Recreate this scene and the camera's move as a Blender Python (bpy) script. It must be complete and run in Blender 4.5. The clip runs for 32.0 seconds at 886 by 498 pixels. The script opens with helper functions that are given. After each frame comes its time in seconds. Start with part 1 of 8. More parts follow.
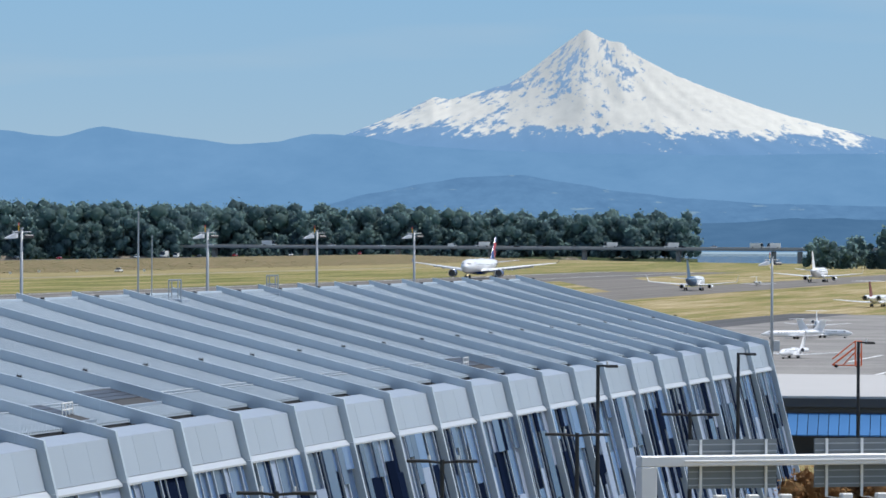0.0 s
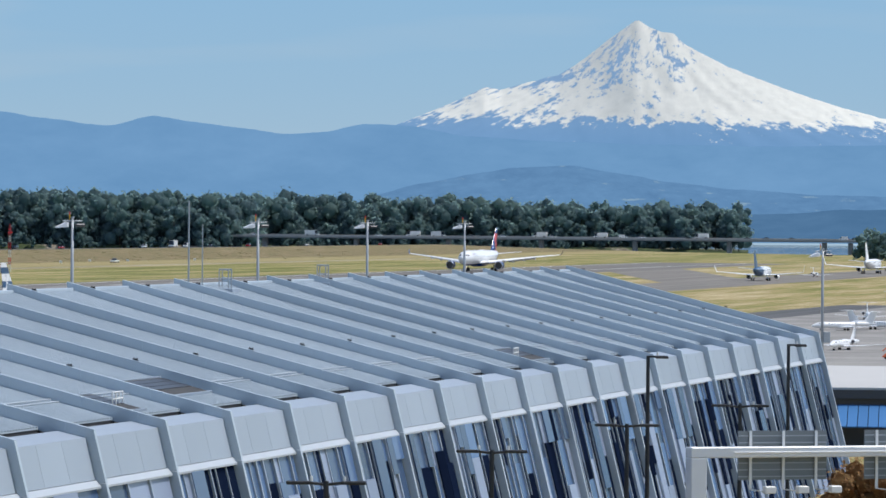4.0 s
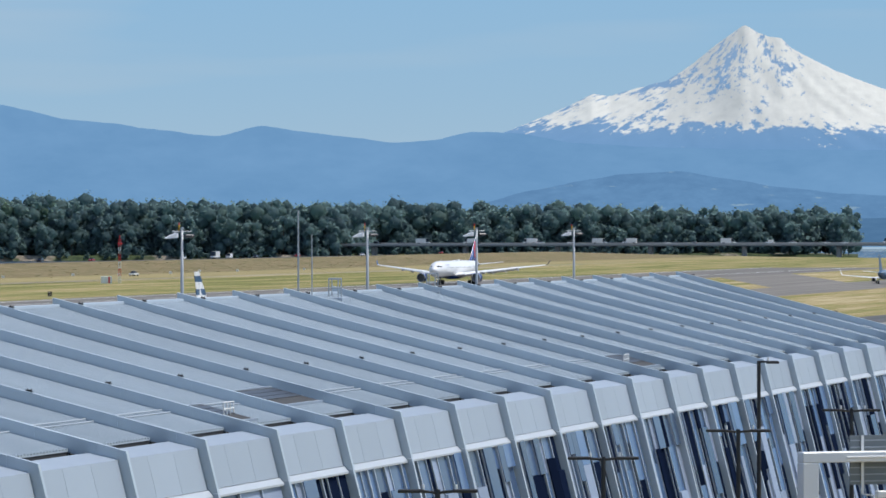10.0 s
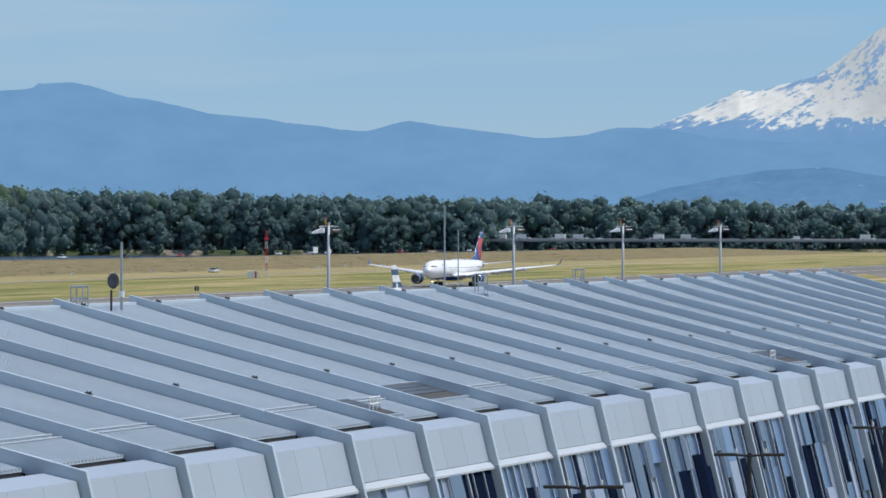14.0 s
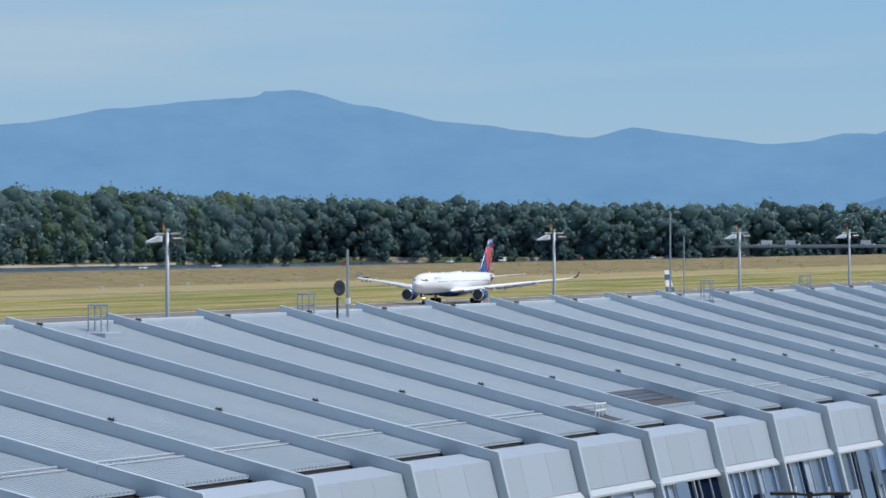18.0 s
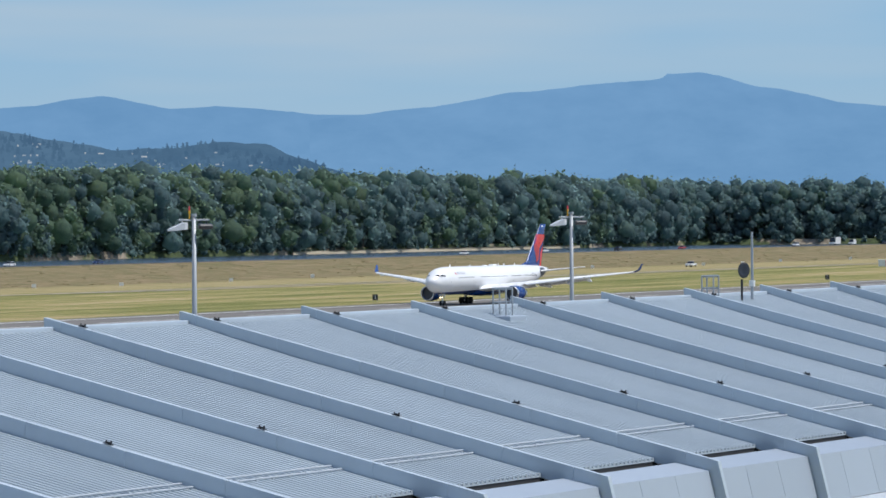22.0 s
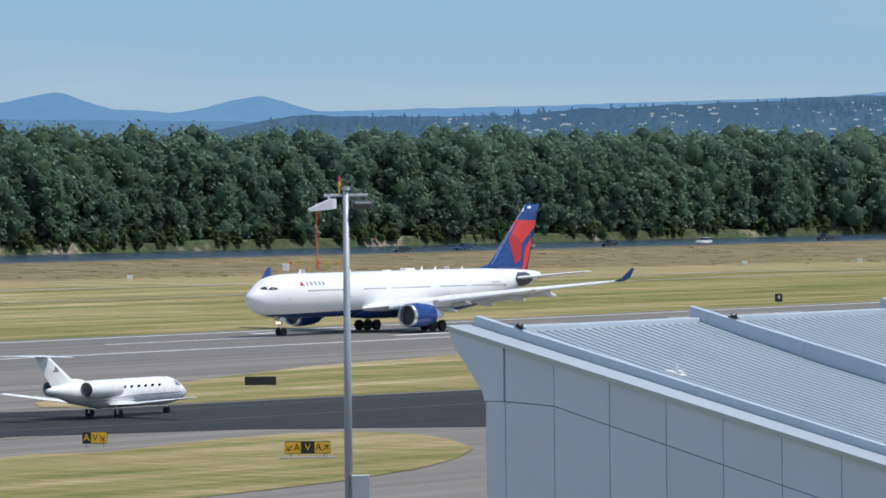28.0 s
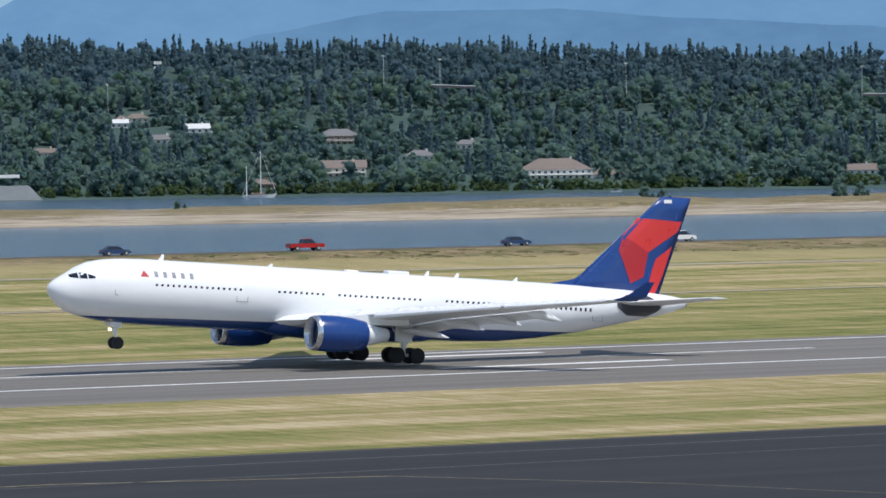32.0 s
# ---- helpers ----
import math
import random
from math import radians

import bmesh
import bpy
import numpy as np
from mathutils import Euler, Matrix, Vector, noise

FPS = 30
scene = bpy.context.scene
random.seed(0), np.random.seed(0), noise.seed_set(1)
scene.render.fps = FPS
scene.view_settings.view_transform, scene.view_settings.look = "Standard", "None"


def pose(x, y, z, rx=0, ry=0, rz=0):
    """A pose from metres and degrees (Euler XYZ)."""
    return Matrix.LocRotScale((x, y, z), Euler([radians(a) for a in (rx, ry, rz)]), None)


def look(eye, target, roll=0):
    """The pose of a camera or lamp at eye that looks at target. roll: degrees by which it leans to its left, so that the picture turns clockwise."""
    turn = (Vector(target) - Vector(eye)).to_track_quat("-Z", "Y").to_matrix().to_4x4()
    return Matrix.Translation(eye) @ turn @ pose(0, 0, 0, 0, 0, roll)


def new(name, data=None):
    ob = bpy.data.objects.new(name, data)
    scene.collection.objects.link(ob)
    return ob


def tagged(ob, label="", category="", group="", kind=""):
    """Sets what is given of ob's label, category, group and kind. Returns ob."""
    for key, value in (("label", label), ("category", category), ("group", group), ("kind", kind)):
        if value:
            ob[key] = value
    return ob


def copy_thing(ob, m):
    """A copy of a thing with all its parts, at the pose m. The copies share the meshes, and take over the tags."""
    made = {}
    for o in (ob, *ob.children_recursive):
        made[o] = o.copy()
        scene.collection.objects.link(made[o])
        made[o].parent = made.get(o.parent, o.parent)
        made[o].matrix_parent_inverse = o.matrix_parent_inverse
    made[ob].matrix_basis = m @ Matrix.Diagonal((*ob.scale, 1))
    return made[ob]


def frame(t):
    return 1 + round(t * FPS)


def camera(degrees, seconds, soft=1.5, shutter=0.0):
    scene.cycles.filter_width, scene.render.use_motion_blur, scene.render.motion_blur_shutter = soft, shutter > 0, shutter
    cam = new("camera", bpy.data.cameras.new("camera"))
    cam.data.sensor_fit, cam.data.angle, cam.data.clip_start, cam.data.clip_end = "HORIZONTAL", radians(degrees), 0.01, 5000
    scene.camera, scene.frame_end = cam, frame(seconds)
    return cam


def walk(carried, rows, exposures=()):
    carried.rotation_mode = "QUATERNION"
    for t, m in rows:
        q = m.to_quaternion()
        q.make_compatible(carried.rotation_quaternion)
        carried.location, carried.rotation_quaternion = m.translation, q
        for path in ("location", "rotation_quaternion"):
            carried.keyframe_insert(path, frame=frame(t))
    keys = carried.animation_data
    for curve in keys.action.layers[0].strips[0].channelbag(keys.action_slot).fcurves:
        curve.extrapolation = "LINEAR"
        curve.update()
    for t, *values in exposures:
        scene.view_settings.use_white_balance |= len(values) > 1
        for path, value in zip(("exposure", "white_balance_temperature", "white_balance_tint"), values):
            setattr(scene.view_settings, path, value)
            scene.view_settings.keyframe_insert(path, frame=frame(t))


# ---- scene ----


# ---- camera: stands still on a high deck and pans with the airliner ----
EYE = (0.0, 0.0, 17.97)


def ray(az, el):
    a, e = radians(az), radians(el)
    return Vector((math.sin(a) * math.cos(e), math.cos(a) * math.cos(e), math.sin(e)))


def polar(az, r, z=0.0):
    """A place at compass angle az (clockwise from +y), r metres out."""
    return Vector((r * math.sin(radians(az)), r * math.cos(radians(az)), z))


def aim(az, el, roll):
    return look(EYE, Vector(EYE) + 100.0 * ray(az, el), roll)


cam = camera(10.356, 32.0, soft=1.6)
walk(cam, [(t, aim(az, el, roll)) for t, az, el, roll in (
    (0.0, 78.117, -0.184, 0.290),
    (0.5, 78.087, -0.176, 0.473),
    (1.0, 78.046, -0.204, 0.574),
    (1.5, 77.988, -0.223, 0.671),
    (2.0, 77.927, -0.244, 0.673),
    (2.5, 77.838, -0.266, 0.559),
    (3.0, 77.693, -0.330, 0.495),
    (3.5, 77.594, -0.338, 0.486),
    (5.5, 77.356, -0.223, 0.386),
    (6.0, 77.312, -0.228, 0.309),
    (6.5, 77.200, -0.205, 0.235),
    (7.0, 77.081, -0.171, 0.169),
    (7.5, 76.959, -0.181, 0.048),
    (8.0, 76.870, -0.178, 0.059),
    (8.5, 76.770, -0.153, -0.056),
    (9.0, 76.608, -0.183, -0.050),
    (9.5, 76.419, -0.212, -0.047),
    (10.0, 76.246, -0.217, -0.097),
    (10.5, 76.055, -0.214, -0.044),
    (11.0, 75.886, -0.212, -0.012),
    (11.5, 75.689, -0.220, -0.000),
    (12.0, 75.506, -0.244, 0.060),
    (12.5, 75.299, -0.252, 0.032),
    (13.0, 75.017, -0.262, 0.039),
    (13.5, 74.774, -0.285, 0.062),
    (15.5, 73.647, -0.149, 0.010),
    (16.0, 73.296, -0.152, 0.040),
    (16.5, 72.966, -0.141, 0.051),
    (17.0, 72.644, -0.168, -0.036),
    (17.5, 72.291, -0.193, -0.068),
    (18.0, 71.888, -0.191, -0.079),
    (18.5, 71.436, -0.199, -0.096),
    (19.0, 70.994, -0.247, -0.161),
    (19.5, 70.532, -0.277, -0.216),
    (20.0, 70.047, -0.333, -0.208),
    (20.5, 69.521, -0.369, -0.273),
    (21.0, 68.959, -0.347, -0.352),
    (21.5, 68.363, -0.338, -0.313),
    (22.0, 67.154, -0.372, -0.423),
    (22.5, 66.587, -0.423, -0.382),
    (23.0, 66.200, -0.447, -0.494),
    (23.5, 65.696, -0.428, -0.538),
    (24.0, 64.596, -0.446, -0.589),
    (24.5, 63.300, -0.445, -0.532),
    (26.5, 59.110, -0.601, -0.337),
    (27.0, 57.570, -0.660, -0.458),
    (27.5, 55.652, -0.690, -0.534),
    (28.0, 53.623, -0.656, -0.585),
    (28.5, 51.593, -0.663, -0.924),
    (29.0, 49.380, -0.680, -0.614),
    (29.5, 46.641, -0.739, -0.492),
    (30.0, 43.662, -0.829, -0.581),
    (30.5, 39.940, -0.900, -1.062),
    (31.0, 36.626, -0.918, -1.191),
    (31.5, 32.400, -0.970, -0.716),
    (32.0, 28.124, -1.041, -0.883),
)])

# ---- world, sun ----
SUN_AZ, SUN_EL = 158.0, 63.0
world = bpy.data.worlds.new("sky")
scene.world = world
world.use_nodes = True
wn = world.node_tree.nodes
sky = wn.new("ShaderNodeTexSky")
sky.sky_type = "NISHITA"
sky.sun_disc = False
sky.sun_elevation = radians(SUN_EL)
sky.sun_rotation = radians(SUN_AZ)
sky.air_density, sky.dust_density, sky.ozone_density = 1.0, 0.6, 1.6
world.node_tree.links.new(sky.outputs[0], wn["Background"].inputs[0])
wn["Background"].inputs[1].default_value = 0.145
sun_lamp = bpy.data.lights.new("sun", "SUN")
sun_lamp.energy, sun_lamp.angle, sun_lamp.color = 3.5, radians(0.55), (1.0, 0.96, 0.90)
sun = new("sun", sun_lamp)
sun.matrix_world = look((0, 0, 0), -ray(SUN_AZ, SUN_EL))
scene.view_settings.exposure = 0.0

# ---- materials ----


def srgb(r, g, b):
    return tuple(((c / 255 + 0.055) / 1.055) ** 2.4 if c > 10 else c / 3295 for c in (r, g, b)) + (1.0,)


class Mat:
    """A node material in the making."""

    def __init__(self, name, rough=0.6, metal=0.0, spec=0.5):
        self.m = bpy.data.materials.new(name)
        self.m.use_nodes = True
        self.t = self.m.node_tree
        self.b = self.t.nodes["Principled BSDF"]
        self.b.inputs["Roughness"].default_value = rough
        self.b.inputs["Metallic"].default_value = metal
        self.b.inputs["Specular IOR Level"].default_value = spec

    def node(self, kind, **values):
        n = self.t.nodes.new(kind)
        for k, v in values.items():
            n.inputs[k].default_value = v
        return n

    def link(self, a, b):
        self.t.links.new(a, b)

    def coords(self, scale=(1, 1, 1), space="Object", turn=0.0):
        c = self.node("ShaderNodeTexCoord")
        if space == "World":
            c = self.node("ShaderNodeNewGeometry")
        m = self.node("ShaderNodeMapping")
        m.inputs["Scale"].default_value = scale
        m.inputs["Rotation"].default_value = (0, 0, radians(turn))
        self.link(c.outputs["Position" if space == "World" else space], m.inputs[0])
        return m.outputs[0]

    def noise(self, vec, scale, detail=4.0, rough=0.6):
        n = self.node("ShaderNodeTexNoise", Scale=scale, Detail=detail, Roughness=rough)
        self.link(vec, n.inputs["Vector"])
        return n.outputs["Fac"]

    def ramp(self, fac, stops):
        r = self.node("ShaderNodeValToRGB")
        e = r.color_ramp.elements
        while len(e) < len(stops):
            e.new(0.5)
        for el, (p, c) in zip(e, stops):
            el.position, el.color = p, c
        self.link(fac, r.inputs[0])
        return r.outputs[0]

    def mix(self, fac, a, b, mode="MIX"):
        n = self.t.nodes.new("ShaderNodeMix")
        n.data_type, n.blend_type = "RGBA", mode
        for sock, v in ((n.inputs[0], fac), (n.inputs[6], a), (n.inputs[7], b)):
            if hasattr(v, "links"):
                self.link(v, sock)
            else:
                sock.default_value = v
        return n.outputs[2]

    def math(self, op, a, b=0.0):
        n = self.t.nodes.new("ShaderNodeMath")
        n.operation = op
        for sock, v in ((n.inputs[0], a), (n.inputs[1], b)):
            if hasattr(v, "links"):
                self.link(v, sock)
            else:
                sock.default_value = v
        return n.outputs[0]

    def smooth(self, v, a, b):
        n = self.node("ShaderNodeMapRange")
        n.interpolation_type = "SMOOTHSTEP"
        n.inputs["From Min"].default_value, n.inputs["From Max"].default_value = a, b
        self.link(v, n.inputs[0])
        return n.outputs[0]

    def bump(self, height, strength=0.3, distance=0.02):
        n = self.node("ShaderNodeBump", Strength=strength, Distance=distance)
        self.link(height, n.inputs["Height"])
        self.link(n.outputs[0], self.b.inputs["Normal"])

    def color(self, out):
        if hasattr(out, "links"):
            self.link(out, self.b.inputs["Base Color"])
        else:
            self.b.inputs["Base Color"].default_value = out
        return self


def vary(name, col, rough=0.6, metal=0.0, amount=0.14, scale=3.0, stretch=(1, 1, 1), bump=0.0, spec=0.5, each=0.0):
    """A surface of one colour with fine grain, larger stains and, from piece to piece, a small change of tone."""
    k = Mat(name, rough, metal, spec)
    v = k.coords(stretch)
    big, fine = k.noise(v, scale * 0.13, 3.0), k.noise(v, scale, 6.0, 0.7)
    f = k.math("ADD", k.math("MULTIPLY", big, 0.6), k.math("MULTIPLY", fine, 0.4))
    lo = tuple(c * (1 - amount) for c in col[:3]) + (1,)
    hi = tuple(min(1, c * (1 + amount)) for c in col[:3]) + (1,)
    c = k.ramp(f, [(0.3, lo), (0.7, hi)])
    if each:
        info = k.node("ShaderNodeObjectInfo")
        tone = k.math("ADD", k.math("MULTIPLY", info.outputs["Random"], 2 * each), 1 - each)
        n = k.t.nodes.new("ShaderNodeVectorMath")
        n.operation = "SCALE"
        k.link(c, n.inputs[0])
        k.link(tone, n.inputs[3])
        c = n.outputs[0]
    k.color(c)
    r = k.math("ADD", k.math("MULTIPLY", fine, 0.2), rough - 0.1)
    k.link(r, k.b.inputs["Roughness"])
    if bump:
        k.bump(fine, bump, 0.02)
    return k.m


def glow(name, col, strength=1.0):
    m = bpy.data.materials.new(name)
    m.use_nodes = True
    b = m.node_tree.nodes["Principled BSDF"]
    b.inputs["Base Color"].default_value = (0, 0, 0, 1)
    b.inputs["Emission Color"].default_value = col
    b.inputs["Emission Strength"].default_value = strength
    b.inputs["Specular IOR Level"].default_value = 0.0
    return m


WHITE_PAINT = vary("white_aircraft_paint", (0.83, 0.835, 0.84, 1), 0.28, 0.0, 0.03, 1.0)
BLUE_PAINT = vary("blue_aircraft_paint", (0.011, 0.052, 0.215, 1), 0.25, 0.0, 0.06, 1.0)
RED_PAINT = vary("red_aircraft_paint", (0.62, 0.035, 0.035, 1), 0.3, 0.0, 0.05, 1.0)
DARK_RED = vary("dark_red_aircraft_paint", (0.42, 0.02, 0.03, 1), 0.3, 0.0, 0.05, 1.0)
GREY_PAINT = vary("grey_wing_paint", (0.80, 0.81, 0.82, 1), 0.4, 0.0, 0.08, 1.0)
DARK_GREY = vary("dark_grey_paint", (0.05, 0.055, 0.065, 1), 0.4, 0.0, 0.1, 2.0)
BARE_METAL = vary("bare_metal", (0.62, 0.63, 0.65, 1), 0.25, 0.9, 0.06, 2.0)
STEEL = vary("galvanised_steel", (0.36, 0.39, 0.42, 1), 0.5, 0.3, 0.12, 1.5)
BLACK = vary("black_coating", (0.012, 0.013, 0.016, 1), 0.45, 0.0, 0.15, 3.0)
RUBBER = vary("tyre_rubber", (0.016, 0.016, 0.017, 1), 0.8, 0.0, 0.2, 4.0)
CABIN_GLASS = vary("cabin_window", (0.015, 0.02, 0.03, 1), 0.12, 0.0, 0.1, 3.0)
BAR_GREY = vary("lettering_grey", (0.22, 0.23, 0.28, 1), 0.4, 0.0, 0.05, 2.0)
ORANGE = vary("orange_paint", (0.75, 0.13, 0.03, 1), 0.5, 0.0, 0.12, 2.0)
YELLOW = vary("yellow_paint", (0.75, 0.42, 0.02, 1), 0.5, 0.0, 0.08, 2.0)
SIGN_RED = vary("red_sign_face", (0.62, 0.05, 0.06, 1), 0.5, 0.0, 0.06, 2.0)
WHITE = vary("white_paint", (0.75, 0.75, 0.73, 1), 0.5, 0.0, 0.06, 2.0)

# ---- mesh helpers ----


def mesh_of(bm, name, mats, smooth=False):
    bmesh.ops.recalc_face_normals(bm, faces=bm.faces[:])
    me = bpy.data.meshes.new(name)
    bm.to_mesh(me)
    bm.free()
    for m in (mats if isinstance(mats, (list, tuple)) else [mats]):
        me.materials.append(m)
    if smooth:
        me.polygons.foreach_set("use_smooth", [True] * len(me.polygons))
    return me


def part(name, bm, material, parent, label="", smooth=False):
    ob = new(name, mesh_of(bm, name, material, smooth))
    ob.parent = parent
    if label:
        tagged(ob, label)
    return ob


def piece(name, data, parent, m):
    """One more object on a mesh that alike pieces share."""
    ob = new(name, data)
    ob.parent = parent
    ob.matrix_basis = m
    return ob


def thing(name, label, category, group="", kind="", at=None):
    ob = new(name)
    ob.empty_display_size = 0.5
    tagged(ob, label, category, group, kind)
    if at is not None:
        ob.matrix_basis = at
    return ob


def box(bm, lo, hi, bevel=0.0, m=None):
    lo, hi = Vector(lo), Vector(hi)
    r = bmesh.ops.create_cube(bm, size=1.0, matrix=Matrix.Translation((lo + hi) / 2) @ Matrix.Diagonal((*(hi - lo), 1)))
    vs = r["verts"]
    if bevel:
        es = list({e for v in vs for e in v.link_edges})
        out = bmesh.ops.bevel(bm, geom=es, offset=bevel, segments=1, affect="EDGES")
        vs = list({v for f in out["faces"] for v in f.verts} | {v for v in vs if v.is_valid})
    if m is not None:
        bmesh.ops.transform(bm, matrix=m, verts=vs)
    return vs


def tube(bm, a, b, r1, r2=None, seg=10, caps=True):
    a, b = Vector(a), Vector(b)
    r2 = r1 if r2 is None else r2
    d = b - a
    m = Matrix.Translation((a + b) / 2) @ d.to_track_quat("Z", "Y").to_matrix().to_4x4()
    return bmesh.ops.create_cone(bm, cap_ends=caps, segments=seg, radius1=r1, radius2=r2, depth=d.length, matrix=m)["verts"]


def loft(bm, rings, cap=True, closed=True):
    vr = [[bm.verts.new(p) for p in ring] for ring in rings]
    n = len(rings[0])
    for a, b in zip(vr, vr[1:]):
        for i in range(n if closed else n - 1):
            j = (i + 1) % n
            bm.faces.new((a[i], a[j], b[j], b[i]))
    if cap and closed:
        bm.faces.new(vr[0][::-1])
        bm.faces.new(vr[-1])
    return vr


def flat(bm, pts):
    return bm.faces.new([bm.verts.new(p) for p in pts])


def one(make, *args, **kw):
    bm = bmesh.new()
    make(bm, *args, **kw)
    return bm

# ---- the ground: one sheet from behind the camera to the horizon ----


def field_z(y):
    """Height of the airfield and the levee behind it, by the distance from the camera's line."""
    return float(np.interp(y, [-3000, 430, 530, 600, 655, 671, 684, 708, 1400, 5000], [0, 0, 0.85, 2.3, 3.65, 4.25, 4.25, -2.6, -4.0, -4.0]))


GRASS_TONES = [(0.22, (0.10, 0.12, 0.036, 1)), (0.38, (0.18, 0.188, 0.060, 1)), (0.50, (0.26, 0.238, 0.09, 1)), (0.62, (0.35, 0.275, 0.135, 1)), (0.82, (0.52, 0.43, 0.27, 1))]


def ground_material():
    k = Mat("airfield_grass", 0.95, 0.0, 0.1)
    pos = k.node("ShaderNodeNewGeometry")
    sep = k.node("ShaderNodeSeparateXYZ")
    k.link(pos.outputs["Position"], sep.inputs[0])
    y = sep.outputs["Y"]
    mow = k.smooth(k.noise(k.coords((0.006, 0.085, 1), "World"), 1.0, 6.0, 0.72), 0.32, 0.68)
    patch = k.noise(k.coords((0.11, 0.022, 1), "World"), 1.0, 7.0, 0.78)
    tuft = k.noise(k.coords((1.0, 0.06, 1), "World"), 1.0, 6.0, 0.78)
    fine = k.noise(k.coords((4.5, 0.25, 1), "World"), 1.0, 6.0, 0.85)
    f = k.math("ADD", k.math("MULTIPLY", mow, 0.40), k.math("ADD", k.math("MULTIPLY", k.smooth(patch, 0.3, 0.7), 0.17), k.math("ADD", k.math("MULTIPLY", k.smooth(fine, 0.32, 0.68), 0.26), k.math("MULTIPLY", k.smooth(tuft, 0.3, 0.7), 0.22))))
    # drier between the pavements, greener along the far side of the runway
    near = k.math("SUBTRACT", 1.0, k.smooth(y, 335, 345))
    green = k.math("MULTIPLY", k.smooth(y, 400, 410), k.math("SUBTRACT", 1.0, k.smooth(y, 455, 540)))
    f = k.math("SUBTRACT", k.math("ADD", f, k.math("MULTIPLY", near, 0.06)), k.math("MULTIPLY", green, 0.05))
    c = k.ramp(f, GRASS_TONES)
    # dry, unmown levee slope with scrub, and the pale strip at its foot
    slope = k.ramp(k.noise(k.coords((0.16, 0.10, 0.4), "World"), 1.0, 8.0, 0.8), [(0.36, (0.095, 0.11, 0.04, 1)), (0.44, (0.165, 0.15, 0.07, 1)), (0.53, (0.235, 0.18, 0.10, 1)), (0.64, (0.34, 0.27, 0.165, 1))])
    pale = k.ramp(k.math("ADD", k.math("MULTIPLY", fine, 0.5), k.math("MULTIPLY", patch, 0.5)), [(0.38, (0.22, 0.21, 0.09, 1)), (0.5, (0.32, 0.265, 0.13, 1)), (0.62, (0.42, 0.34, 0.18, 1))])
    foot = k.math("SUBTRACT", 655.0, k.math("MINIMUM", 95.0, k.math("MAXIMUM", 0.0, k.math("MULTIPLY", k.math("SUBTRACT", sep.outputs["X"], 300.0), 0.125))))
    wob = k.math("ADD", k.math("SUBTRACT", y, foot), k.math("MULTIPLY", k.math("SUBTRACT", patch, 0.5), 46.0))
    c = k.mix(k.smooth(wob, -40, -26), c, pale)
    c = k.mix(k.smooth(wob, -8, 4), c, slope)
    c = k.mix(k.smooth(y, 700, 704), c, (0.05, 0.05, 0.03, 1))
    k.color(c)
    k.bump(fine, 0.8, 0.16)
    return k.m


GRASS = ground_material()


def asphalt(name, base, tan=0.0, streak=(0.004, 0.25, 1)):
    k = Mat(name, 0.88, 0.0, 0.25)
    fine = k.noise(k.coords((1, 0.4, 1), "World"), 2.2, 7.0, 0.85)
    run = k.noise(k.coords(streak, "World"), 1.0, 4.0, 0.6)
    f = k.math("ADD", k.math("MULTIPLY", fine, 0.4), k.math("MULTIPLY", run, 0.6))
    lo, hi = tuple(c * 0.62 for c in base) + (1,), tuple(c * 1.42 for c in base) + (1,)
    k.color(k.ramp(f, [(0.32, lo), (0.68, hi)]))
    k.bump(fine, 0.3, 0.02)
    return k.m


RUNWAY = asphalt("grooved_runway_asphalt", (0.165, 0.153, 0.138))
TAXIWAY = asphalt("fresh_black_asphalt", (0.0275, 0.0275, 0.029))
SHOULDER = asphalt("old_grey_asphalt", (0.195, 0.178, 0.156))
APRON = asphalt("apron_concrete", (0.27, 0.257, 0.238), streak=(0.05, 0.05, 1))
ROAD = asphalt("road_asphalt", (0.10, 0.10, 0.10))
GRAVEL = asphalt("pale_gravel", (0.33, 0.29, 0.215))
PAINT = vary("worn_white_marking", (0.78, 0.78, 0.76, 1), 0.8, 0, 0.15, 0.6)
PAINT_Y = vary("worn_yellow_marking", (0.36, 0.30, 0.165, 1), 0.8, 0, 0.2, 0.6)
PAINT_R = vary("red_surface_marking", (0.55, 0.09, 0.07, 1), 0.8, 0, 0.25, 0.6)

xs = [-2500, -1200, -500] + list(range(0, 3000, 150)) + [3060, 3100] + list(range(3150, 4801, 150)) + [4990]
ys = [-900, -300, 0, 150, 300, 430, 480, 530, 565, 600, 630, 655, 663, 671, 684, 695, 708, 1000, 1400, 3000, 4990]
gb = bmesh.new()
grid = [[gb.verts.new((x, y, field_z(y) if x < 3080 or y < 290 else -3.5)) for x in xs] for y in ys]
for a, b in zip(grid, grid[1:]):
    for i in range(len(xs) - 1):
        gb.faces.new((a[i], a[i + 1], b[i + 1], b[i]))
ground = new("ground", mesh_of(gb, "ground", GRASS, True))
tagged(ground, "dry mown airfield grass rising to a scrubby levee", "ground", kind="structure")


def paved(name, pts, mat, lift, label, category, kind="structure"):
    """A paved sheet with these corners, laid on the field; long edges are cut so that it follows the rise."""
    bm = bmesh.new()
    flat(bm, [(x, y, 0) for x, y in pts])
    me = new(name, mesh_of(bm, name, mat))
    for v in me.data.vertices:
        v.co.z = field_z(v.co.y) + lift
    return tagged(me, label, category, kind=kind)


def strip(x0, x1, y0, y1, skew=0.0):
    return [(x0, y0), (x1, y0 + skew), (x1, y1 + skew), (x0, y1)]


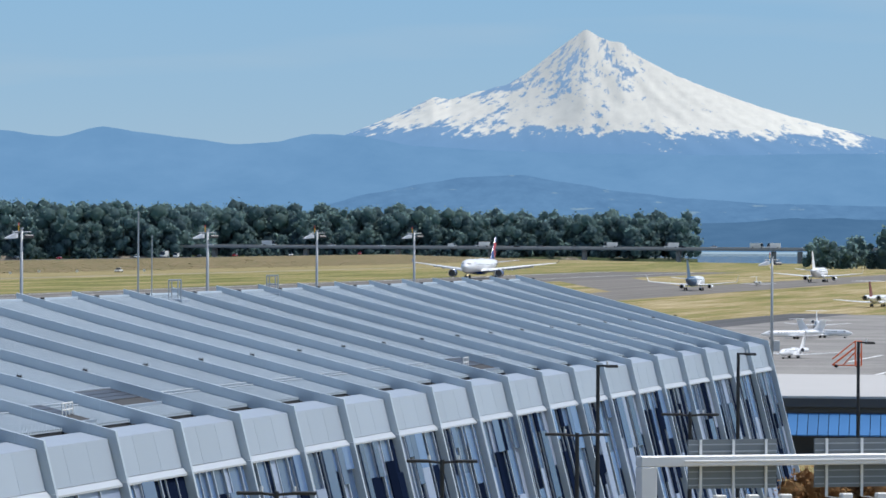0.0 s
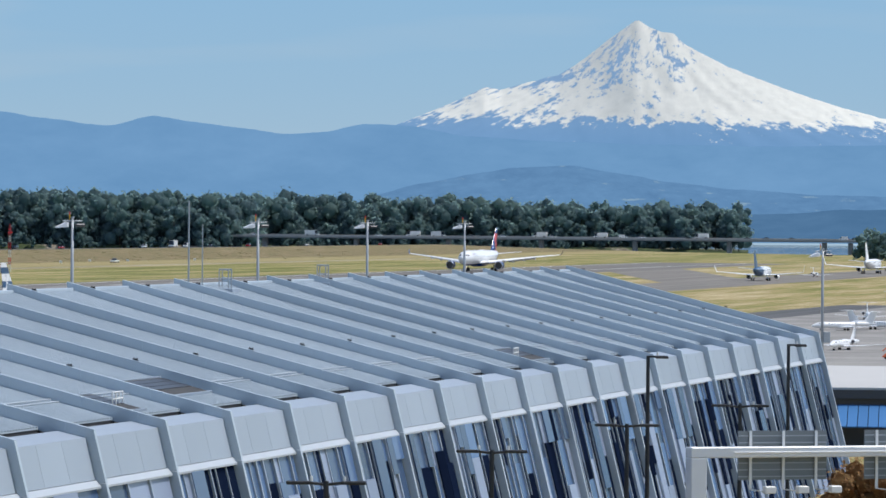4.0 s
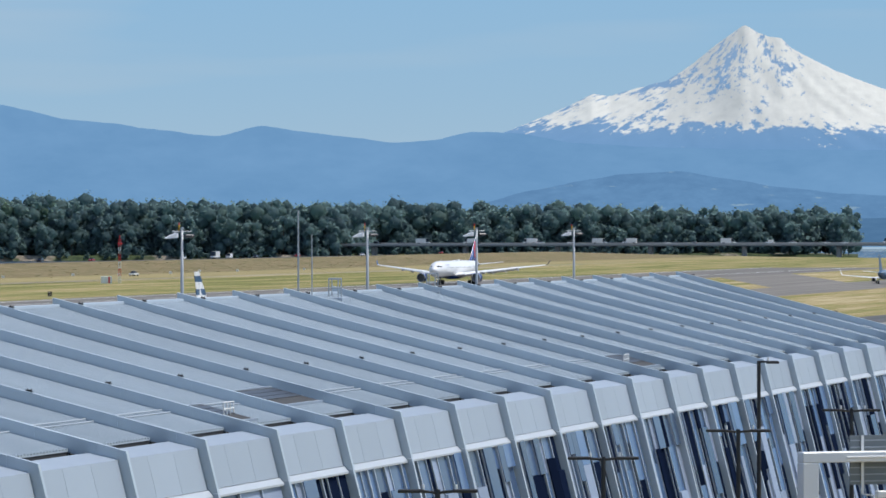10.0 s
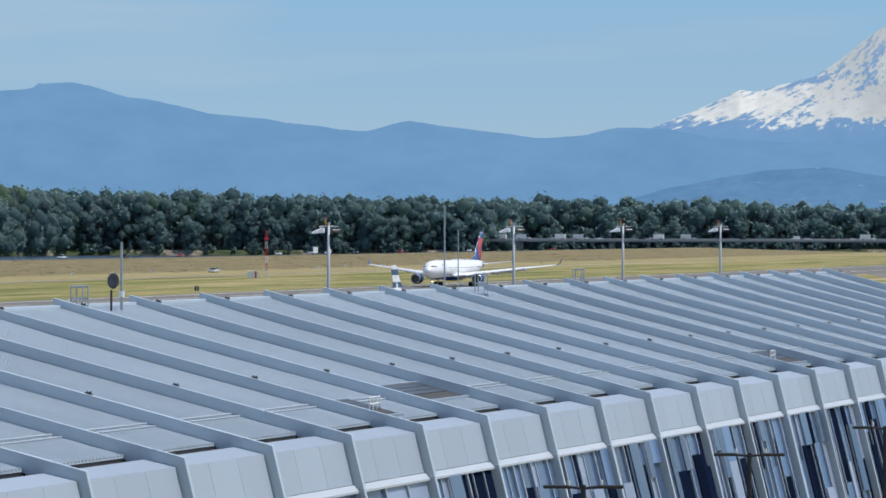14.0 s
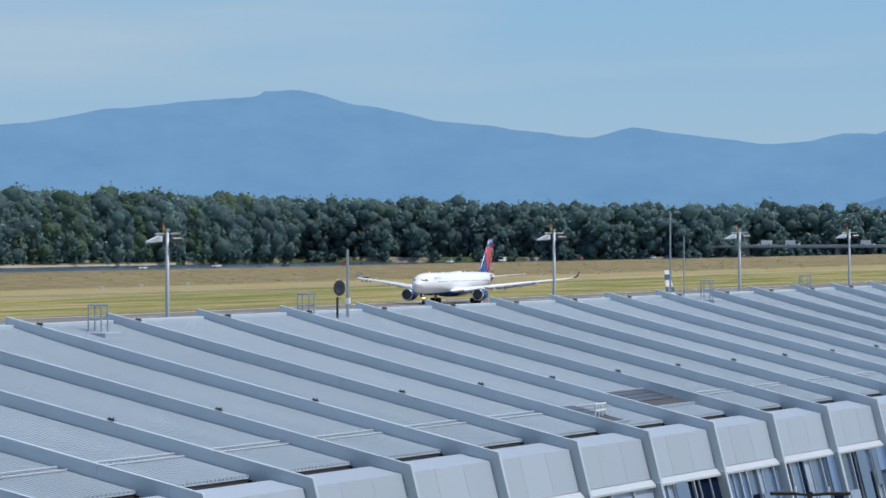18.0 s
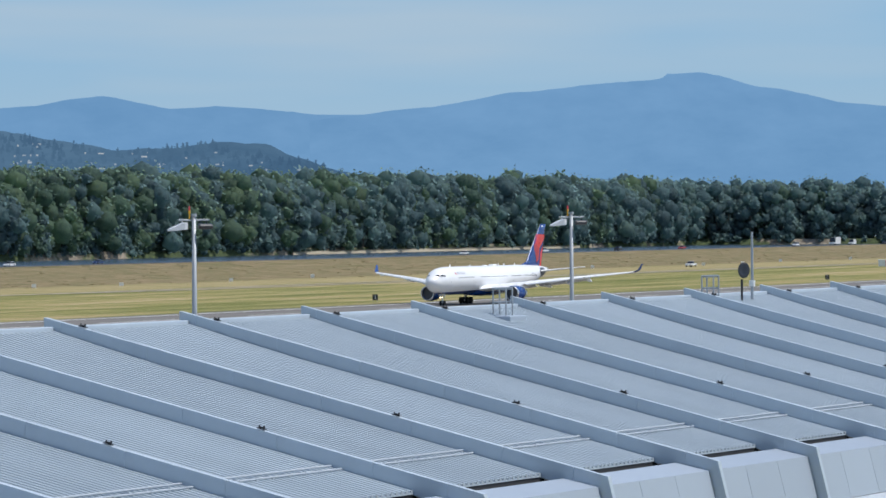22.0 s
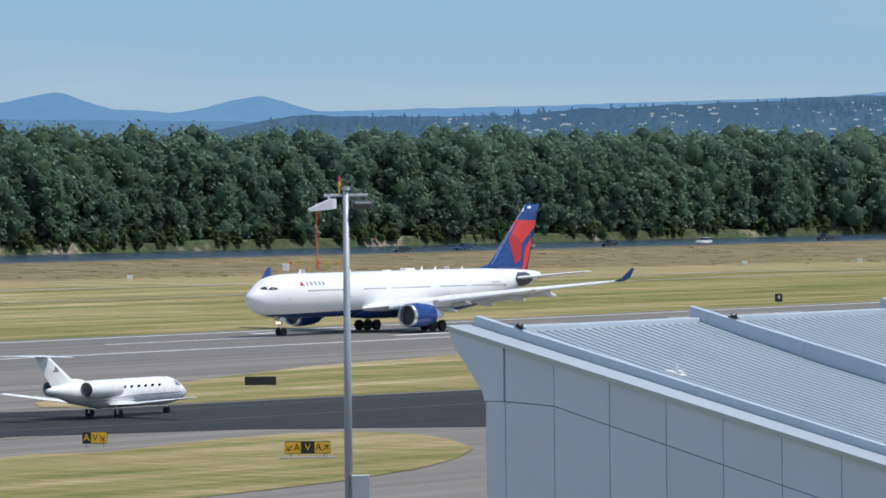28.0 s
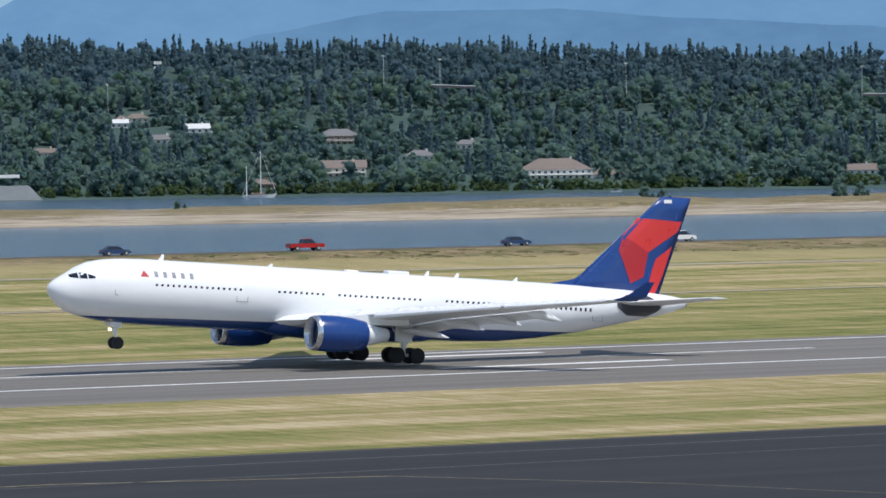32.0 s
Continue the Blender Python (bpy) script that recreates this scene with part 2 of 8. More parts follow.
def arc(cx, cy, rx, ry, a0, a1, n=14):
    return [(cx + rx * math.cos(radians(a0 + (a1 - a0) * i / n)), cy + ry * math.sin(radians(a0 + (a1 - a0) * i / n))) for i in range(n + 1)]


RW = 383.8
runway = paved("runway", strip(-900, 2300, 339, 407), RUNWAY, 0.03, "long grey grooved asphalt runway with white edge lines", "runway")
paved("pavement_1", [(-900, 271), (60, 200), (140, 110), (380, 110), (900, 165), (900, 345), (-900, 345)], SHOULDER, 0.02, "grey worn asphalt around the taxiway junction", "pavement")
paved("taxiway", [(-900, 271), (187, 270), (218, 272.5), (240, 280), (262, 287.5), (281, 284), (297, 276), (314, 268), (360, 261), (900, 258), (900, 222), (420, 205), (345, 205), (306, 216), (292, 234), (276, 243), (252, 240.5), (231, 235), (214, 228.5), (195, 217), (176, 203), (150, 165), (-900, 165)], TAXIWAY, 0.05, "wide fresh black asphalt taxiway with a bend", "taxiway")
paved("grass_wedge", [(-900, 336), (255, 335.5), (296, 333.5), (312, 329), (314, 325.5), (285, 306.5), (253, 289.5), (228, 277.5), (207, 272), (187, 270.8), (-900, 272)], GRASS, 0.06, "tan and green grass wedge between runway and taxiway", "grass")
paved("grass_wedge", [(316, 270.5), (333, 266.8), (361, 262.8), (900, 259), (900, 330), (600, 325), (440, 320.5), (402, 313.5), (372, 302.5), (337, 288), (322, 281.5), (315, 275)], GRASS, 0.06, "tan and green grass wedge between runway and taxiway", "grass")
paved("grass_island", [(206, 207.5), (213, 213), (221, 216.5), (234, 219.5), (248, 224), (257, 225), (262, 222.5), (270, 224.5), (280, 226.5), (288, 226.5), (293, 223.5), (292.5, 218.5), (287, 211), (277, 201.5), (266, 195), (255, 190), (241, 186), (223, 183.5), (208, 182.5), (200, 186), (200, 200)], GRASS, 0.06, "tan and green grass island ringed by pavement", "grass island")
paved("levee_road", strip(-900, 2640, 672, 683), ROAD, 0.06, "two-lane road on the levee crest", "road")


def foot_line(x):
    """Where the rough levee slope begins: it comes nearer to the runway in the east."""
    return 655.0 - min(95.0, max(0.0, (x - 300) * 0.125))


def band(name, off0, off1, mat, lift, label, category):
    bm = bmesh.new()
    rows = [[(x, foot_line(x) + o, field_z(foot_line(x) + o) + lift) for x in [-900] + list(range(0, 2400, 60)) + [2400]] for o in np.linspace(off0, off1, 4)]
    loft(bm, rows, False, False)
    return tagged(new(name, mesh_of(bm, name, mat)), label, category, kind="structure")


band("perimeter_road", -45, -41, GRAVEL, 0.07, "narrow pale gravel road along the field", "road")
paved("far_taxiway", strip(-900, 2600, 531, 533.5, -14), GRAVEL, 0.07, "thin worn track across the grass", "road")
paved("taxiway_3", strip(880, 2300, 226, 262, 0), SHOULDER, 0.055, "grey taxiway where aircraft wait in line", "taxiway")
paved("taxiway_4", [(1500, 262), (1650, 262), (1990, 340), (1830, 340)], SHOULDER, 0.045, "grey taxiway leading to the runway end", "taxiway")
paved("apron", [(380, 40), (1090, 40), (1100, 148), (900, 150), (620, 158), (380, 165)], APRON, 0.03, "pale concrete apron with parked small jets", "apron")
paved("terminal_road", [(150, -60), (480, -60), (480, 30), (385, 36), (150, 20)], ROAD, 0.03, "dark asphalt road in front of the concourse", "road")
paved("apron_edge", [(600, 150), (1110, 138), (1110, 152), (600, 168)], ROAD, 0.05, "dark asphalt lane along the apron", "road")

# markings
for y, w in ((361.0, 0.55), (401.5, 0.5)):
    paved("edge_line", strip(-900, 2300, y - w, y + w), PAINT, 0.045, "white runway edge line", "road marking")
for i in range(40):
    paved("centre_dash", strip(-890 + 61 * i, -854 + 61 * i, RW - 0.45, RW + 0.45), PAINT, 0.045, "white runway centre dash", "road marking")
for x in (46, 198, 342, 494):
    for y in (371.5, 394.5):
        paved("touchdown_bar", strip(x, x + 23, y - 0.95, y + 0.95), PAINT, 0.046, "broad white touchdown bar", "road marking")


def taxi_line(pts, w, mat, label):
    bm = bmesh.new()
    loft(bm, [[(x, y - w, 0.085) for x, y in pts], [(x, y + w, 0.085) for x, y in pts]], False, False)
    tagged(new("taxi_line", mesh_of(bm, "taxi_line", mat)), label, "road marking", kind="structure")


taxi_line([(-900, 252.5), (110, 252.5), (128, 246), (137, 230), (143, 212), (146, 165)], 0.16, PAINT_Y, "thin yellow taxi line curving away")
taxi_line([(150, 205), (163, 212.5), (176, 220.5), (195, 234), (214, 246), (245, 265), (277, 283), (310, 301), (341, 317)], 0.12, PAINT_Y, "yellow taxi line to the runway")
FAINT = vary("faded_marking", (0.17, 0.17, 0.165, 1), 0.85, 0, 0.3, 0.6)
taxi_line([(-900, 262), (214, 262), (300, 246), (420, 240), (900, 240)], 0.13, FAINT, "thin faded taxi line")
taxi_line([(-900, 236), (190, 252), (262, 270), (300, 262), (420, 251)], 0.10, FAINT, "faint pale seam line")
for d in (1.2, 1.75):
    taxi_line([(160, 176 - d), (176, 203 - d), (195, 217 - d), (214, 228.5 - d), (231, 235 - d), (252, 240.5 - d), (276, 243 - d)], 0.09, PAINT_Y, "double yellow taxiway edge line")
for i in range(20):
    x = 264 + i * 2.1
    y = 288.6 - 0.18 * max(0, i - 8)
    paved("hold_mark", [(x, y), (x + 1.5, y - 0.05), (x + 1.5, y + 1.8), (x, y + 1.85)], PAINT_R if i % 3 else PAINT, 0.075, "red and white painted hold marking", "road marking")


# ---- water, sandbar, wooded island, north shore ----
def water_material():
    k = Mat("river_water", 0.22, 0.0, 0.5)
    n = k.noise(k.coords((0.12, 0.4, 1), "World"), 1.0, 5.0, 0.7)
    k.color(k.ramp(k.noise(k.coords((0.002, 0.012, 1), "World"), 1.0, 4.0), [(0.35, (0.030, 0.055, 0.085, 1)), (0.65, (0.045, 0.075, 0.11, 1))]))
    k.b.inputs["Roughness"].default_value = 0.12
    k.bump(n, 1.0, 0.9)
    return k.m


WATER_Z = -1.5
wb = bmesh.new()
flat(wb, [(-2500, 690, WATER_Z), (3075, 690, WATER_Z), (3075, 250, WATER_Z), (4990, 250, WATER_Z), (4990, 4990, WATER_Z), (-2500, 4990, WATER_Z)])
tagged(new("water", mesh_of(wb, "water", water_material())), "wide blue river with small ripples", "river", kind="structure")



def sand_material():
    k = Mat("eroded_sand_bank", 0.95, 0.0, 0.1)
    pos = k.node("ShaderNodeNewGeometry")
    sep = k.node("ShaderNodeSeparateXYZ")
    k.link(pos.outputs["Position"], sep.inputs[0])
    lay = k.noise(k.coords((0.03, 0.03, 1.6), "World"), 1.0, 6.0, 0.75)
    tuft = k.noise(k.coords((0.12, 0.06, 0.3), "World"), 1.0, 6.0, 0.78)
    sand = k.ramp(lay, [(0.36, (0.15, 0.125, 0.09, 1)), (0.47, (0.27, 0.23, 0.175, 1)), (0.62, (0.40, 0.35, 0.28, 1))])
    grass = k.ramp(tuft, [(0.36, (0.10, 0.095, 0.045, 1)), (0.5, (0.19, 0.155, 0.09, 1)), (0.64, (0.29, 0.24, 0.15, 1))])
    top = k.smooth(k.math("ADD", sep.outputs["Z"], k.math("MULTIPLY", k.math("SUBTRACT", tuft, 0.5), 4.0)), 1.3, 2.0)
    k.color(k.mix(top, sand, grass))
    k.bump(tuft, 0.8, 0.4)
    return k.m


SAND = sand_material()


def shore_material():
    """Dark undergrowth, with bare sand in patches low on the bank."""
    k = Mat("wooded_shore", 0.95, 0.0, 0.1)
    p = k.noise(k.coords((0.012, 0.012, 0.02), "World"), 1.0, 5.0, 0.7)
    g = k.noise(k.coords((0.3, 0.3, 0.6), "World"), 1.0, 6.0, 0.75)
    green = k.ramp(g, [(0.38, (0.035, 0.05, 0.028, 1)), (0.62, (0.085, 0.11, 0.05, 1))])
    sand = k.ramp(g, [(0.38, (0.15, 0.125, 0.095, 1)), (0.62, (0.33, 0.285, 0.225, 1))])
    k.color(k.mix(k.smooth(p, 0.52, 0.58), green, sand))
    k.bump(g, 0.8, 0.4)
    return k.m


SCRUB = shore_material()


def bank(name, line, depth, top, mat, label, category):
    """A low bank of land: a shore line, a steep edge, a flat crest and a far edge, all a little uneven."""
    bm = bmesh.new()
    rows = []
    for i, p in enumerate(line):
        out = Vector((p.x, p.y, 0)).normalized()
        w = noise.noise(Vector((i * 0.6, depth, 3)))
        h = top * (0.8 + 0.5 * noise.noise(Vector((i * 0.35, top, 7)))) * min(1.0, (i + 0.2) / 5, (len(line) - i - 0.8) / 5)
        prof = ((0, WATER_Z - 0.4), (3 + 4 * w, WATER_Z + 0.35), (6 + 5 * w, h * 0.8), (0.4 * depth, h), (0.9 * depth, h * 0.9), (depth, WATER_Z - 0.4))
        rows.append([(p.x + out.x * d, p.y + out.y * d, z) for d, z in prof])
    loft(bm, rows, False, False)
    return tagged(new(name, mesh_of(bm, name, mat, True)), label, category, kind="structure")


bank("sandbar", [polar(az, 1440 / math.cos(radians(az)) * (1 - 0.0042 * (az - 24))) for az in np.arange(8, 43, 0.35)], 240, 3.4, [SAND], "bare tan sandbar between two river channels", "sandbar")


def island_r(az):
    """Distance of the wooded island's shore."""
    return min(1092.0 / math.cos(radians(az)), float(np.interp(az, [75.0, 75.4], [3205.0, 3350.0])))


bank("island_shore", [polar(az, island_r(az)) for az in np.arange(40.6, 81.2, 0.25)], 300, 3.0, [SCRUB], "low scrubby shore of a wooded island", "shore")


bank("sand_spit", [polar(az, island_r(az) - 9) for az in np.arange(65.4, 68.8, 0.12)], 12, 0.5, [GRAVEL], "narrow pale sand spit at the island's waterline", "sandbar")


def shore_top(az):
    """Height of the north shore's ridge, without its trees."""
    el = float(np.interp(az, [10, 23, 25.8, 26.6, 29, 31.5, 35.5, 39, 44, 50], [1.5, 1.62, 1.5, 1.56, 1.46, 1.38, 1.19, 1.03, 0.84, 0.7]))
    return 17.97 + 3420 * math.tan(radians(el)) - 21


def hill_z(az, r):
    t = max(0.0, min(1.0, (r - 2800) / 620.0))
    s = t * t * (3 - 2 * t) * 0.6 + t * 0.4
    return WATER_Z + 1.0 + (shore_top(az) - 2) * s + 4 * noise.noise(Vector((az * 1.3, r * 0.01, 0))) * t


HILL = vary("wooded_hill_floor", (0.06, 0.095, 0.085, 1), 0.95, 0, 0.3, 0.05, spec=0.05)
hb = bmesh.new()
loft(hb, [[tuple(polar(az, 2770 if r == 2800 else r, WATER_Z - 0.5 if r == 2800 else hill_z(az, r))) for az in np.arange(10, 50, 0.5)] for r in (2800, 2812, 2850, 2900, 2960, 3020, 3100, 3180, 3260, 3340, 3420, 3500, 3600)], False, False)
tagged(new("north_shore", mesh_of(hb, "north_shore", HILL, True)), "steep wooded hillside on the far river bank", "hillside", kind="structure")

# ---- distance: hills and the snow mountain, sky ----


def backdrop_sky():
    m = bpy.data.materials.new("open_sky")
    m.use_nodes = True
    t = m.node_tree
    t.nodes.clear()
    out, em = t.nodes.new("ShaderNodeOutputMaterial"), t.nodes.new("ShaderNodeEmission")
    pos, sep, rng, ramp = (t.nodes.new(n) for n in ("ShaderNodeNewGeometry", "ShaderNodeSeparateXYZ", "ShaderNodeMapRange", "ShaderNodeValToRGB"))
    rng.inputs["From Min"].default_value, rng.inputs["From Max"].default_value = 60, 330
    e = ramp.color_ramp.elements
    e[0].color, e[1].color = srgb(164, 191, 211), srgb(136, 182, 219)
    mid = e.new(0.35)
    mid.color = srgb(152, 187, 214)
    # thin high cloud
    mp, nz, cr, mx = (t.nodes.new(n) for n in ("ShaderNodeMapping", "ShaderNodeTexNoise", "ShaderNodeValToRGB", "ShaderNodeMix"))
    mp.inputs["Scale"].default_value = (0.0012, 0.0012, 0.011)
    nz.inputs["Scale"].default_value, nz.inputs["Detail"].default_value = 1.0, 3.0
    cr.color_ramp.elements[0].position, cr.color_ramp.elements[1].position = 0.52, 0.95
    mx.data_type = "RGBA"
    mx.inputs[7].default_value = srgb(182, 198, 211)
    for a, b in ((pos.outputs["Position"], sep.inputs[0]), (sep.outputs["Z"], rng.inputs[0]), (rng.outputs[0], ramp.inputs[0]), (pos.outputs["Position"], mp.inputs[0]), (mp.outputs[0], nz.inputs["Vector"]), (nz.outputs["Fac"], cr.inputs[0]), (cr.outputs[0], mx.inputs[0]), (ramp.outputs[0], mx.inputs[6]), (mx.outputs[2], em.inputs[0]), (em.outputs[0], out.inputs[0])):
        t.links.new(a, b)
    return m


sb = bmesh.new()
loft(sb, [[tuple(polar(az, 4985, z)) for az in range(-30, 141, 3)] for z in (-20, 80, 160, 240, 310)], False, False)
backdrop = tagged(new("backdrop", mesh_of(sb, "backdrop", backdrop_sky(), True)), "clear pale blue sky over the horizon", "sky", kind="structure")


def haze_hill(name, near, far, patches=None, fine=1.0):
    """Distance seen through miles of air: haze blue is painted in as emission, with only faint tone changes."""
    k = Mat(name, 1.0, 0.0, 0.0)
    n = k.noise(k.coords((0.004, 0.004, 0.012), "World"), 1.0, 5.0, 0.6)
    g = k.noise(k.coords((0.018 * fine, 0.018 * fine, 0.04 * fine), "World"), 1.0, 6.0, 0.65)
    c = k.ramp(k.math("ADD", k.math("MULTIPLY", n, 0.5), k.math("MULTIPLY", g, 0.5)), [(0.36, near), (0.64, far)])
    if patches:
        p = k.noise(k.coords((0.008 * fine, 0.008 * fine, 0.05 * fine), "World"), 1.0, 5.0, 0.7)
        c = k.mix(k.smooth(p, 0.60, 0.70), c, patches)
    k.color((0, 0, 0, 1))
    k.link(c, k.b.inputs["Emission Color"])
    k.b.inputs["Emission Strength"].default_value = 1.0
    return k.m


def ridge(name, knots, r, foot, mat, label, rough=0.012, az_step=0.06):
    """A range of hills: crest heights (compass angle, angle above the eye's level) joined smoothly, roughened, with a sloping face."""
    azs = np.arange(knots[0][0], knots[-1][0], az_step)
    ka, ke = np.array([k[0] for k in knots]), np.array([k[1] for k in knots])
    bm = bmesh.new()
    rows = []
    for az in azs:
        j = int(np.clip(np.searchsorted(ka, az) - 1, 0, len(ka) - 2))
        t = (az - ka[j]) / (ka[j + 1] - ka[j])
        t = 0.55 * t + 0.45 * t * t * (3 - 2 * t)
        el = ke[j] * (1 - t) + ke[j + 1] * t + rough * (noise.noise(Vector((az * 3.1, r, 0))) + 0.5 * noise.noise(Vector((az * 11, r, 5))))
        col = []
        for f in (0.0, 0.35, 0.7, 1.0):
            rr = r - 150 * (1 - f) + 30 * noise.noise(Vector((az * 1.5, f * 3, r)))
            z = EYE[2] + rr * math.tan(radians(foot + (el - foot) * f))
            col.append(tuple(polar(az, rr, z)))
        rows.append(col)
    loft(bm, rows, False, False)
    return tagged(new(name, mesh_of(bm, name, mat, True)), label, "hills", kind="structure")


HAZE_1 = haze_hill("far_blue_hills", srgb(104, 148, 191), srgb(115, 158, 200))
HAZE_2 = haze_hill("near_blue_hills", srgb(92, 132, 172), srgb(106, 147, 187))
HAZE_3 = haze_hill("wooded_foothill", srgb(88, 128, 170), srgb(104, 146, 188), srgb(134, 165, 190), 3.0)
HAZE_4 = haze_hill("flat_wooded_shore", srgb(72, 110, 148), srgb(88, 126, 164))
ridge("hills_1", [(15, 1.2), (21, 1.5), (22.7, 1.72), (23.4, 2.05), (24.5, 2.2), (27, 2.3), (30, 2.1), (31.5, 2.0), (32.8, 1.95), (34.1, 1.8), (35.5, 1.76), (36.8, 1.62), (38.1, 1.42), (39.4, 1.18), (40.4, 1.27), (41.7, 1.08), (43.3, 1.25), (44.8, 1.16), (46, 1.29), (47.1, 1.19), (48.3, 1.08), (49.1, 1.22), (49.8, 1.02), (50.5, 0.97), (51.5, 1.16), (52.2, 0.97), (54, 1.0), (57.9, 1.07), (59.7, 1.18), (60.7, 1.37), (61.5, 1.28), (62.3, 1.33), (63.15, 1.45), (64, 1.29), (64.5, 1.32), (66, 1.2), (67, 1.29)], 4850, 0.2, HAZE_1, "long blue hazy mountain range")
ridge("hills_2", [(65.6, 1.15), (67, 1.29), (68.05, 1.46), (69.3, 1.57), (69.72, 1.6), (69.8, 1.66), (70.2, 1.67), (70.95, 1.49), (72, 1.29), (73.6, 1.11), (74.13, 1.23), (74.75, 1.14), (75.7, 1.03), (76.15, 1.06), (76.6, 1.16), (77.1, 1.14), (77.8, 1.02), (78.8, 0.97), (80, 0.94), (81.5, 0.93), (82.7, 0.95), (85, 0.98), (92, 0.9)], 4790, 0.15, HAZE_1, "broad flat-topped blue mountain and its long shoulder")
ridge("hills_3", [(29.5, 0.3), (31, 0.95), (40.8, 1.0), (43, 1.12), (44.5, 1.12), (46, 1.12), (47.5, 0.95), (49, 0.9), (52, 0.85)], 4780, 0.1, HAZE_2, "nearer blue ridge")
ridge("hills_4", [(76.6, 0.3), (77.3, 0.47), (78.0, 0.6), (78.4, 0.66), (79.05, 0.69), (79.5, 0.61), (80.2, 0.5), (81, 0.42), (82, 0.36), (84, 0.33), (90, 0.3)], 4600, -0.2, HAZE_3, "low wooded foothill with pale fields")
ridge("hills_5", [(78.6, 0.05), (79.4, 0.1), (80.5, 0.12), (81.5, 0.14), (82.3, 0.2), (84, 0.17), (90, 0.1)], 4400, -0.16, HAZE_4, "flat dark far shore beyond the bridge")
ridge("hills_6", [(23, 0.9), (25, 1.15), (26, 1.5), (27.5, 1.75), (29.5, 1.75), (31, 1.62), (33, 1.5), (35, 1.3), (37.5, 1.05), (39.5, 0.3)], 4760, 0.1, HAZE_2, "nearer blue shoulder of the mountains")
# lower hazy slope under the snow mountain


def snow_mountain():
    k = Mat("snow_and_rock", 0.9, 0.0, 0.1)
    pos = k.node("ShaderNodeNewGeometry")
    sep = k.node("ShaderNodeSeparateXYZ")
    k.link(pos.outputs["Position"], sep.inputs[0])
    z, y = sep.outputs["Z"], sep.outputs["Y"]
    # bare rock shows on ribs and gullies that fan out down the flanks
    fan = k.node("ShaderNodeCombineXYZ")
    k.link(k.math("DIVIDE", k.math("SUBTRACT", y, 859.0), k.math("SUBTRACT", 250.0, z)), fan.inputs[0])
    k.link(k.math("MULTIPLY", z, 0.011), fan.inputs[1])
    patch = k.noise(fan.outputs[0], 3.6, 9.0, 0.66)
    crag = k.noise(fan.outputs[0], 13.0, 6.0, 0.7)
    f = k.math("ADD", k.math("MULTIPLY", patch, 0.52), k.math("MULTIPLY", crag, 0.48))
    west = k.smooth(y, 850, 985)
    mid = k.math("MULTIPLY", k.smooth(z, 140, 172), k.math("SUBTRACT", 1.0, k.smooth(z, 198, 216)))
    low = k.math("SUBTRACT", 1.0, k.smooth(z, 102, 136))
    east = k.math("SUBTRACT", 1.0, k.smooth(y, 760, 850))
    f = k.math("SUBTRACT", f, k.math("MULTIPLY", west, 0.035))
    f = k.math("SUBTRACT", f, k.math("MULTIPLY", k.math("MULTIPLY", mid, k.math("SUBTRACT", 1.0, east)), 0.055))
    f = k.math("SUBTRACT", f, k.math("MULTIPLY", low, 0.20))
    f = k.math("ADD", f, k.math("MULTIPLY", east, 0.03))
    snow = k.smooth(f, 0.39, 0.445)
    tone = k.ramp(crag, [(0.3, (0.56, 0.55, 0.51, 1)), (0.7, (0.66, 0.645, 0.59, 1))])
    k.color(k.mix(snow, (0.03, 0.045, 0.07, 1), tone))
    # haze put into the emission: blue over rock, paler with height; snow glows faintly
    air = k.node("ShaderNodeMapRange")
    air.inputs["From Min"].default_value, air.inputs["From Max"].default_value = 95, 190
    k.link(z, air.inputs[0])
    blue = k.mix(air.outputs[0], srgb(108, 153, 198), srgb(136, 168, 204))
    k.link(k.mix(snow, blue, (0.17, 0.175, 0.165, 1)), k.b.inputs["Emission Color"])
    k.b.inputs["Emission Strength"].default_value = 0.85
    return k.m


def mountain():
    bm = bmesh.new()
    knots = [(76.4, 0.9), (76.9, 1.12), (77.4, 1.32), (77.75, 1.47), (78.0, 1.6), (78.2, 1.57), (78.48, 1.65), (78.87, 1.75), (79.05, 1.86), (79.27, 2.02), (79.45, 2.17), (79.62, 2.29), (79.78, 2.40), (79.93, 2.31), (80.07, 2.26), (80.21, 2.24), (80.33, 2.12), (80.48, 2.04), (80.86, 1.85), (81.3, 1.68), (81.72, 1.53), (82.2, 1.38), (82.71, 1.25), (83.3, 1.12), (84, 0.95)]
    ka, ke = [k[0] for k in knots], [k[1] for k in knots]
    rows = []
    for az in np.arange(76.4, 84, 0.035):
        el = float(np.interp(az, ka, ke)) + 0.008 * noise.noise(Vector((az * 9, 1, 1)))
        col = []
        for i in range(26):
            f = i / 25
            r = 4840 + 90 * f
            # gullies run down from the summit
            fan = (az - 79.8) / (1.25 - f)
            g = noise.fractal(Vector((fan * 3.0, f * 4.0, 2)), 1.0, 2.0, 5) * 3.5 * (1 - f) ** 0.3
            e = 0.75 + (el - 0.75) * f
            col.append(tuple(polar(az, r + g, EYE[2] + r * math.tan(radians(e)))))
        rows.append(col)
    loft(bm, rows, False, False)
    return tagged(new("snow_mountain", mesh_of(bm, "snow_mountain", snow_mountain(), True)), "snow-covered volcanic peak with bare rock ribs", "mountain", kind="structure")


mountain()
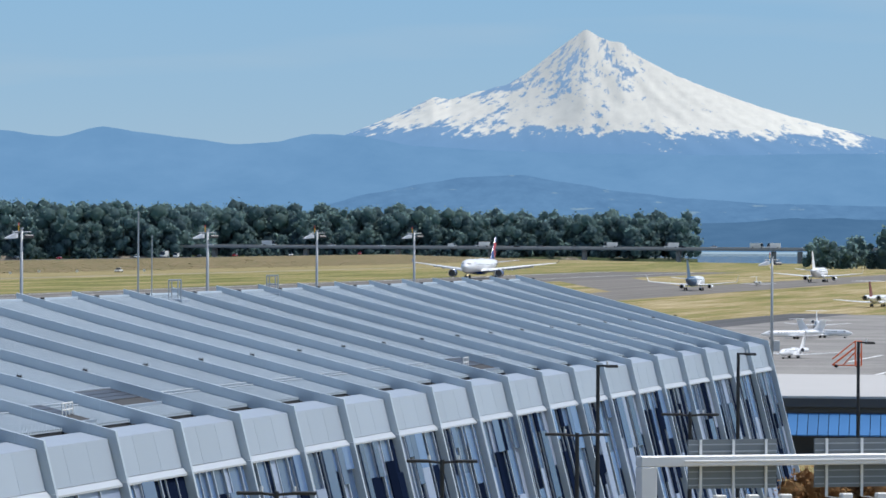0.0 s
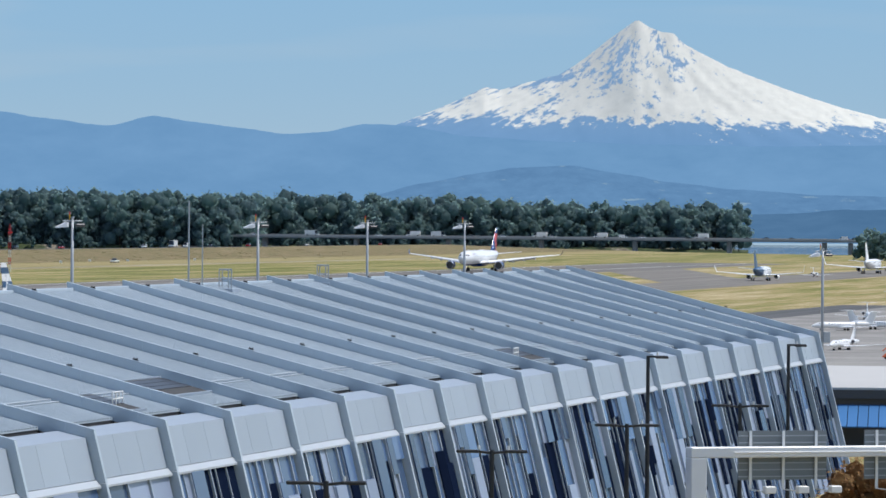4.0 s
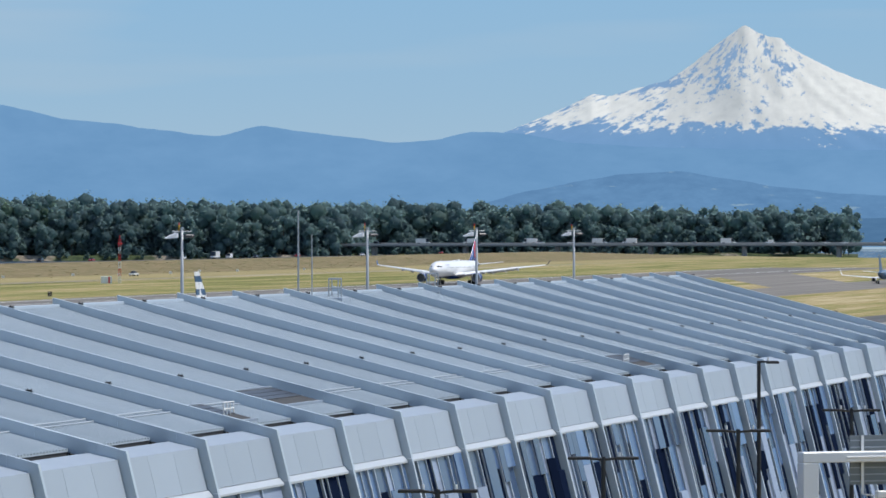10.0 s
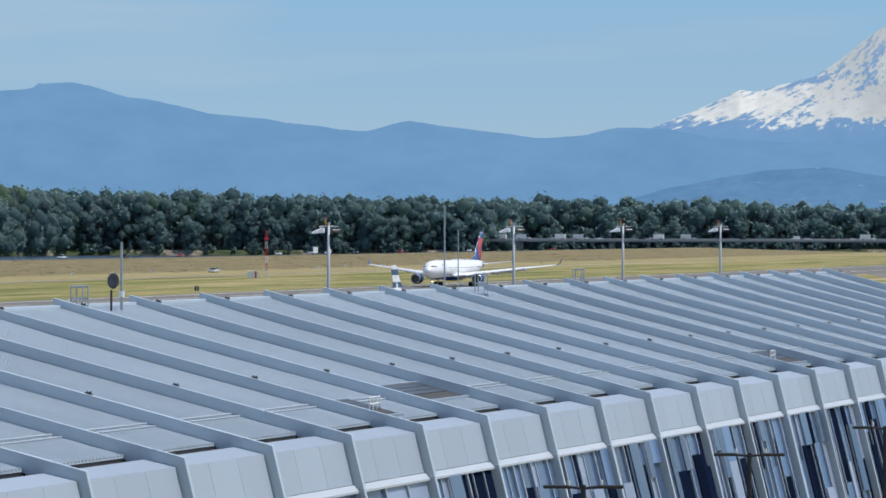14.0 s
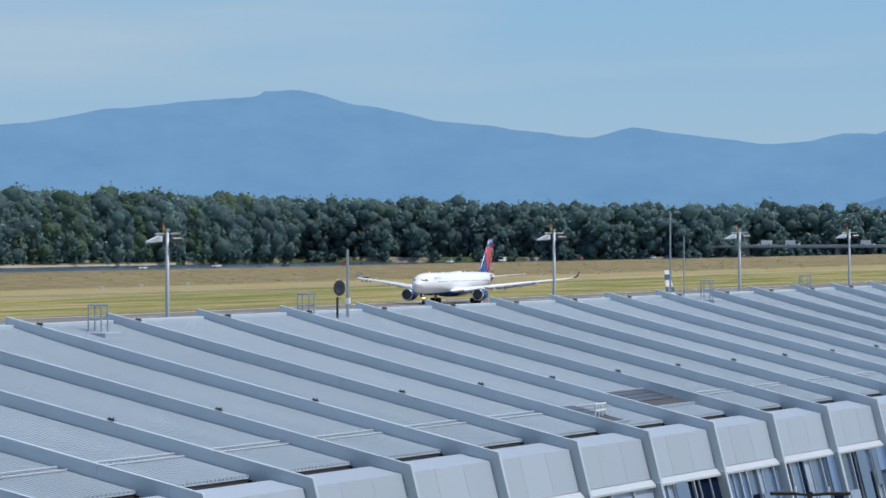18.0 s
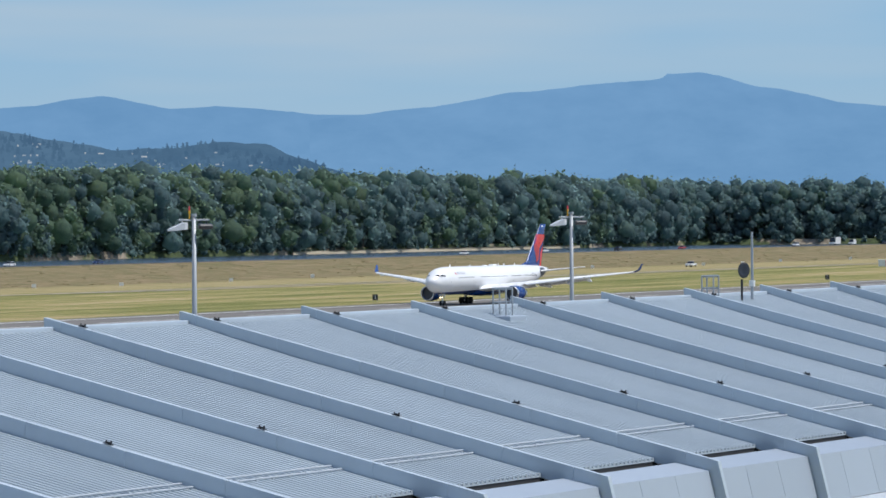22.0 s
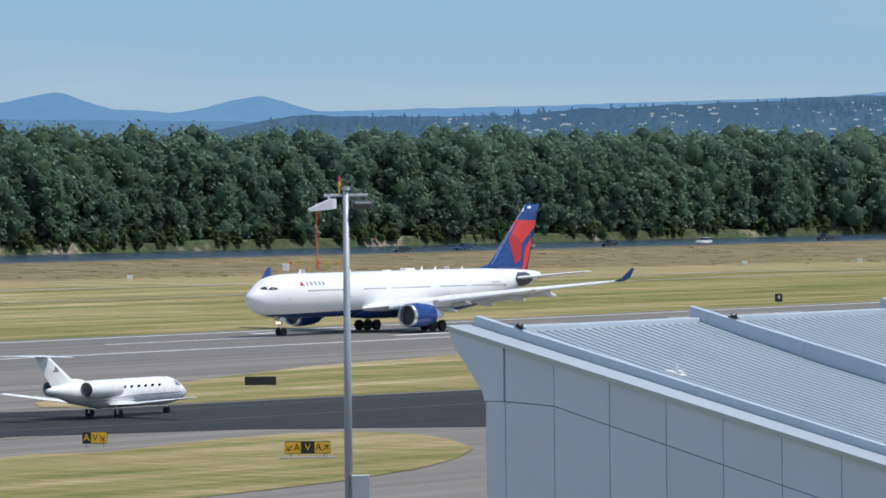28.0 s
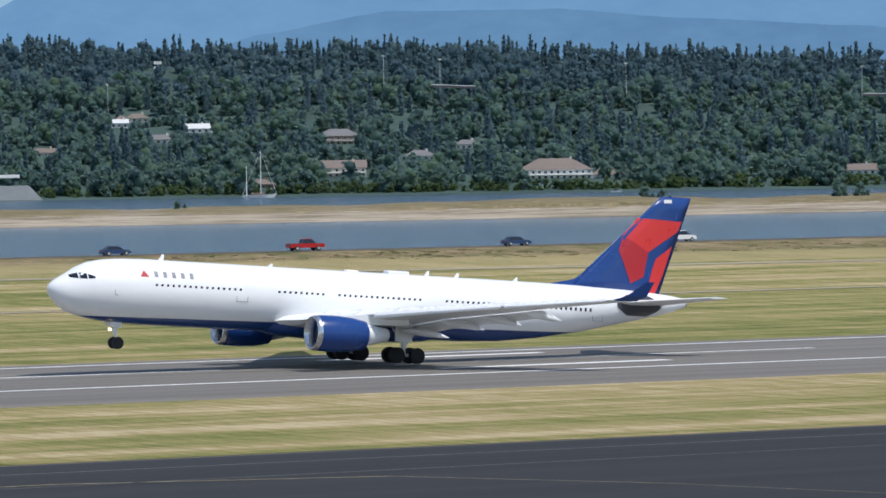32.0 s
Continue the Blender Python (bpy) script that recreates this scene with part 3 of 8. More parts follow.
# ---- the concourse: a long low building with a ribbed metal roof ----
ROOF = vary("corrugated_zinc_roof", (0.374, 0.432, 0.472, 1), 0.45, 0.0, 0.13, 0.35, (1, 0.25, 1), each=0.05)
RIB = vary("grey_metal_rib", (0.43, 0.50, 0.565, 1), 0.5, 0.0, 0.10, 0.6, each=0.04)
CLAD = vary("pale_metal_cladding", (0.335, 0.39, 0.455, 1), 0.45, 0.0, 0.06, 0.8, each=0.05)
WALL = vary("blue_grey_wall_panel", (0.49, 0.57, 0.71, 1), 0.5, 0.0, 0.06, 0.5, each=0.03)
LEDGE = vary("pale_metal_ledge", (0.46, 0.50, 0.54, 1), 0.45, 0.0, 0.06, 0.8)
WHITE_STEEL = vary("white_painted_steel", (0.66, 0.68, 0.70, 1), 0.45, 0.1, 0.06, 0.8)
# near-black for the gutter; also painted shade at the eave and roof wells
GUTTER_SHADE = vary("dark_gutter_and_shade", (0.05, 0.05, 0.05, 1), 0.8, 0, 0.3, 1.0)
# sky reflections painted as blue and lilac base colours, little gloss
GLASS_B = vary("blue_sky_tint_glass", (0.070, 0.122, 0.228, 1), 0.15, 0.0, 0.12, 0.4, spec=0.15, each=0.5)
GLASS_D = vary("dark_glass", (0.006, 0.011, 0.028, 1), 0.3, 0.0, 0.15, 0.4, spec=0.0, each=0.3)
GLASS_L = vary("pale_sky_tint_glass", (0.25, 0.30, 0.41, 1), 0.3, 0.0, 0.1, 0.4, spec=0.2, each=0.2)

BAY, NB, DEEP = 9.1227, 27, 18.05
Z_HI, Z_LO = 15.06, 10.56
SLOPE = (Z_LO - Z_HI) / DEEP
LEAN = 0.25  # the front wall comes forward this much for each metre down
concourse = thing("concourse", "long concourse with ribbed grey metal roof and leaning glass front", "airport building", at=pose(93.64, 68.0, 0, rz=-0.41))


def rib_z(v):
    return Z_HI + SLOPE * v


def prism(bm, poly, u0, u1):
    """A plate between u0 and u1 with this outline, given as (depth from the far eave, height)."""
    a = [bm.verts.new((u0, -v, z)) for v, z in poly]
    b = [bm.verts.new((u1, -v, z)) for v, z in poly]
    n = len(poly)
    bm.faces.new(a)
    bm.faces.new(b[::-1])
    for i in range(n):
        j = (i + 1) % n
        bm.faces.new((a[i], b[i], b[j], a[j]))


def rib_mesh():
    bm = bmesh.new()
    h, w, gap = 0.56, 0.12, 0.02
    cuts = [0.0, 0.55, 3.4, 6.25, 9.1, 11.95, 14.8, 17.0]
    for a, b in zip(cuts, cuts[1:]):
        a2 = a if a == 0 else a + gap
        prism(bm, [(a2, rib_z(a2)), (b, rib_z(b)), (b, rib_z(b) - h), (a2, rib_z(a2) - h)], -w, w)
    prism(bm, [(0.1, rib_z(0.1) - 0.05), (17.2, rib_z(17.2) - 0.05), (17.2, rib_z(17.2) - h - 0.02), (0.1, rib_z(0.1) - h - 0.02)], -w + 0.012, w - 0.012)
    # bent end and the leaning fin down the front
    prism(bm, [(17.0 + gap, rib_z(17.0)), (DEEP, Z_LO), (DEEP + 1.9 * LEAN, Z_LO - 1.9), (17.35 + 1.9 * LEAN, Z_LO - 1.9), (17.25, Z_LO - 0.55), (17.0 + gap, rib_z(17.0) - h)], -w, w)
    prism(bm, [(DEEP + 1.92 * LEAN, Z_LO - 1.92), (DEEP + Z_LO * LEAN, 0), (17.35 + Z_LO * LEAN, 0), (17.35 + 1.92 * LEAN, Z_LO - 1.92)], -w, w)
    return mesh_of(bm, "rib", RIB)


def sheet_mesh():
    bm = bmesh.new()
    n = 27
    p = (BAY - 0.3) / n
    line = []
    for i in range(n):
        for f, z in ((0.0, 0.0), (0.46, 0.0), (0.56, 0.075), (0.90, 0.075)):
            line.append((0.15 + (i + f) * p, z))
    line.append((BAY - 0.15, 0.0))
    v1 = 16.0
    loft(bm, [[(u, -v, rib_z(v) - drop + z) for u, z in line] for v, drop in ((0.36, 0.38), (1.6, 0.44), (4.0, 0.51), (v1, 0.52))], False, False)
    end = bmesh.new()
    loft(end, [[(u, -v1 - 0.02, rib_z(v1) - 0.50 + z) for u, z in line], [(u, -v1 - 0.03, rib_z(v1) - 0.545) for u, z in line]], False, False)
    return mesh_of(bm, "roof_sheet", ROOF), mesh_of(end, "sheet_end", ROOF)


def bay_meshes():
    m = {}
    b = bmesh.new()
    box(b, (0.15, -0.34, rib_z(0) - 0.9), (BAY - 0.15, 0.04, rib_z(0) - 0.28), 0.02)
    m["eave_ledge"] = mesh_of(b, "eave_ledge", RIB)
    # dark strip painted in for the shadow at the sheets' upper ends
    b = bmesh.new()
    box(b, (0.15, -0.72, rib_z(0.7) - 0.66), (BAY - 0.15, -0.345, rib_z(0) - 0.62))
    m["eave_filler"] = mesh_of(b, "eave_filler", GUTTER_SHADE)
    b = bmesh.new()
    prism(b, [(15.9, rib_z(15.9) - 1.0), (16.9, rib_z(16.9) - 1.0), (16.9, rib_z(16.9) - 1.15), (15.9, rib_z(15.9) - 1.15)], 0.15, BAY - 0.15)
    prism(b, [(15.95, rib_z(15.95) - 0.55), (16.0, rib_z(16) - 0.55), (16.0, rib_z(16) - 1.0), (15.95, rib_z(15.95) - 1.0)], 0.15, BAY - 0.15)
    m["gutter_trough"] = mesh_of(b, "gutter_trough", GUTTER_SHADE)
    b = bmesh.new()
    prism(b, [(16.72, rib_z(16.72) - 0.40), (DEEP - 0.27, Z_LO - 0.30), (DEEP - 0.27, Z_LO - 0.36), (16.72, rib_z(16.72) - 1.0)], 0.15, BAY - 0.15)
    m["cornice_top"] = mesh_of(b, "cornice_top", CLAD)
    w = (BAY - 0.3) / 3
    b = bmesh.new()
    top, bot = Z_LO - 0.31, Z_LO - 1.78
    f = DEEP - 0.27
    prism(b, [(f, top), (f + (top - bot) * LEAN, bot), (f + (top - bot) * LEAN - 0.1, bot), (f - 0.1, top)], 0.01, w - 0.01)
    m["cornice_panel"] = mesh_of(b, "cornice_panel", CLAD)
    b = bmesh.new()
    q = f + (top - bot) * LEAN
    prism(b, [(q - 0.12, bot - 0.02), (q + 0.05, bot - 0.02), (q + 0.22, bot - 0.22), (q + 0.22, bot - 0.30), (q - 0.12, bot - 0.26)], 0.15, BAY - 0.15)
    m["ledge"] = mesh_of(b, "ledge", LEDGE)
    b = bmesh.new()
    for k in range(2):
        v = 13.6 + 0.32 * k
        tube(b, (0.15, -v, rib_z(v) - 0.40), (BAY - 0.15, -v, rib_z(v) - 0.40), 0.024, seg=6)
    for k in range(9):
        u = 0.5 + k * (BAY - 1.0) / 8
        box(b, (u - 0.02, -13.95, rib_z(13.8) - 0.52), (u + 0.02, -13.55, rib_z(13.8) - 0.40))
    m["snow_rail"] = mesh_of(b, "snow_rail", LEDGE)
    return m


rib, (sheet, sheet_end), bay_parts = rib_mesh(), sheet_mesh(), bay_meshes()
for i in range(NB + 1):
    piece("rib", rib, concourse, pose(i * BAY, 0, 0))
for i in range(NB):
    piece("roof_sheet", sheet, concourse, pose(i * BAY, 0, 0))
    piece("sheet_end", sheet_end, concourse, pose(i * BAY, 0, 0))
    for n, me in bay_parts.items():
        for k in range(3 if n == "cornice_panel" else 1):
            piece(n, me, concourse, pose(i * BAY + (0.15 + k * (BAY - 0.3) / 3 if n == "cornice_panel" else 0), 0, 0))

# end bay beyond the last ribs, and the closing walls
GV, GZ = DEEP - 0.27 + 1.47 * LEAN + 0.02, Z_LO - 2.05  # top of the glazing


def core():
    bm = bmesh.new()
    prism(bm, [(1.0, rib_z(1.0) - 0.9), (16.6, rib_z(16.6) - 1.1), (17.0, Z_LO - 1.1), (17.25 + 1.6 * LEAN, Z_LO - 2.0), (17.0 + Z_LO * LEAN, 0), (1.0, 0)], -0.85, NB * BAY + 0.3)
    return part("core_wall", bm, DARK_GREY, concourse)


core()
em = bmesh.new()
prism(em, [(-0.12, 14.86), (DEEP, Z_LO - 0.2), (DEEP, Z_LO - 0.32), (-0.05, 14.73)], -1.08, -0.15)
part("end_fascia", em, ROOF, concourse)


def end_panels():
    """Panels of the west end wall: columns cut by a joint that follows the roof."""
    cuts = [0.95, 1.52, 2.92, 4.48, 6.05, 7.6, 9.17, 10.74, 12.3, 13.87, 15.4, 16.9]
    g = 0.02

    def roof(v):
        return 14.725 - 0.2469 * (v + 0.05)

    def mid(v):
        return 13.08 if v < 2.6 else 13.08 - 0.265 * (v - 2.6)

    b = bmesh.new()
    prism(b, [(-0.08, 14.73), (0.93, roof(0.93)), (1.50, roof(1.5)), (1.50, 13.10), (0.95, 13.10), (0.9, 13.3), (0.1, 14.35)], -1.04, -0.9)
    part("wall_panel", b, WALL, concourse)
    for a, c in zip(cuts, cuts[1:]):
        for k in range(2):
            b = bmesh.new()
            if k == 0:
                if c < 1.6:
                    b.free()
                    continue
                prism(b, [(a + g, roof(a + g)), (c, roof(c)), (c, mid(c) + g), (a + g, mid(a + g) + g)], -1.0, -0.9)
            else:
                prism(b, [(a + g, mid(a + g)), (c, mid(c)), (c, 0.0), (a + g, 0.0)], -1.0, -0.9)
            part("wall_panel", b, WALL, concourse)


end_panels()


def glazing():
    """The leaning glass front: in each bay tall panes of three tints in two uneven tiers, and slim mullions."""
    rnd = random.Random(5)
    shapes = {}

    def pane(w, z1, z0, mat, key, proud):
        if key not in shapes:
            b = bmesh.new()
            t = 0.06 + proud
            prism(b, [(GV + (GZ - z1) * LEAN + t, z1), (GV + (GZ - z0) * LEAN + t, z0), (GV + (GZ - z0) * LEAN - 0.05, z0), (GV + (GZ - z1) * LEAN - 0.05, z1)], 0.02, w - 0.02)
            shapes[key] = mesh_of(b, "pane", mat)
        return shapes[key]

    # each bay: uneven columns; blue panes above, dark and pale ones in staggered heights below
    patterns = ((0.0, 0.12, 0.28, 0.38, 0.56, 0.66, 0.86, 1.0), (0.0, 0.18, 0.29, 0.41, 0.60, 0.70, 0.90, 1.0), (0.0, 0.15, 0.25, 0.45, 0.57, 0.67, 0.85, 1.0))
    b = bmesh.new()
    prism(b, [(GV + 0.16, GZ), (GV + GZ * LEAN + 0.16, 0), (GV + GZ * LEAN, 0), (GV, GZ)], -0.06, 0.06)
    mull = mesh_of(b, "mullion", CLAD)
    b = bmesh.new()
    prism(b, [(GV + 0.12, GZ), (GV + GZ * LEAN + 0.12, 0), (GV + GZ * LEAN, 0), (GV, GZ)], -0.035, 0.035)
    slim = mesh_of(b, "mullion", CLAD)
    for i in range(NB):
        shares = rnd.choice(patterns) if i > 8 else (0.0, 0.35, 0.68, 1.0)
        cut = [1 - q for q in shares[::-1]] if rnd.random() < 0.5 else shares
        last = 0
        for k in range(len(cut) - 1):
            u0, w = cut[k] * (BAY - 0.5), (cut[k + 1] - cut[k]) * (BAY - 0.5)
            breaks = [GZ, rnd.choice((7.5, 6.9, 6.2, 5.6)), rnd.choice((4.6, 4.0, 3.2, 2.4)), 0.0]
            for j in range(3):
                r = rnd.random()
                dark = ((0.34, 0.72, 0.42) if w < 1.6 else (0.14, 0.45, 0.25))[j] * (0.5 if last == j + 1 else 1.0)
                name, mat = ("d", GLASS_D) if r < dark else ("b", GLASS_B) if r < dark + (1 - dark) * (0.84, 0.42, 0.32)[j] else ("l", GLASS_L)
                last = j + 1 if name == "d" else last
                proud = 0.14 if rnd.random() < 0.3 else 0.0
                me = pane(w, breaks[j], breaks[j + 1], mat, (name, round(w, 3), breaks[j], breaks[j + 1], proud), proud)
                piece("pane", me, concourse, pose(i * BAY + 0.25 + u0, 0, 0))
            if k:
                piece("mullion", mull if rnd.random() < 0.35 else slim, concourse, pose(i * BAY + 0.25 + u0, 0, 0))


glazing()


def roof_fixtures():
    """Small lights and anchors on the ribs."""
    b = bmesh.new()
    box(b, (-0.14, -0.2, 0), (0.14, 0.2, 0.04))
    box(b, (-0.08, -0.14, 0.04), (0.08, 0.1, 0.10), 0.02)
    tube(b, (0, -0.1, 0.04), (0, -0.1, 0.17), 0.04, seg=8)
    tube(b, (0, 0.14, 0.04), (0, 0.14, 0.15), 0.03, seg=8)
    bmesh.ops.scale(b, vec=(0.6, 0.6, 0.6), verts=b.verts[:])
    dark = mesh_of(b, "roof_light", BLACK)
    b = bmesh.new()
    box(b, (-0.25, -0.5, 0), (0.25, 0.5, 0.05), 0.01)
    tube(b, (0, 0, 0.05), (0.03, 0.08, 0.42), 0.06, 0.1, seg=10)
    box(b, (-0.12, -0.35, 0.05), (0.12, -0.1, 0.2), 0.02)
    bmesh.ops.scale(b, vec=(0.5, 0.5, 0.55), verts=b.verts[:])
    pale = mesh_of(b, "roof_anchor", WHITE)
    base = concourse.matrix_basis
    for i in range(NB + 1):
        for v in (1.25, 11.45):
            ob = tagged(new("roof_light", dark), "small black fixture on a roof rib", "roof light", "roof lights")
            ob.matrix_basis = base @ pose(i * BAY, -v, rib_z(v) + 0.03, rx=14)
        if i in (0, 1, 3, 7, 11, 13, 15, 18, 21, 24):
            v = 3.9 if i == 0 else 12.3
            u = 2.6 if i == 0 else 1.3
            ob = tagged(new("roof_anchor", pale), "small white anchor plate on the roof sheet", "roof anchor", "roof anchors")
            ob.matrix_basis = base @ pose(i * BAY + u, -v, rib_z(v) - 0.44, rx=14)


roof_fixtures()


# ---- light masts behind the concourse ----
def light_mast(h, arm=1.0):
    m = thing("light_mast", "tall grey steel mast with apron floodlights and a red warning lamp", "light mast", "apron light masts")
    b = bmesh.new()
    tube(b, (0, 0, 0), (0, 0, h), 0.22, 0.15, 12)
    part("pole", b, STEEL, m, smooth=True)
    b = bmesh.new()
    box(b, (-1.1, -0.07, h - 0.42), (1.1, 0.07, h - 0.28), 0.02)
    tube(b, (0, 0, h - 0.1), (0, 0, h + 0.1), 0.22, 0.2, 12)
    part("crossarm", b, STEEL, m)
    # one flood head leans out as a wedge, the other hangs level
    b = bmesh.new()
    loft(b, [[(-0.55, -0.45, h - 0.52), (-0.55, 0.35, h - 0.52), (-0.55, 0.35, h - 0.98), (-0.55, -0.45, h - 0.98)], [(-0.75, -0.5, h - 0.50), (-0.75, 0.4, h - 0.50), (-0.75, 0.4, h - 1.02), (-0.75, -0.5, h - 1.02)], [(-1.85, -0.35, h - 0.98), (-1.85, 0.25, h - 0.98), (-1.85, 0.25, h - 1.12), (-1.85, -0.35, h - 1.12)]])
    tube(b, (-0.85, 0, h - 0.4), (-0.85, 0, h - 0.6), 0.05, seg=6)
    part("flood_head", b, GREY_PAINT, m, "pale wedge-shaped flood head")
    b = bmesh.new()
    loft(b, [[(x, 0.34 * q * math.cos(a), h - 0.80 + 0.20 * q * math.sin(a)) for a in np.linspace(0.3, 0.3 + 2 * math.pi, 13)[:-1]] for x, q in ((0.3, 0.8), (0.4, 1.0), (1.2, 1.0), (1.32, 0.75))])
    tube(b, (0.9, 0, h - 0.4), (0.9, 0, h - 0.6), 0.05, seg=6)
    part("flood_head", b, DARK_GREY, m, "dark drum-shaped flood head")
    b = bmesh.new()
    tube(b, (-0.33, 0, h - 0.28), (-0.33, 0, h + 0.1), 0.05, seg=6)
    tube(b, (-0.33, 0, h + 0.1), (-0.33, 0, h + 0.32), 0.075, seg=10)
    part("lamp_base", b, YELLOW, m)
    b = bmesh.new()
    tube(b, (-0.33, 0, h + 0.32), (-0.33, 0, h + 0.62), 0.075, 0.055, seg=10)
    part("warning_lamp", b, SIGN_RED, m, "red warning lamp")
    b = bmesh.new()
    box(b, (0.05, -0.5, 2.8), (0.95, -0.1, 4.2), 0.03)
    part("control_box", b, STEEL, m, "grey control box")
    return m


mast = light_mast(18.25)
for k, (az, y, turn) in enumerate(((52.49, 146, -42), (59.37, 146, -48), (64.24, 148, -50), (68.66, 150, -52), (73.19, 150, -55), (75.36, 150, -56), (76.64, 150, -56), (77.78, 150, -57), (39.13, 150, -30))):
    p = (y * math.tan(radians(az)), y)
    m = pose(p[0], p[1], 0 if k < 8 else -0.45, rz=turn)
    if k == 0:
        mast.matrix_basis = m
    else:
        copy_thing(mast, m)
far_mast = light_mast(15.05)
far_mast.matrix_basis = pose(*polar(81.97, 640)[:2], 0, rz=-60)
# ---- aircraft ----


def ring(x, hw, top, bot, n=28):
    cz, h = (top + bot) / 2, (top - bot) / 2
    return [(x, hw * math.sin(2 * math.pi * i / n), cz + h * math.cos(2 * math.pi * i / n)) for i in range(n)]


def body_at(stations, x):
    return [float(np.interp(x, [s[0] for s in stations], [s[k] for s in stations])) for k in (1, 2, 3)]


def fuselage(bm, stations, step=0.8, belly=None, n=28):
    xs_, last = [], stations[-1][0]
    x = stations[0][0]
    while x < last:
        xs_.append(x)
        x += step * (0.35 if x < 5 else 1)
    xs_.append(last)
    loft(bm, [ring(x, *body_at(stations, x), n=n) for x in xs_])
    if belly:
        for f in bm.faces:
            c = f.calc_center_median()
            if belly(c.x, c.z):
                f.material_index = 1


FOIL = ((0.0, 0.0), (0.06, 0.035), (0.25, 0.062), (0.5, 0.052), (0.8, 0.022), (1.0, 0.002), (0.8, -0.014), (0.5, -0.034), (0.25, -0.045), (0.06, -0.028))


def wing_ring(le, chord, thick=1.0, up="z"):
    x, y, z = le
    if up == "z":
        return [(x + c * chord, y, z + t * chord * thick) for c, t in FOIL]
    return [(x + c * chord, y + t * chord * thick, z) for c, t in FOIL]


def wing(bm, sections, side, thick=1.0):
    """sections: leading edge x, span y, z, chord."""
    loft(bm, [wing_ring((x, side * y, z), c, thick) for x, y, z, c in sections])


def nacelle(bm, x, y, z, r, length, n=22):
    prof = ((0.0, 0.88), (0.03, 0.97), (0.12, 1.04), (0.4, 1.07), (0.75, 1.0), (1.0, 0.84))
    rings = [[(x + length * a, y + r * b * math.sin(2 * math.pi * i / n), z + r * b * math.cos(2 * math.pi * i / n)) for i in range(n)] for a, b in prof]
    inner = [[(x + length * a, y + r * b * math.sin(2 * math.pi * i / n), z + r * b * math.cos(2 * math.pi * i / n)) for i in range(n)] for a, b in ((0.2, 0.8), (0.0, 0.88))]
    loft(bm, inner + rings[1:], False)


def wheel(bm, x, y, z, r, w, n=18):
    tube(bm, (x, y - w / 2, z), (x, y + w / 2, z), r, seg=n)


def on_side(stations, x, z, side, lift=0.015):
    """A point on the fuselage's side at this length and height."""
    hw, top, bot = body_at(stations, x)
    cz, hh = (top + bot) / 2, (top - bot) / 2
    return (x, side * (hw * math.sqrt(max(0.02, 1 - ((z - cz) / hh) ** 2)) + lift), z)


def side_patch(b, stations, side, left, right, z0, z1, n=5):
    """A patch that follows the fuselage; left and right give its ends by height share."""
    rows = []
    for i in range(n + 1):
        f = i / n
        z = z0 + (z1 - z0) * f
        rows.append([on_side(stations, left(f) + (right(f) - left(f)) * q, z, side) for q in (0, 0.5, 1)])
    loft(b, rows, False, False)


def bars(parent, x, z, n, w, h, gap, stations, side, mat, name="letter_bar"):
    """A line of plain bars on the fuselage side, in place of lettering."""
    ob = None
    for i in range(n):
        b = bmesh.new()
        x0 = x + i * (w + gap)
        side_patch(b, stations, side, lambda f: x0, lambda f: x0 + w, z, z + h)
        ob = part(name, b, mat, parent)
    return ob


def window_row(parent, stations, x0, x1, pitch, z, w, h, skip=()):
    b = bmesh.new()
    box(b, (-w / 2, -0.012, -h / 2), (w / 2, 0.012, h / 2), 0.008)
    me = mesh_of(b, "cabin_window", CABIN_GLASS)
    x = x0
    while x < x1:
        if not any(a < x < c for a, c in skip):
            hw, top, bot = body_at(stations, x)
            cz, hh = (top + bot) / 2, (top - bot) / 2
            f = (z - cz) / hh
            y = hw * math.sqrt(max(0.05, 1 - f * f))
            for s in (-1, 1):
                piece("cabin_window", me, parent, pose(x, s * y, z, rx=-s * math.degrees(math.asin(f))))
        x += pitch


def livery():
    """White fuselage paint over a blue belly; the line between them rises slowly to the tail."""
    k = Mat("white_and_blue_livery", 0.26)
    co = k.node("ShaderNodeTexCoord")
    sep = k.node("ShaderNodeSeparateXYZ")
    k.link(co.outputs["Object"], sep.inputs[0])
    line = k.math("ADD", k.math("MULTIPLY", sep.outputs["X"], 0.0165), 3.2)
    dirt = k.noise(k.coords((0.25, 1, 1)), 1.2, 5.0)
    white = k.ramp(dirt, [(0.3, (0.81, 0.815, 0.82, 1)), (0.7, (0.86, 0.86, 0.865, 1))])
    k.color(k.mix(k.smooth(k.math("SUBTRACT", sep.outputs["Z"], line), -0.015, 0.015), (0.011, 0.045, 0.18, 1), white))
    return k.m


LIVERY = livery()


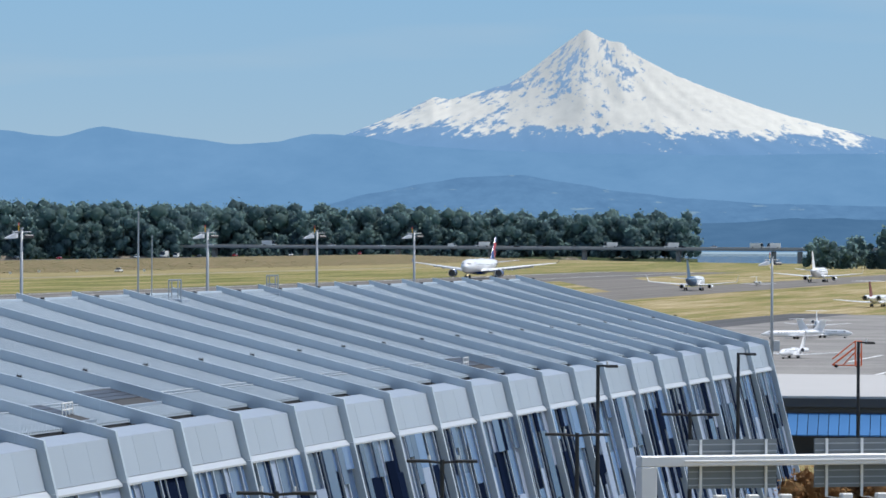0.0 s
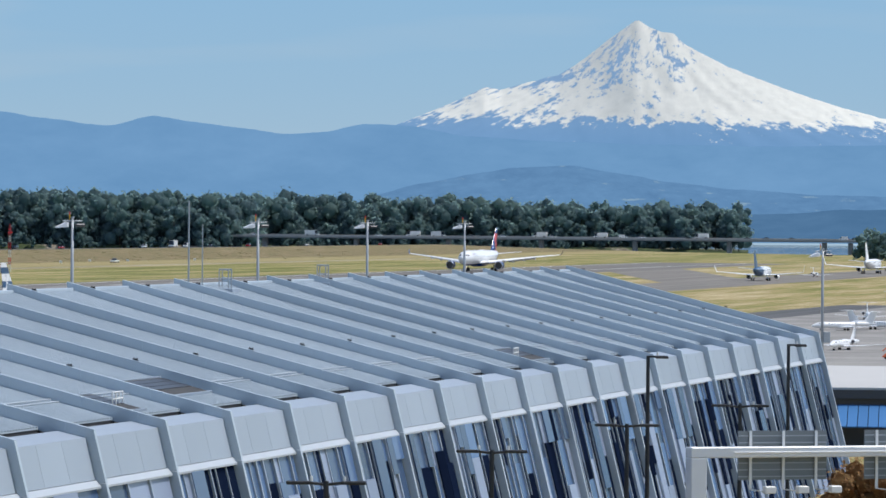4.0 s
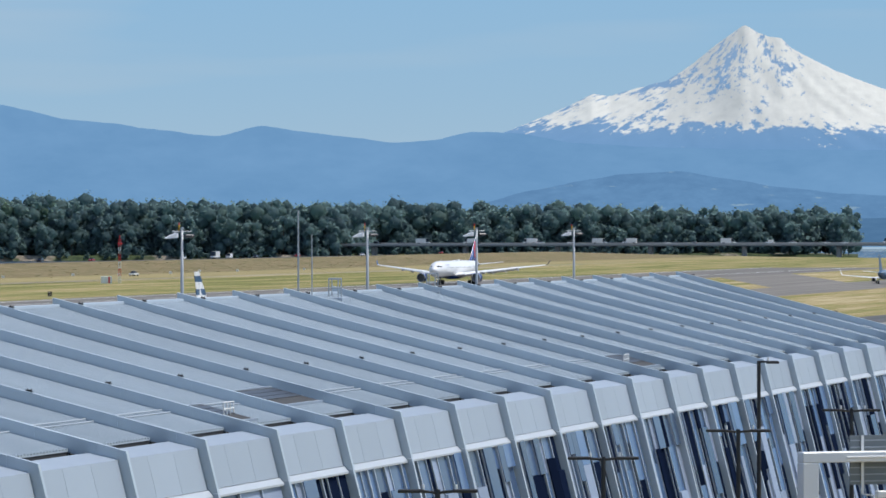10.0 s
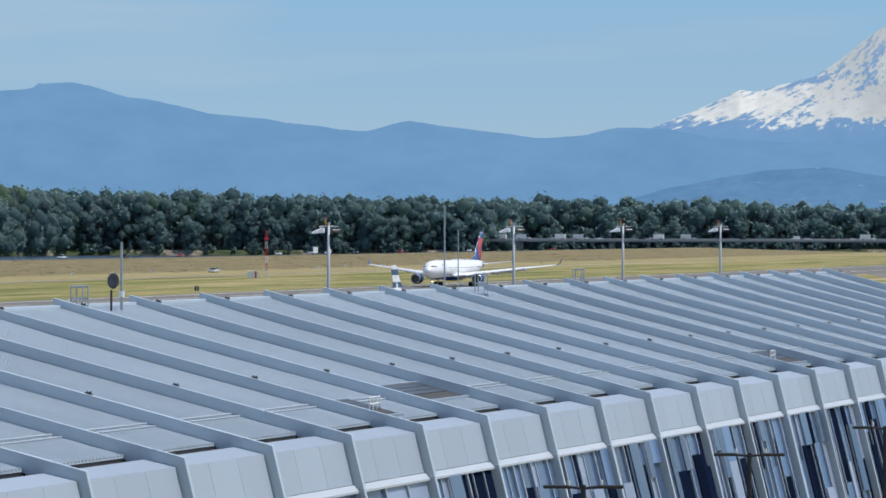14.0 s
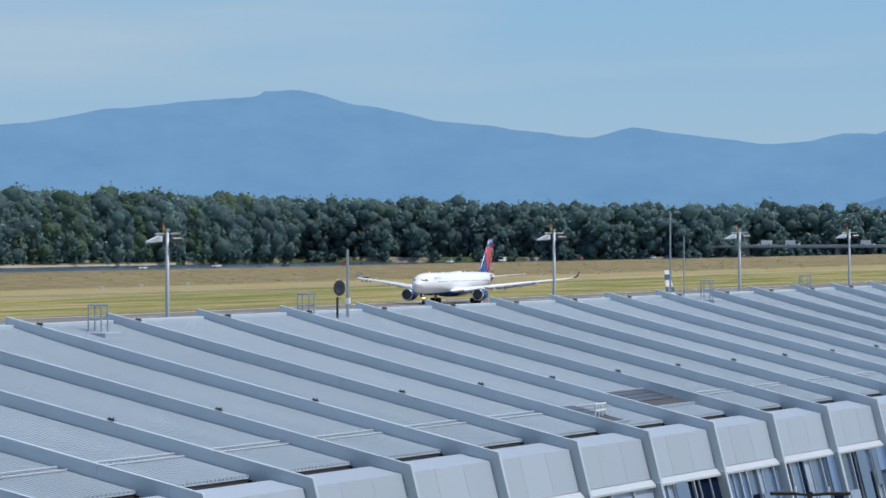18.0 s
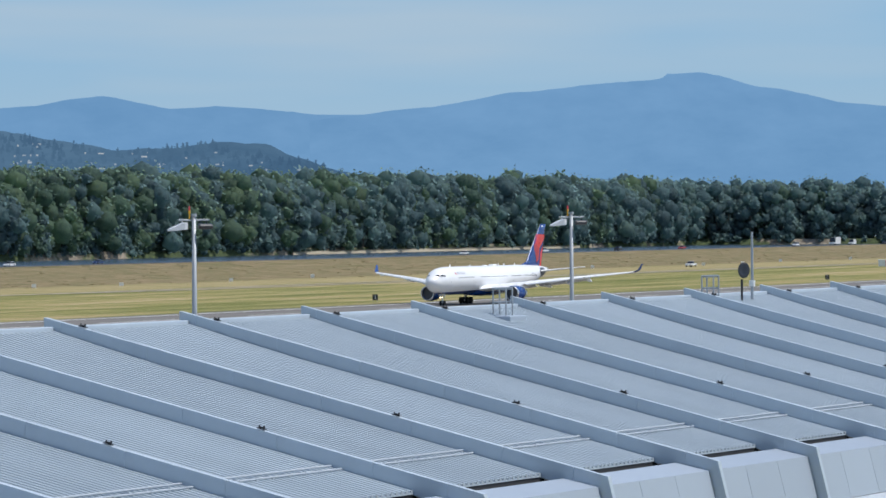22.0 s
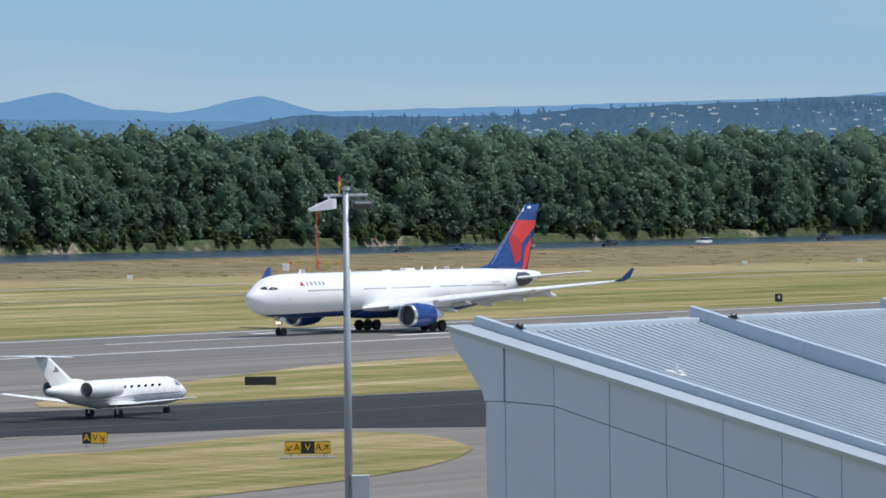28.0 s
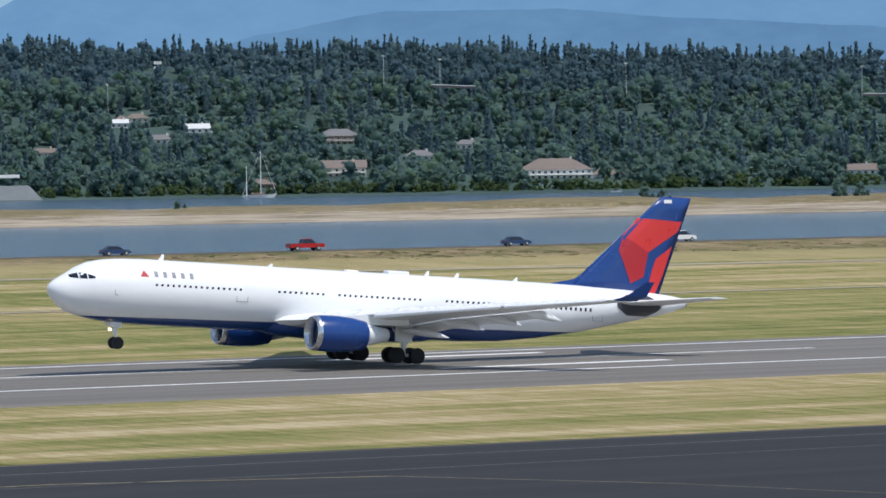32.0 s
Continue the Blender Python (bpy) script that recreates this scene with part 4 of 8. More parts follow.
def airliner():
    """The wide-body twin that takes off. Its own zero lies on the ground under the main wheels; the nose points to -x."""
    jet = thing("airliner", "white wide-body airliner with blue engines, red and blue tail", "airliner")
    o = -31.8
    st = [(0.0, 0.03, 4.96, 4.86), (0.15, 0.42, 5.26, 4.46), (0.5, 0.85, 5.58, 3.98), (1.0, 1.25, 5.90, 3.54), (1.7, 1.62, 6.32, 3.06), (2.6, 1.98, 6.92, 2.76), (3.6, 2.28, 7.35, 2.54), (5.0, 2.56, 7.64, 2.35), (6.8, 2.76, 7.80, 2.23), (9.0, 2.82, 7.86, 2.18), (40.0, 2.82, 7.86, 2.18), (44.0, 2.80, 7.86, 2.36), (48.0, 2.66, 7.84, 2.85), (52.0, 2.36, 7.80, 3.55), (56.0, 1.86, 7.70, 4.42), (59.5, 1.28, 7.52, 5.22), (61.8, 0.82, 7.34, 5.80), (63.3, 0.40, 7.12, 6.32)]
    st = [(x + o, a, b, c) for x, a, b, c in st]

    b = bmesh.new()
    fuselage(b, st, 0.5, None, 40)
    fus = part("fuselage", b, LIVERY, jet, smooth=True)
    # wing-to-body fairing
    b = bmesh.new()
    loft(b, [ring(x + o, hw, 3.9, bt, 20) for x, hw, bt in ((19.5, 0.6, 2.5), (21.5, 2.5, 1.9), (25, 3.0, 1.7), (32, 3.0, 1.7), (36, 2.4, 1.95), (38.5, 0.7, 2.4))])
    part("belly_fairing", b, BLUE_PAINT, jet, smooth=True)
    for s in (-1, 1):
        b = bmesh.new()
        wing(b, [(20.6 + o, 2.2, 3.15, 12.6), (22.2 + o, 4.2, 3.35, 11.0), (26.0 + o, 9.6, 4.1, 7.9), (33.4 + o, 20.5, 5.42, 4.5), (39.0 + o, 29.0, 6.35, 2.3)], s, 1.05)
        w_ = part("wing", b, GREY_PAINT, jet, smooth=False)
        b = bmesh.new()
        loft(b, [wing_ring((39.0 + o, s * 29.0, 6.35), 2.3, 0.7), wing_ring((40.0 + o, s * 29.5, 6.75), 1.9, 0.5), wing_ring((41.6 + o, s * 29.9, 8.0), 0.8, 0.4)])
        part("winglet", b, BLUE_PAINT, w_, "dark blue winglet")
        # slats, let out forward and down
        for a_, c_ in (((23.0, 5.3, 3.5, 10.2), (25.4, 8.6, 3.97, 8.4)), ((26.6, 10.4, 4.2, 7.6), (33.2, 20.2, 5.39, 4.6)), ((33.5, 20.6, 5.43, 4.45), (38.6, 28.4, 6.28, 2.45))):
            b = bmesh.new()
            loft(b, [[(x_ + o + p * ch, s * y_, z_ + q * ch) for p, q in ((-0.06, -0.05), (-0.065, -0.02), (-0.035, 0.014), (0.03, 0.046), (0.10, 0.068), (0.10, 0.05), (0.0, 0.0))] for x_, y_, z_, ch in (a_, c_)])
            part("slat", b, WHITE_PAINT, w_, smooth=False)
        # drooped flaps and their track fairings
        b = bmesh.new()
        for (x0, y0, z0, c0), (x1, y1, z1, c1) in (((32.6, 3.2, 3.05, 2.0), (33.4, 9.4, 3.8, 1.6)), ((33.5, 10.2, 3.9, 1.5), (37.4, 20.0, 5.1, 1.0))):
            loft(b, [[(x0 + o, s * y0, z0 + 0.12), (x0 + c0 + o, s * y0, z0 - 0.42), (x0 + c0 + o, s * y0, z0 - 0.5), (x0 + o, s * y0, z0 - 0.12)], [(x1 + o, s * y1, z1 + 0.1), (x1 + c1 + o, s * y1, z1 - 0.32), (x1 + c1 + o, s * y1, z1 - 0.39), (x1 + o, s * y1, z1 - 0.1)]])
        part("flap", b, GREY_PAINT, w_)
        for y, x, z, l in ((6.6, 30.8, 3.1, 4.8), (12.2, 31.4, 3.95, 4.6), (16.0, 33.6, 4.5, 4.0), (19.8, 35.7, 5.05, 3.6)):
            b = bmesh.new()
            loft(b, [[(x + l * f + o, s * y + 0.28 * r * math.sin(a), z - 0.2 - 0.45 * f * f + 0.34 * r * math.cos(a)) for a in np.linspace(0, 2 * math.pi, 9)[:-1]] for f, r in ((0, 0.15), (0.2, 0.9), (0.5, 1.0), (0.8, 0.7), (1.0, 0.12))])
            part("flap_fairing", b, GREY_PAINT, w_, smooth=True)
        # tailplane
        b = bmesh.new()
        wing(b, [(54.8 + o, 0.8, 6.35, 5.6), (56.6 + o, 3.6, 6.62, 4.2), (60.2 + o, 9.7, 7.25, 2.0)], s, 0.8)
        part("tailplane", b, GREY_PAINT, jet)
        # engines
        b = bmesh.new()
        nacelle(b, 20.7 + o, s * 9.37, 2.28, 1.48, 5.0)
        eng = part("engine_cowl", b, BLUE_PAINT, jet, "glossy blue engine cowl", smooth=True)
        b = bmesh.new()
        loft(b, [[(20.7 + dx + o, s * 9.37 + r * math.sin(2 * math.pi * i / 24), 2.28 + r * math.cos(2 * math.pi * i / 24)) for i in range(24)] for dx, r in ((0.75, 1.16), (0.05, 1.26), (-0.04, 1.35), (0.05, 1.455), (0.3, 1.53), (0.42, 1.535))], False)
        part("intake_lip", b, BARE_METAL, eng, "polished metal intake lip", smooth=True)
        b = bmesh.new()
        tube(b, (21.7 + o, s * 9.37, 2.28), (21.65 + o, s * 9.37, 2.28), 1.25, seg=24)
        part("fan", b, DARK_GREY, eng, "dark fan face")
        b = bmesh.new()
        tube(b, (25.3 + o, s * 9.37, 2.28), (28.0 + o, s * 9.37, 2.4), 1.08, 0.55, 20)
        part("exhaust_cone", b, GREY_PAINT, eng, "pale exhaust cone", smooth=True)
        b = bmesh.new()
        loft(b, [[(x + o, s * 9.37 + dy, z) for dy, z in ((-0.22, z0), (0.22, z0), (0.22, z1), (-0.22, z1))] for x, z0, z1 in ((22.8, 3.5, 3.72), (25.5, 3.2, 4.05), (30.0, 3.3, 3.9))])
        part("pylon", b, WHITE_PAINT, eng)
        # main gear: a leg and a tilting beam with four wheels
        b = bmesh.new()
        tube(b, (31.8 + o, s * 5.34, 0.75), (31.6 + o, s * 5.5, 3.7), 0.22, 0.26, 12)
        tube(b, (30.9 + o, s * 5.34, 0.72), (32.8 + o, s * 5.34, 0.72), 0.14, seg=8)
        tube(b, (32.0 + o, s * 5.34, 1.6), (33.6 + o, s * 4.9, 3.4), 0.09, seg=8)
        tube(b, (31.7 + o, s * 5.34, 2.0), (31.7 + o, s * 3.0, 3.2), 0.09, seg=8)
        leg = part("main_gear", b, GREY_PAINT, jet, "grey main landing gear leg")
        b = bmesh.new()
        box(b, (30.7 + o, s * 5.75 - 0.03, 1.9), (32.4 + o, s * 5.75 + 0.03, 3.7), 0.02)
        part("gear_door", b, WHITE_PAINT, leg)
        for dx in (-0.99, 0.99):
            for dy in (-0.7, 0.7):
                b = bmesh.new()
                wheel(b, 31.8 + dx + o, s * 5.34 + dy, 0.71, 0.70, 0.46)
                part("tyre", b, RUBBER, leg)
    # nose gear
    b = bmesh.new()
    tube(b, (6.67 + o, 0, 0.5), (6.5 + o, 0, 2.6), 0.12, 0.16, 10)
    tube(b, (6.6 + o, 0, 1.2), (5.3 + o, 0, 2.5), 0.07, seg=8)
    box(b, (6.1 + o, -0.3, 1.55), (6.45 + o, 0.3, 1.75), 0.03)
    leg = part("nose_gear", b, GREY_PAINT, jet, "grey nose gear leg")
    for s in (-1, 1):
        b = bmesh.new()
        wheel(b, 6.67 + o, s * 0.36, 0.53, 0.525, 0.32)
        part("tyre", b, RUBBER, leg)
        b = bmesh.new()
        box(b, (5.9 + o, s * 0.5 - 0.02, 1.85), (6.9 + o, s * 0.5 + 0.02, 2.45), 0.02)
        part("gear_door", b, WHITE_PAINT, leg)
    b = bmesh.new()
    for s in (-1, 1):
        tube(b, (6.08 + o, 0.18 * s, 1.66), (6.04 + o, 0.18 * s, 1.66), 0.11, seg=10)
    part("landing_light", b, glow("landing_light_lens", (1.0, 0.75, 0.4, 1), 6.0), leg, "lit landing lights")

    # fin
    def half(x, z):
        """Half thickness of the fin at this place."""
        t = (z - 7.2) / 9.15
        le, te = 50.6 + 9.7 * t, 60.55 + 2.95 * t
        c = (x - o - le) / (te - le)
        return float(np.interp(c, [0, 0.06, 0.25, 0.5, 0.8, 1], [0, 0.04, 0.062, 0.052, 0.025, 0.004])) * (te - le) * 0.75

    b = bmesh.new()
    sec = []
    for k in range(9):
        t = k / 8
        z, le, te = 7.2 + 9.15 * t, 50.6 + 9.7 * t, 60.55 + 2.95 * t
        sec.append([(le + c * (te - le) + o, q * h * (te - le) * 0.75, z) for q, c, h in [(1, c, h) for c, h in ((0, 0), (0.06, 0.04), (0.25, 0.062), (0.5, 0.052), (0.8, 0.025), (1, 0.004))] + [(-1, c, h) for c, h in ((0.8, 0.025), (0.5, 0.052), (0.25, 0.062), (0.06, 0.04))]])
    loft(b, sec)
    fin = part("fin", b, BLUE_PAINT, jet, "blue tail fin", smooth=True)
    b = bmesh.new()
    for q in (-0.2, 0.2):
        flat(b, [(49.0 + o, 0.0, 7.82), (52.6 + o, q, 7.5), (53.0 + o, q, 8.9), (53.2 + o, 0.0, 9.5), (51.6 + o, 0.0, 8.35)])
    part("dorsal_fillet", b, BLUE_PAINT, fin)
    # metal tube added to draw the sun glint along the edge
    b = bmesh.new()
    tube(b, (53.3 + o, 0, 9.75), (60.2 + o, 0, 16.25), 0.05, seg=8)
    part("leading_edge", b, BARE_METAL, fin, "metal tube on the fin's leading edge for its sun glint")

    def fin_place(u, w):
        return 51.0 + 0.0344 * u - 0.0007 * w + o, 7.8 + 0.00112 * u + 0.0334 * w

    def fin_patch(name, poly, mat, label):
        for s in (-1, 1):
            b = bmesh.new()
            f = flat(b, [(x, 0, z) for x, z in (fin_place(*p) for p in poly)])
            bmesh.ops.triangulate(b, faces=[f])
            bmesh.ops.subdivide_edges(b, edges=b.edges[:], cuts=5, use_grid_fill=True)
            for v in b.verts:
                v.co.y = s * (half(v.co.x, v.co.z) + 0.03)
            part(name, b, mat, fin, label)

    fin_patch("tail_stripe", [(205, 186), (340, 178), (328, 150), (238, 93), (160, 137)], RED_PAINT, "red tail panel")
    fin_patch("tail_stripe", [(160, 137), (238, 93), (225, 25), (185, 7), (146, 97)], DARK_RED, "darker red tail panel")
    fin_patch("tail_stripe", [(312, 110), (262, 75), (250, 40), (238, -22), (262, -24), (286, 30)], RED_PAINT, "red tail panel")
    fin_patch("number_bar", [(282, 238), (306, 238), (306, 228), (282, 228)], WHITE_PAINT, "white fleet number bar")
    # cockpit glass
    for s in (-1, 1):
        for x0, x1, z0, z1, z2, z3 in ((1.62, 2.25, 5.94, 5.88, 6.16, 6.36), (2.36, 2.92, 5.88, 5.88, 6.38, 6.32), (3.02, 3.56, 5.90, 5.96, 6.30, 6.12)):
            b = bmesh.new()
            pts = []
            for x, z in ((x0, z0), (x1, z1), (x1, z3), (x0, z2)):
                hw, top, bot = body_at(st, x + o)
                cz, hh = (top + bot) / 2, (top - bot) / 2
                pts.append((x + o - 0.02, s * (hw * math.sqrt(max(0.01, 1 - ((z - cz) / hh) ** 2)) + 0.025), z))
            flat(b, pts)
            part("cockpit_window", b, CABIN_GLASS, fus, "dark cockpit window")
    window_row(fus, st, 9.0 + o, 52.5 + o, 0.533, 5.62, 0.21, 0.31, [(17.0 + o, 20.6 + o), (25.4 + o, 26.4 + o), (34.6 + o, 37.2 + o), (42.6 + o, 44.0 + o)])
    for s in (-1, 1):
        bars(fus, 8.9 + o, 6.33, 5, 0.34, 0.5, 0.50, st, s, BAR_GREY)
        b = bmesh.new()
        side_patch(b, st, s, lambda f: 7.55 + 0.42 * f + o, lambda f: 8.4 - 0.42 * f + o, 6.32, 6.9)
        part("emblem", b, DARK_RED, fus, "red triangular emblem")
        # bare plate round the tailplane root
        b = bmesh.new()
        side_patch(b, st, s, lambda f: 56.4 - 1.3 * math.sin(math.pi * f) + o, lambda f: 58.8 + 1.4 * math.sin(math.pi * f) + o, 5.3, 7.2, 9)
        for v in b.verts:
            v.co.y += s * 0.05
        part("root_plate", b, DARK_GREY, fus, "dark plate at the tailplane root")
        bars(fus, 49.0 + o, 5.9, 4, 0.32, 0.22, 0.2, st, s, BAR_GREY)
        for x in (5.2, 16.6, 37.6, 52.4):
            b = bmesh.new()
            for dx0, dx1, z0, z1 in ((0, 1.1, 4.62, 4.67), (0, 0.04, 4.67, 5.1), (1.06, 1.1, 4.67, 5.1)):
                hw, top, bot = body_at(st, x + o)
                y = s * (hw + 0.012)
                flat(b, [(x + dx0 + o, y, z0), (x + dx1 + o, y, z0), (x + dx1 + o, y, z1), (x + dx0 + o, y, z1)])
            part("door_outline", b, BAR_GREY, fus)
    for x, h in ((10.5, 0.5), (21, 0.25), (36.5, 0.45), (39.5, 0.4), (45.5, 0.3)):
        b = bmesh.new()
        loft(b, [[(x + o - 0.25, -0.03, 7.8), (x + o + 0.25, -0.03, 7.8), (x + o + 0.25, 0.03, 7.8), (x + o - 0.25, 0.03, 7.8)], [(x + o + 0.1, -0.02, 7.86 + h), (x + o + 0.3, -0.02, 7.86 + h), (x + o + 0.3, 0.02, 7.86 + h), (x + o + 0.1, 0.02, 7.86 + h)]])
        part("antenna", b, WHITE_PAINT, fus)
    for x0, x1, w, z in ((32.4, 34.6, 0.5, 8.12), (28.4, 29.6, 0.35, 7.98)):
        part("antenna_dome", one(box, (x0 + o, -w, 7.7), (x1 + o, w, z), 0.1), WHITE_PAINT, fus)
    b = bmesh.new()
    for x in (60.9,):
        loft(b, [ring(62.2 + o, 0.62, 7.15, 6.0, 14), ring(63.4 + o, 0.36, 7.05, 6.35, 14)])
    part("tail_cone_exhaust", b, DARK_GREY, jet)
    return jet


airliner_jet = airliner()


def small_jet(name, label, L, span, colour=WHITE_PAINT, tail=WHITE_PAINT, t_tail=True, rear_engines=True, belly=None, line=None, eng=None, n=20, group="", fat=1.0):
    """A smaller aircraft; its zero lies on the ground under the main wheels and the nose points to -x."""
    jet = thing(name, label, "aircraft", group)
    k = L / 22.0
    o = -11.8 * k if rear_engines else -11.2 * k
    r = fat * (0.95 * k if rear_engines else 1.08 * k)
    gz = 0.72 * k if rear_engines else 0.95 * k
    c = gz + r
    st = [(0.0, 0.02 * k, c - 0.24 * r, c - 0.28 * r), (0.4 * k, 0.35 * r, c + 0.10 * r, c - 0.52 * r), (1.2 * k, 0.62 * r, c + 0.42 * r, c - 0.76 * r), (2.2 * k, 0.82 * r, c + 0.78 * r, c - 0.9 * r), (3.2 * k, 0.94 * r, c + 0.96 * r, c - 0.97 * r), (4.6 * k, r, c + r, c - r), (14.5 * k, r, c + r, c - r), (17.5 * k, 0.82 * r, c + 0.95 * r, c - 0.6 * r), (20.2 * k, 0.42 * r, c + 0.75 * r, c + 0.0 * r), (21.6 * k, 0.1 * r, c + 0.55 * r, c + 0.3 * r)]
    st = [(a + o, b_, d, e) for a, b_, d, e in st]
    b = bmesh.new()
    fuselage(b, st, 0.6 * k, belly, n)
    fus = part("fuselage", b, [colour, tail], jet, smooth=True)
    wx = (8.6 if rear_engines else 7.4) * k
    for s in (-1, 1):
        b = bmesh.new()
        wing(b, [(wx + o, 0.5 * r, gz + 0.25 * r, 4.6 * k), (wx + 2.2 * k + o, span * 0.17, gz + 0.35 * r, 3.0 * k), (wx + 5.2 * k + o, span * 0.5, gz + 0.9 * r, 1.1 * k)], s, 0.9)
        part("wing", b, colour, jet)
        if not rear_engines:
            b = bmesh.new()
            loft(b, [wing_ring((wx + 5.2 * k + o, s * span * 0.5, gz + 0.9 * r), 1.1 * k, 0.6), wing_ring((wx + 6.4 * k + o, s * (span * 0.5 + 0.4 * k), gz + 0.9 * r + 1.5 * k), 0.45 * k, 0.5)])
            part("winglet", b, colour, jet)
        b = bmesh.new()
        if rear_engines:
            nacelle(b, 14.2 * k + o, s * 1.62 * r, c + 0.45 * r, 0.62 * r, 4.2 * k, 18)
        else:
            nacelle(b, wx - 0.2 * k + o, s * span * 0.16, gz - 0.1 * r, 0.44 * r, 2.6 * k, 16)
        e = part("engine_cowl", b, eng or colour, jet, smooth=True)
        b = bmesh.new()
        x_, y_, z_ = (14.6 * k + o, s * 1.62 * r, c + 0.45 * r) if rear_engines else (wx + 0.3 * k + o, s * span * 0.16, gz - 0.1 * r)
        tube(b, (x_, y_, z_), (x_ + 0.05, y_, z_), 0.52 * r if rear_engines else 0.37 * r, seg=14)
        part("fan", b, DARK_GREY, e, "dark fan face")
        if rear_engines:
            b = bmesh.new()
            tube(b, (18.0 * k + o, s * 1.62 * r, c + 0.45 * r), (18.25 * k + o, s * 1.62 * r, c + 0.45 * r), 0.30 * r, seg=14)
            part("exhaust", b, DARK_GREY, e, "dark exhaust")
            b = bmesh.new()
            box(b, (14.8 * k + o, min(s * 0.8 * r, s * 1.4 * r), c + 0.38 * r), (17.6 * k + o, max(s * 0.8 * r, s * 1.4 * r), c + 0.55 * r), 0.05)
            part("pylon", b, colour, e)
        hz = 5.75 * k if t_tail else c + 0.45 * r
        hx = 20.0 * k if t_tail else 18.6 * k
        b = bmesh.new()
        wing(b, [(hx + o, 0.05, hz, 2.1 * k), (hx + 1.6 * k + o, 3.6 * k, hz + (0.0 if t_tail else 0.4 * k), 1.0 * k)], s, 0.8)
        part("tailplane", b, colour, jet)
        b = bmesh.new()
        tube(b, (11.8 * k + o, s * 1.25 * r * (1 if rear_engines else 1.3), 0.3 * k), (11.8 * k + o, s * 1.1 * r, gz + 0.4 * r), 0.09 * k, seg=8)
        leg = part("main_gear", b, GREY_PAINT, jet)
        for d in (-0.22, 0.22):
            b = bmesh.new()
            wheel(b, 11.8 * k + o, s * 1.25 * r * (1 if rear_engines else 1.3) + d * k, 0.33 * k, 0.33 * k, 0.22 * k, 14)
            part("tyre", b, RUBBER, leg)
    b = bmesh.new()
    tube(b, (3.1 * k + o, 0, 0.25 * k), (3.0 * k + o, 0, gz + 0.3 * r), 0.07 * k, seg=8)
    leg = part("nose_gear", b, GREY_PAINT, jet)
    b = bmesh.new()
    wheel(b, 3.1 * k + o, 0, 0.25 * k, 0.25 * k, 0.4 * k, 14)
    part("tyre", b, RUBBER, leg)
    b = bmesh.new()
    ft = 5.8 * k if t_tail else 6.6 * k
    sec = []
    for z, le, te in ((c + 0.6 * r, 16.8 * k if t_tail else 16.2 * k, 20.8 * k), (ft, 20.0 * k if t_tail else 20.2 * k, 22.1 * k)):
        sec.append([(le + f * (te - le) + o, q * h * (te - le), z) for q, f, h in ((1, 0, 0), (1, 0.2, 0.05), (1, 0.6, 0.04), (1, 1, 0.005), (-1, 0.6, 0.04), (-1, 0.2, 0.05))])
    loft(b, sec)
    part("fin", b, tail, jet)
    for s in (-1, 1):
        for x0, x1 in ((2.25, 2.75), (2.82, 3.2)):
            b = bmesh.new()
            pts = []
            for x, f in ((x0, 0.42), (x1, 0.42), (x1, 0.74), (x0 + 0.12, 0.70)):
                hw, top, bot = body_at(st, x * k + o)
                cz, hh = (top + bot) / 2, (top - bot) / 2
                z = cz + f * hh
                pts.append((x * k + o, s * (hw * math.sqrt(1 - f * f) + 0.02), z))
            flat(b, pts)
            part("cockpit_window", b, CABIN_GLASS, fus, "dark cockpit window")
    if rear_engines:
        window_row(fus, st, 5.6 * k + o, 12.6 * k + o, 0.95 * k, c + 0.38 * r, 0.34 * k, 0.42 * k)
    else:
        window_row(fus, st, 4.4 * k + o, 17.4 * k + o, 0.42 * k, c + 0.25 * r, 0.16 * k, 0.22 * k)
    if line:
        for s in (-1, 1):
            b = bmesh.new()
            for dz, w in ((-0.02, 0.06), (-0.16, 0.035)):
                pts1, pts2 = [], []
                for x in np.linspace(2.0, 17.0, 16):
                    z = c + (dz - 0.15) * r - 0.35 * r * max(0, (x - 8) / 9)
                    hw, top, bot = body_at(st, x * k + o)
                    cz, hh = (top + bot) / 2, (top - bot) / 2
                    for q, l in ((z, pts1), (z + w, pts2)):
                        l.append((x * k + o, s * (hw * math.sqrt(max(0.05, 1 - ((q - cz) / hh) ** 2)) + 0.015), q))
                loft(b, [pts1, pts2], False, False)
            part("cheat_line", b, line, fus, "thin dark stripe")
            b = bmesh.new()
            flat(b, [(19.35 * k + o, s * 0.17, 4.15 * k), (20.2 * k + o, s * 0.17, 4.15 * k), (20.2 * k + o, s * 0.17, 4.3 * k), (19.35 * k + o, s * 0.17, 4.3 * k)])
            flat(b, [(19.35 * k + o, s * 0.17, 4.35 * k), (19.9 * k + o, s * 0.16, 4.35 * k), (19.6 * k + o, s * 0.16, 4.75 * k)])
            part("tail_emblem", b, BAR_GREY, jet)
    return jet


bizjet = small_jet("business_jet", "white twin-engine business jet with a swept T-tail and thin stripes", 22.0, 19.4, line=BAR_GREY, n=26, fat=1.24)


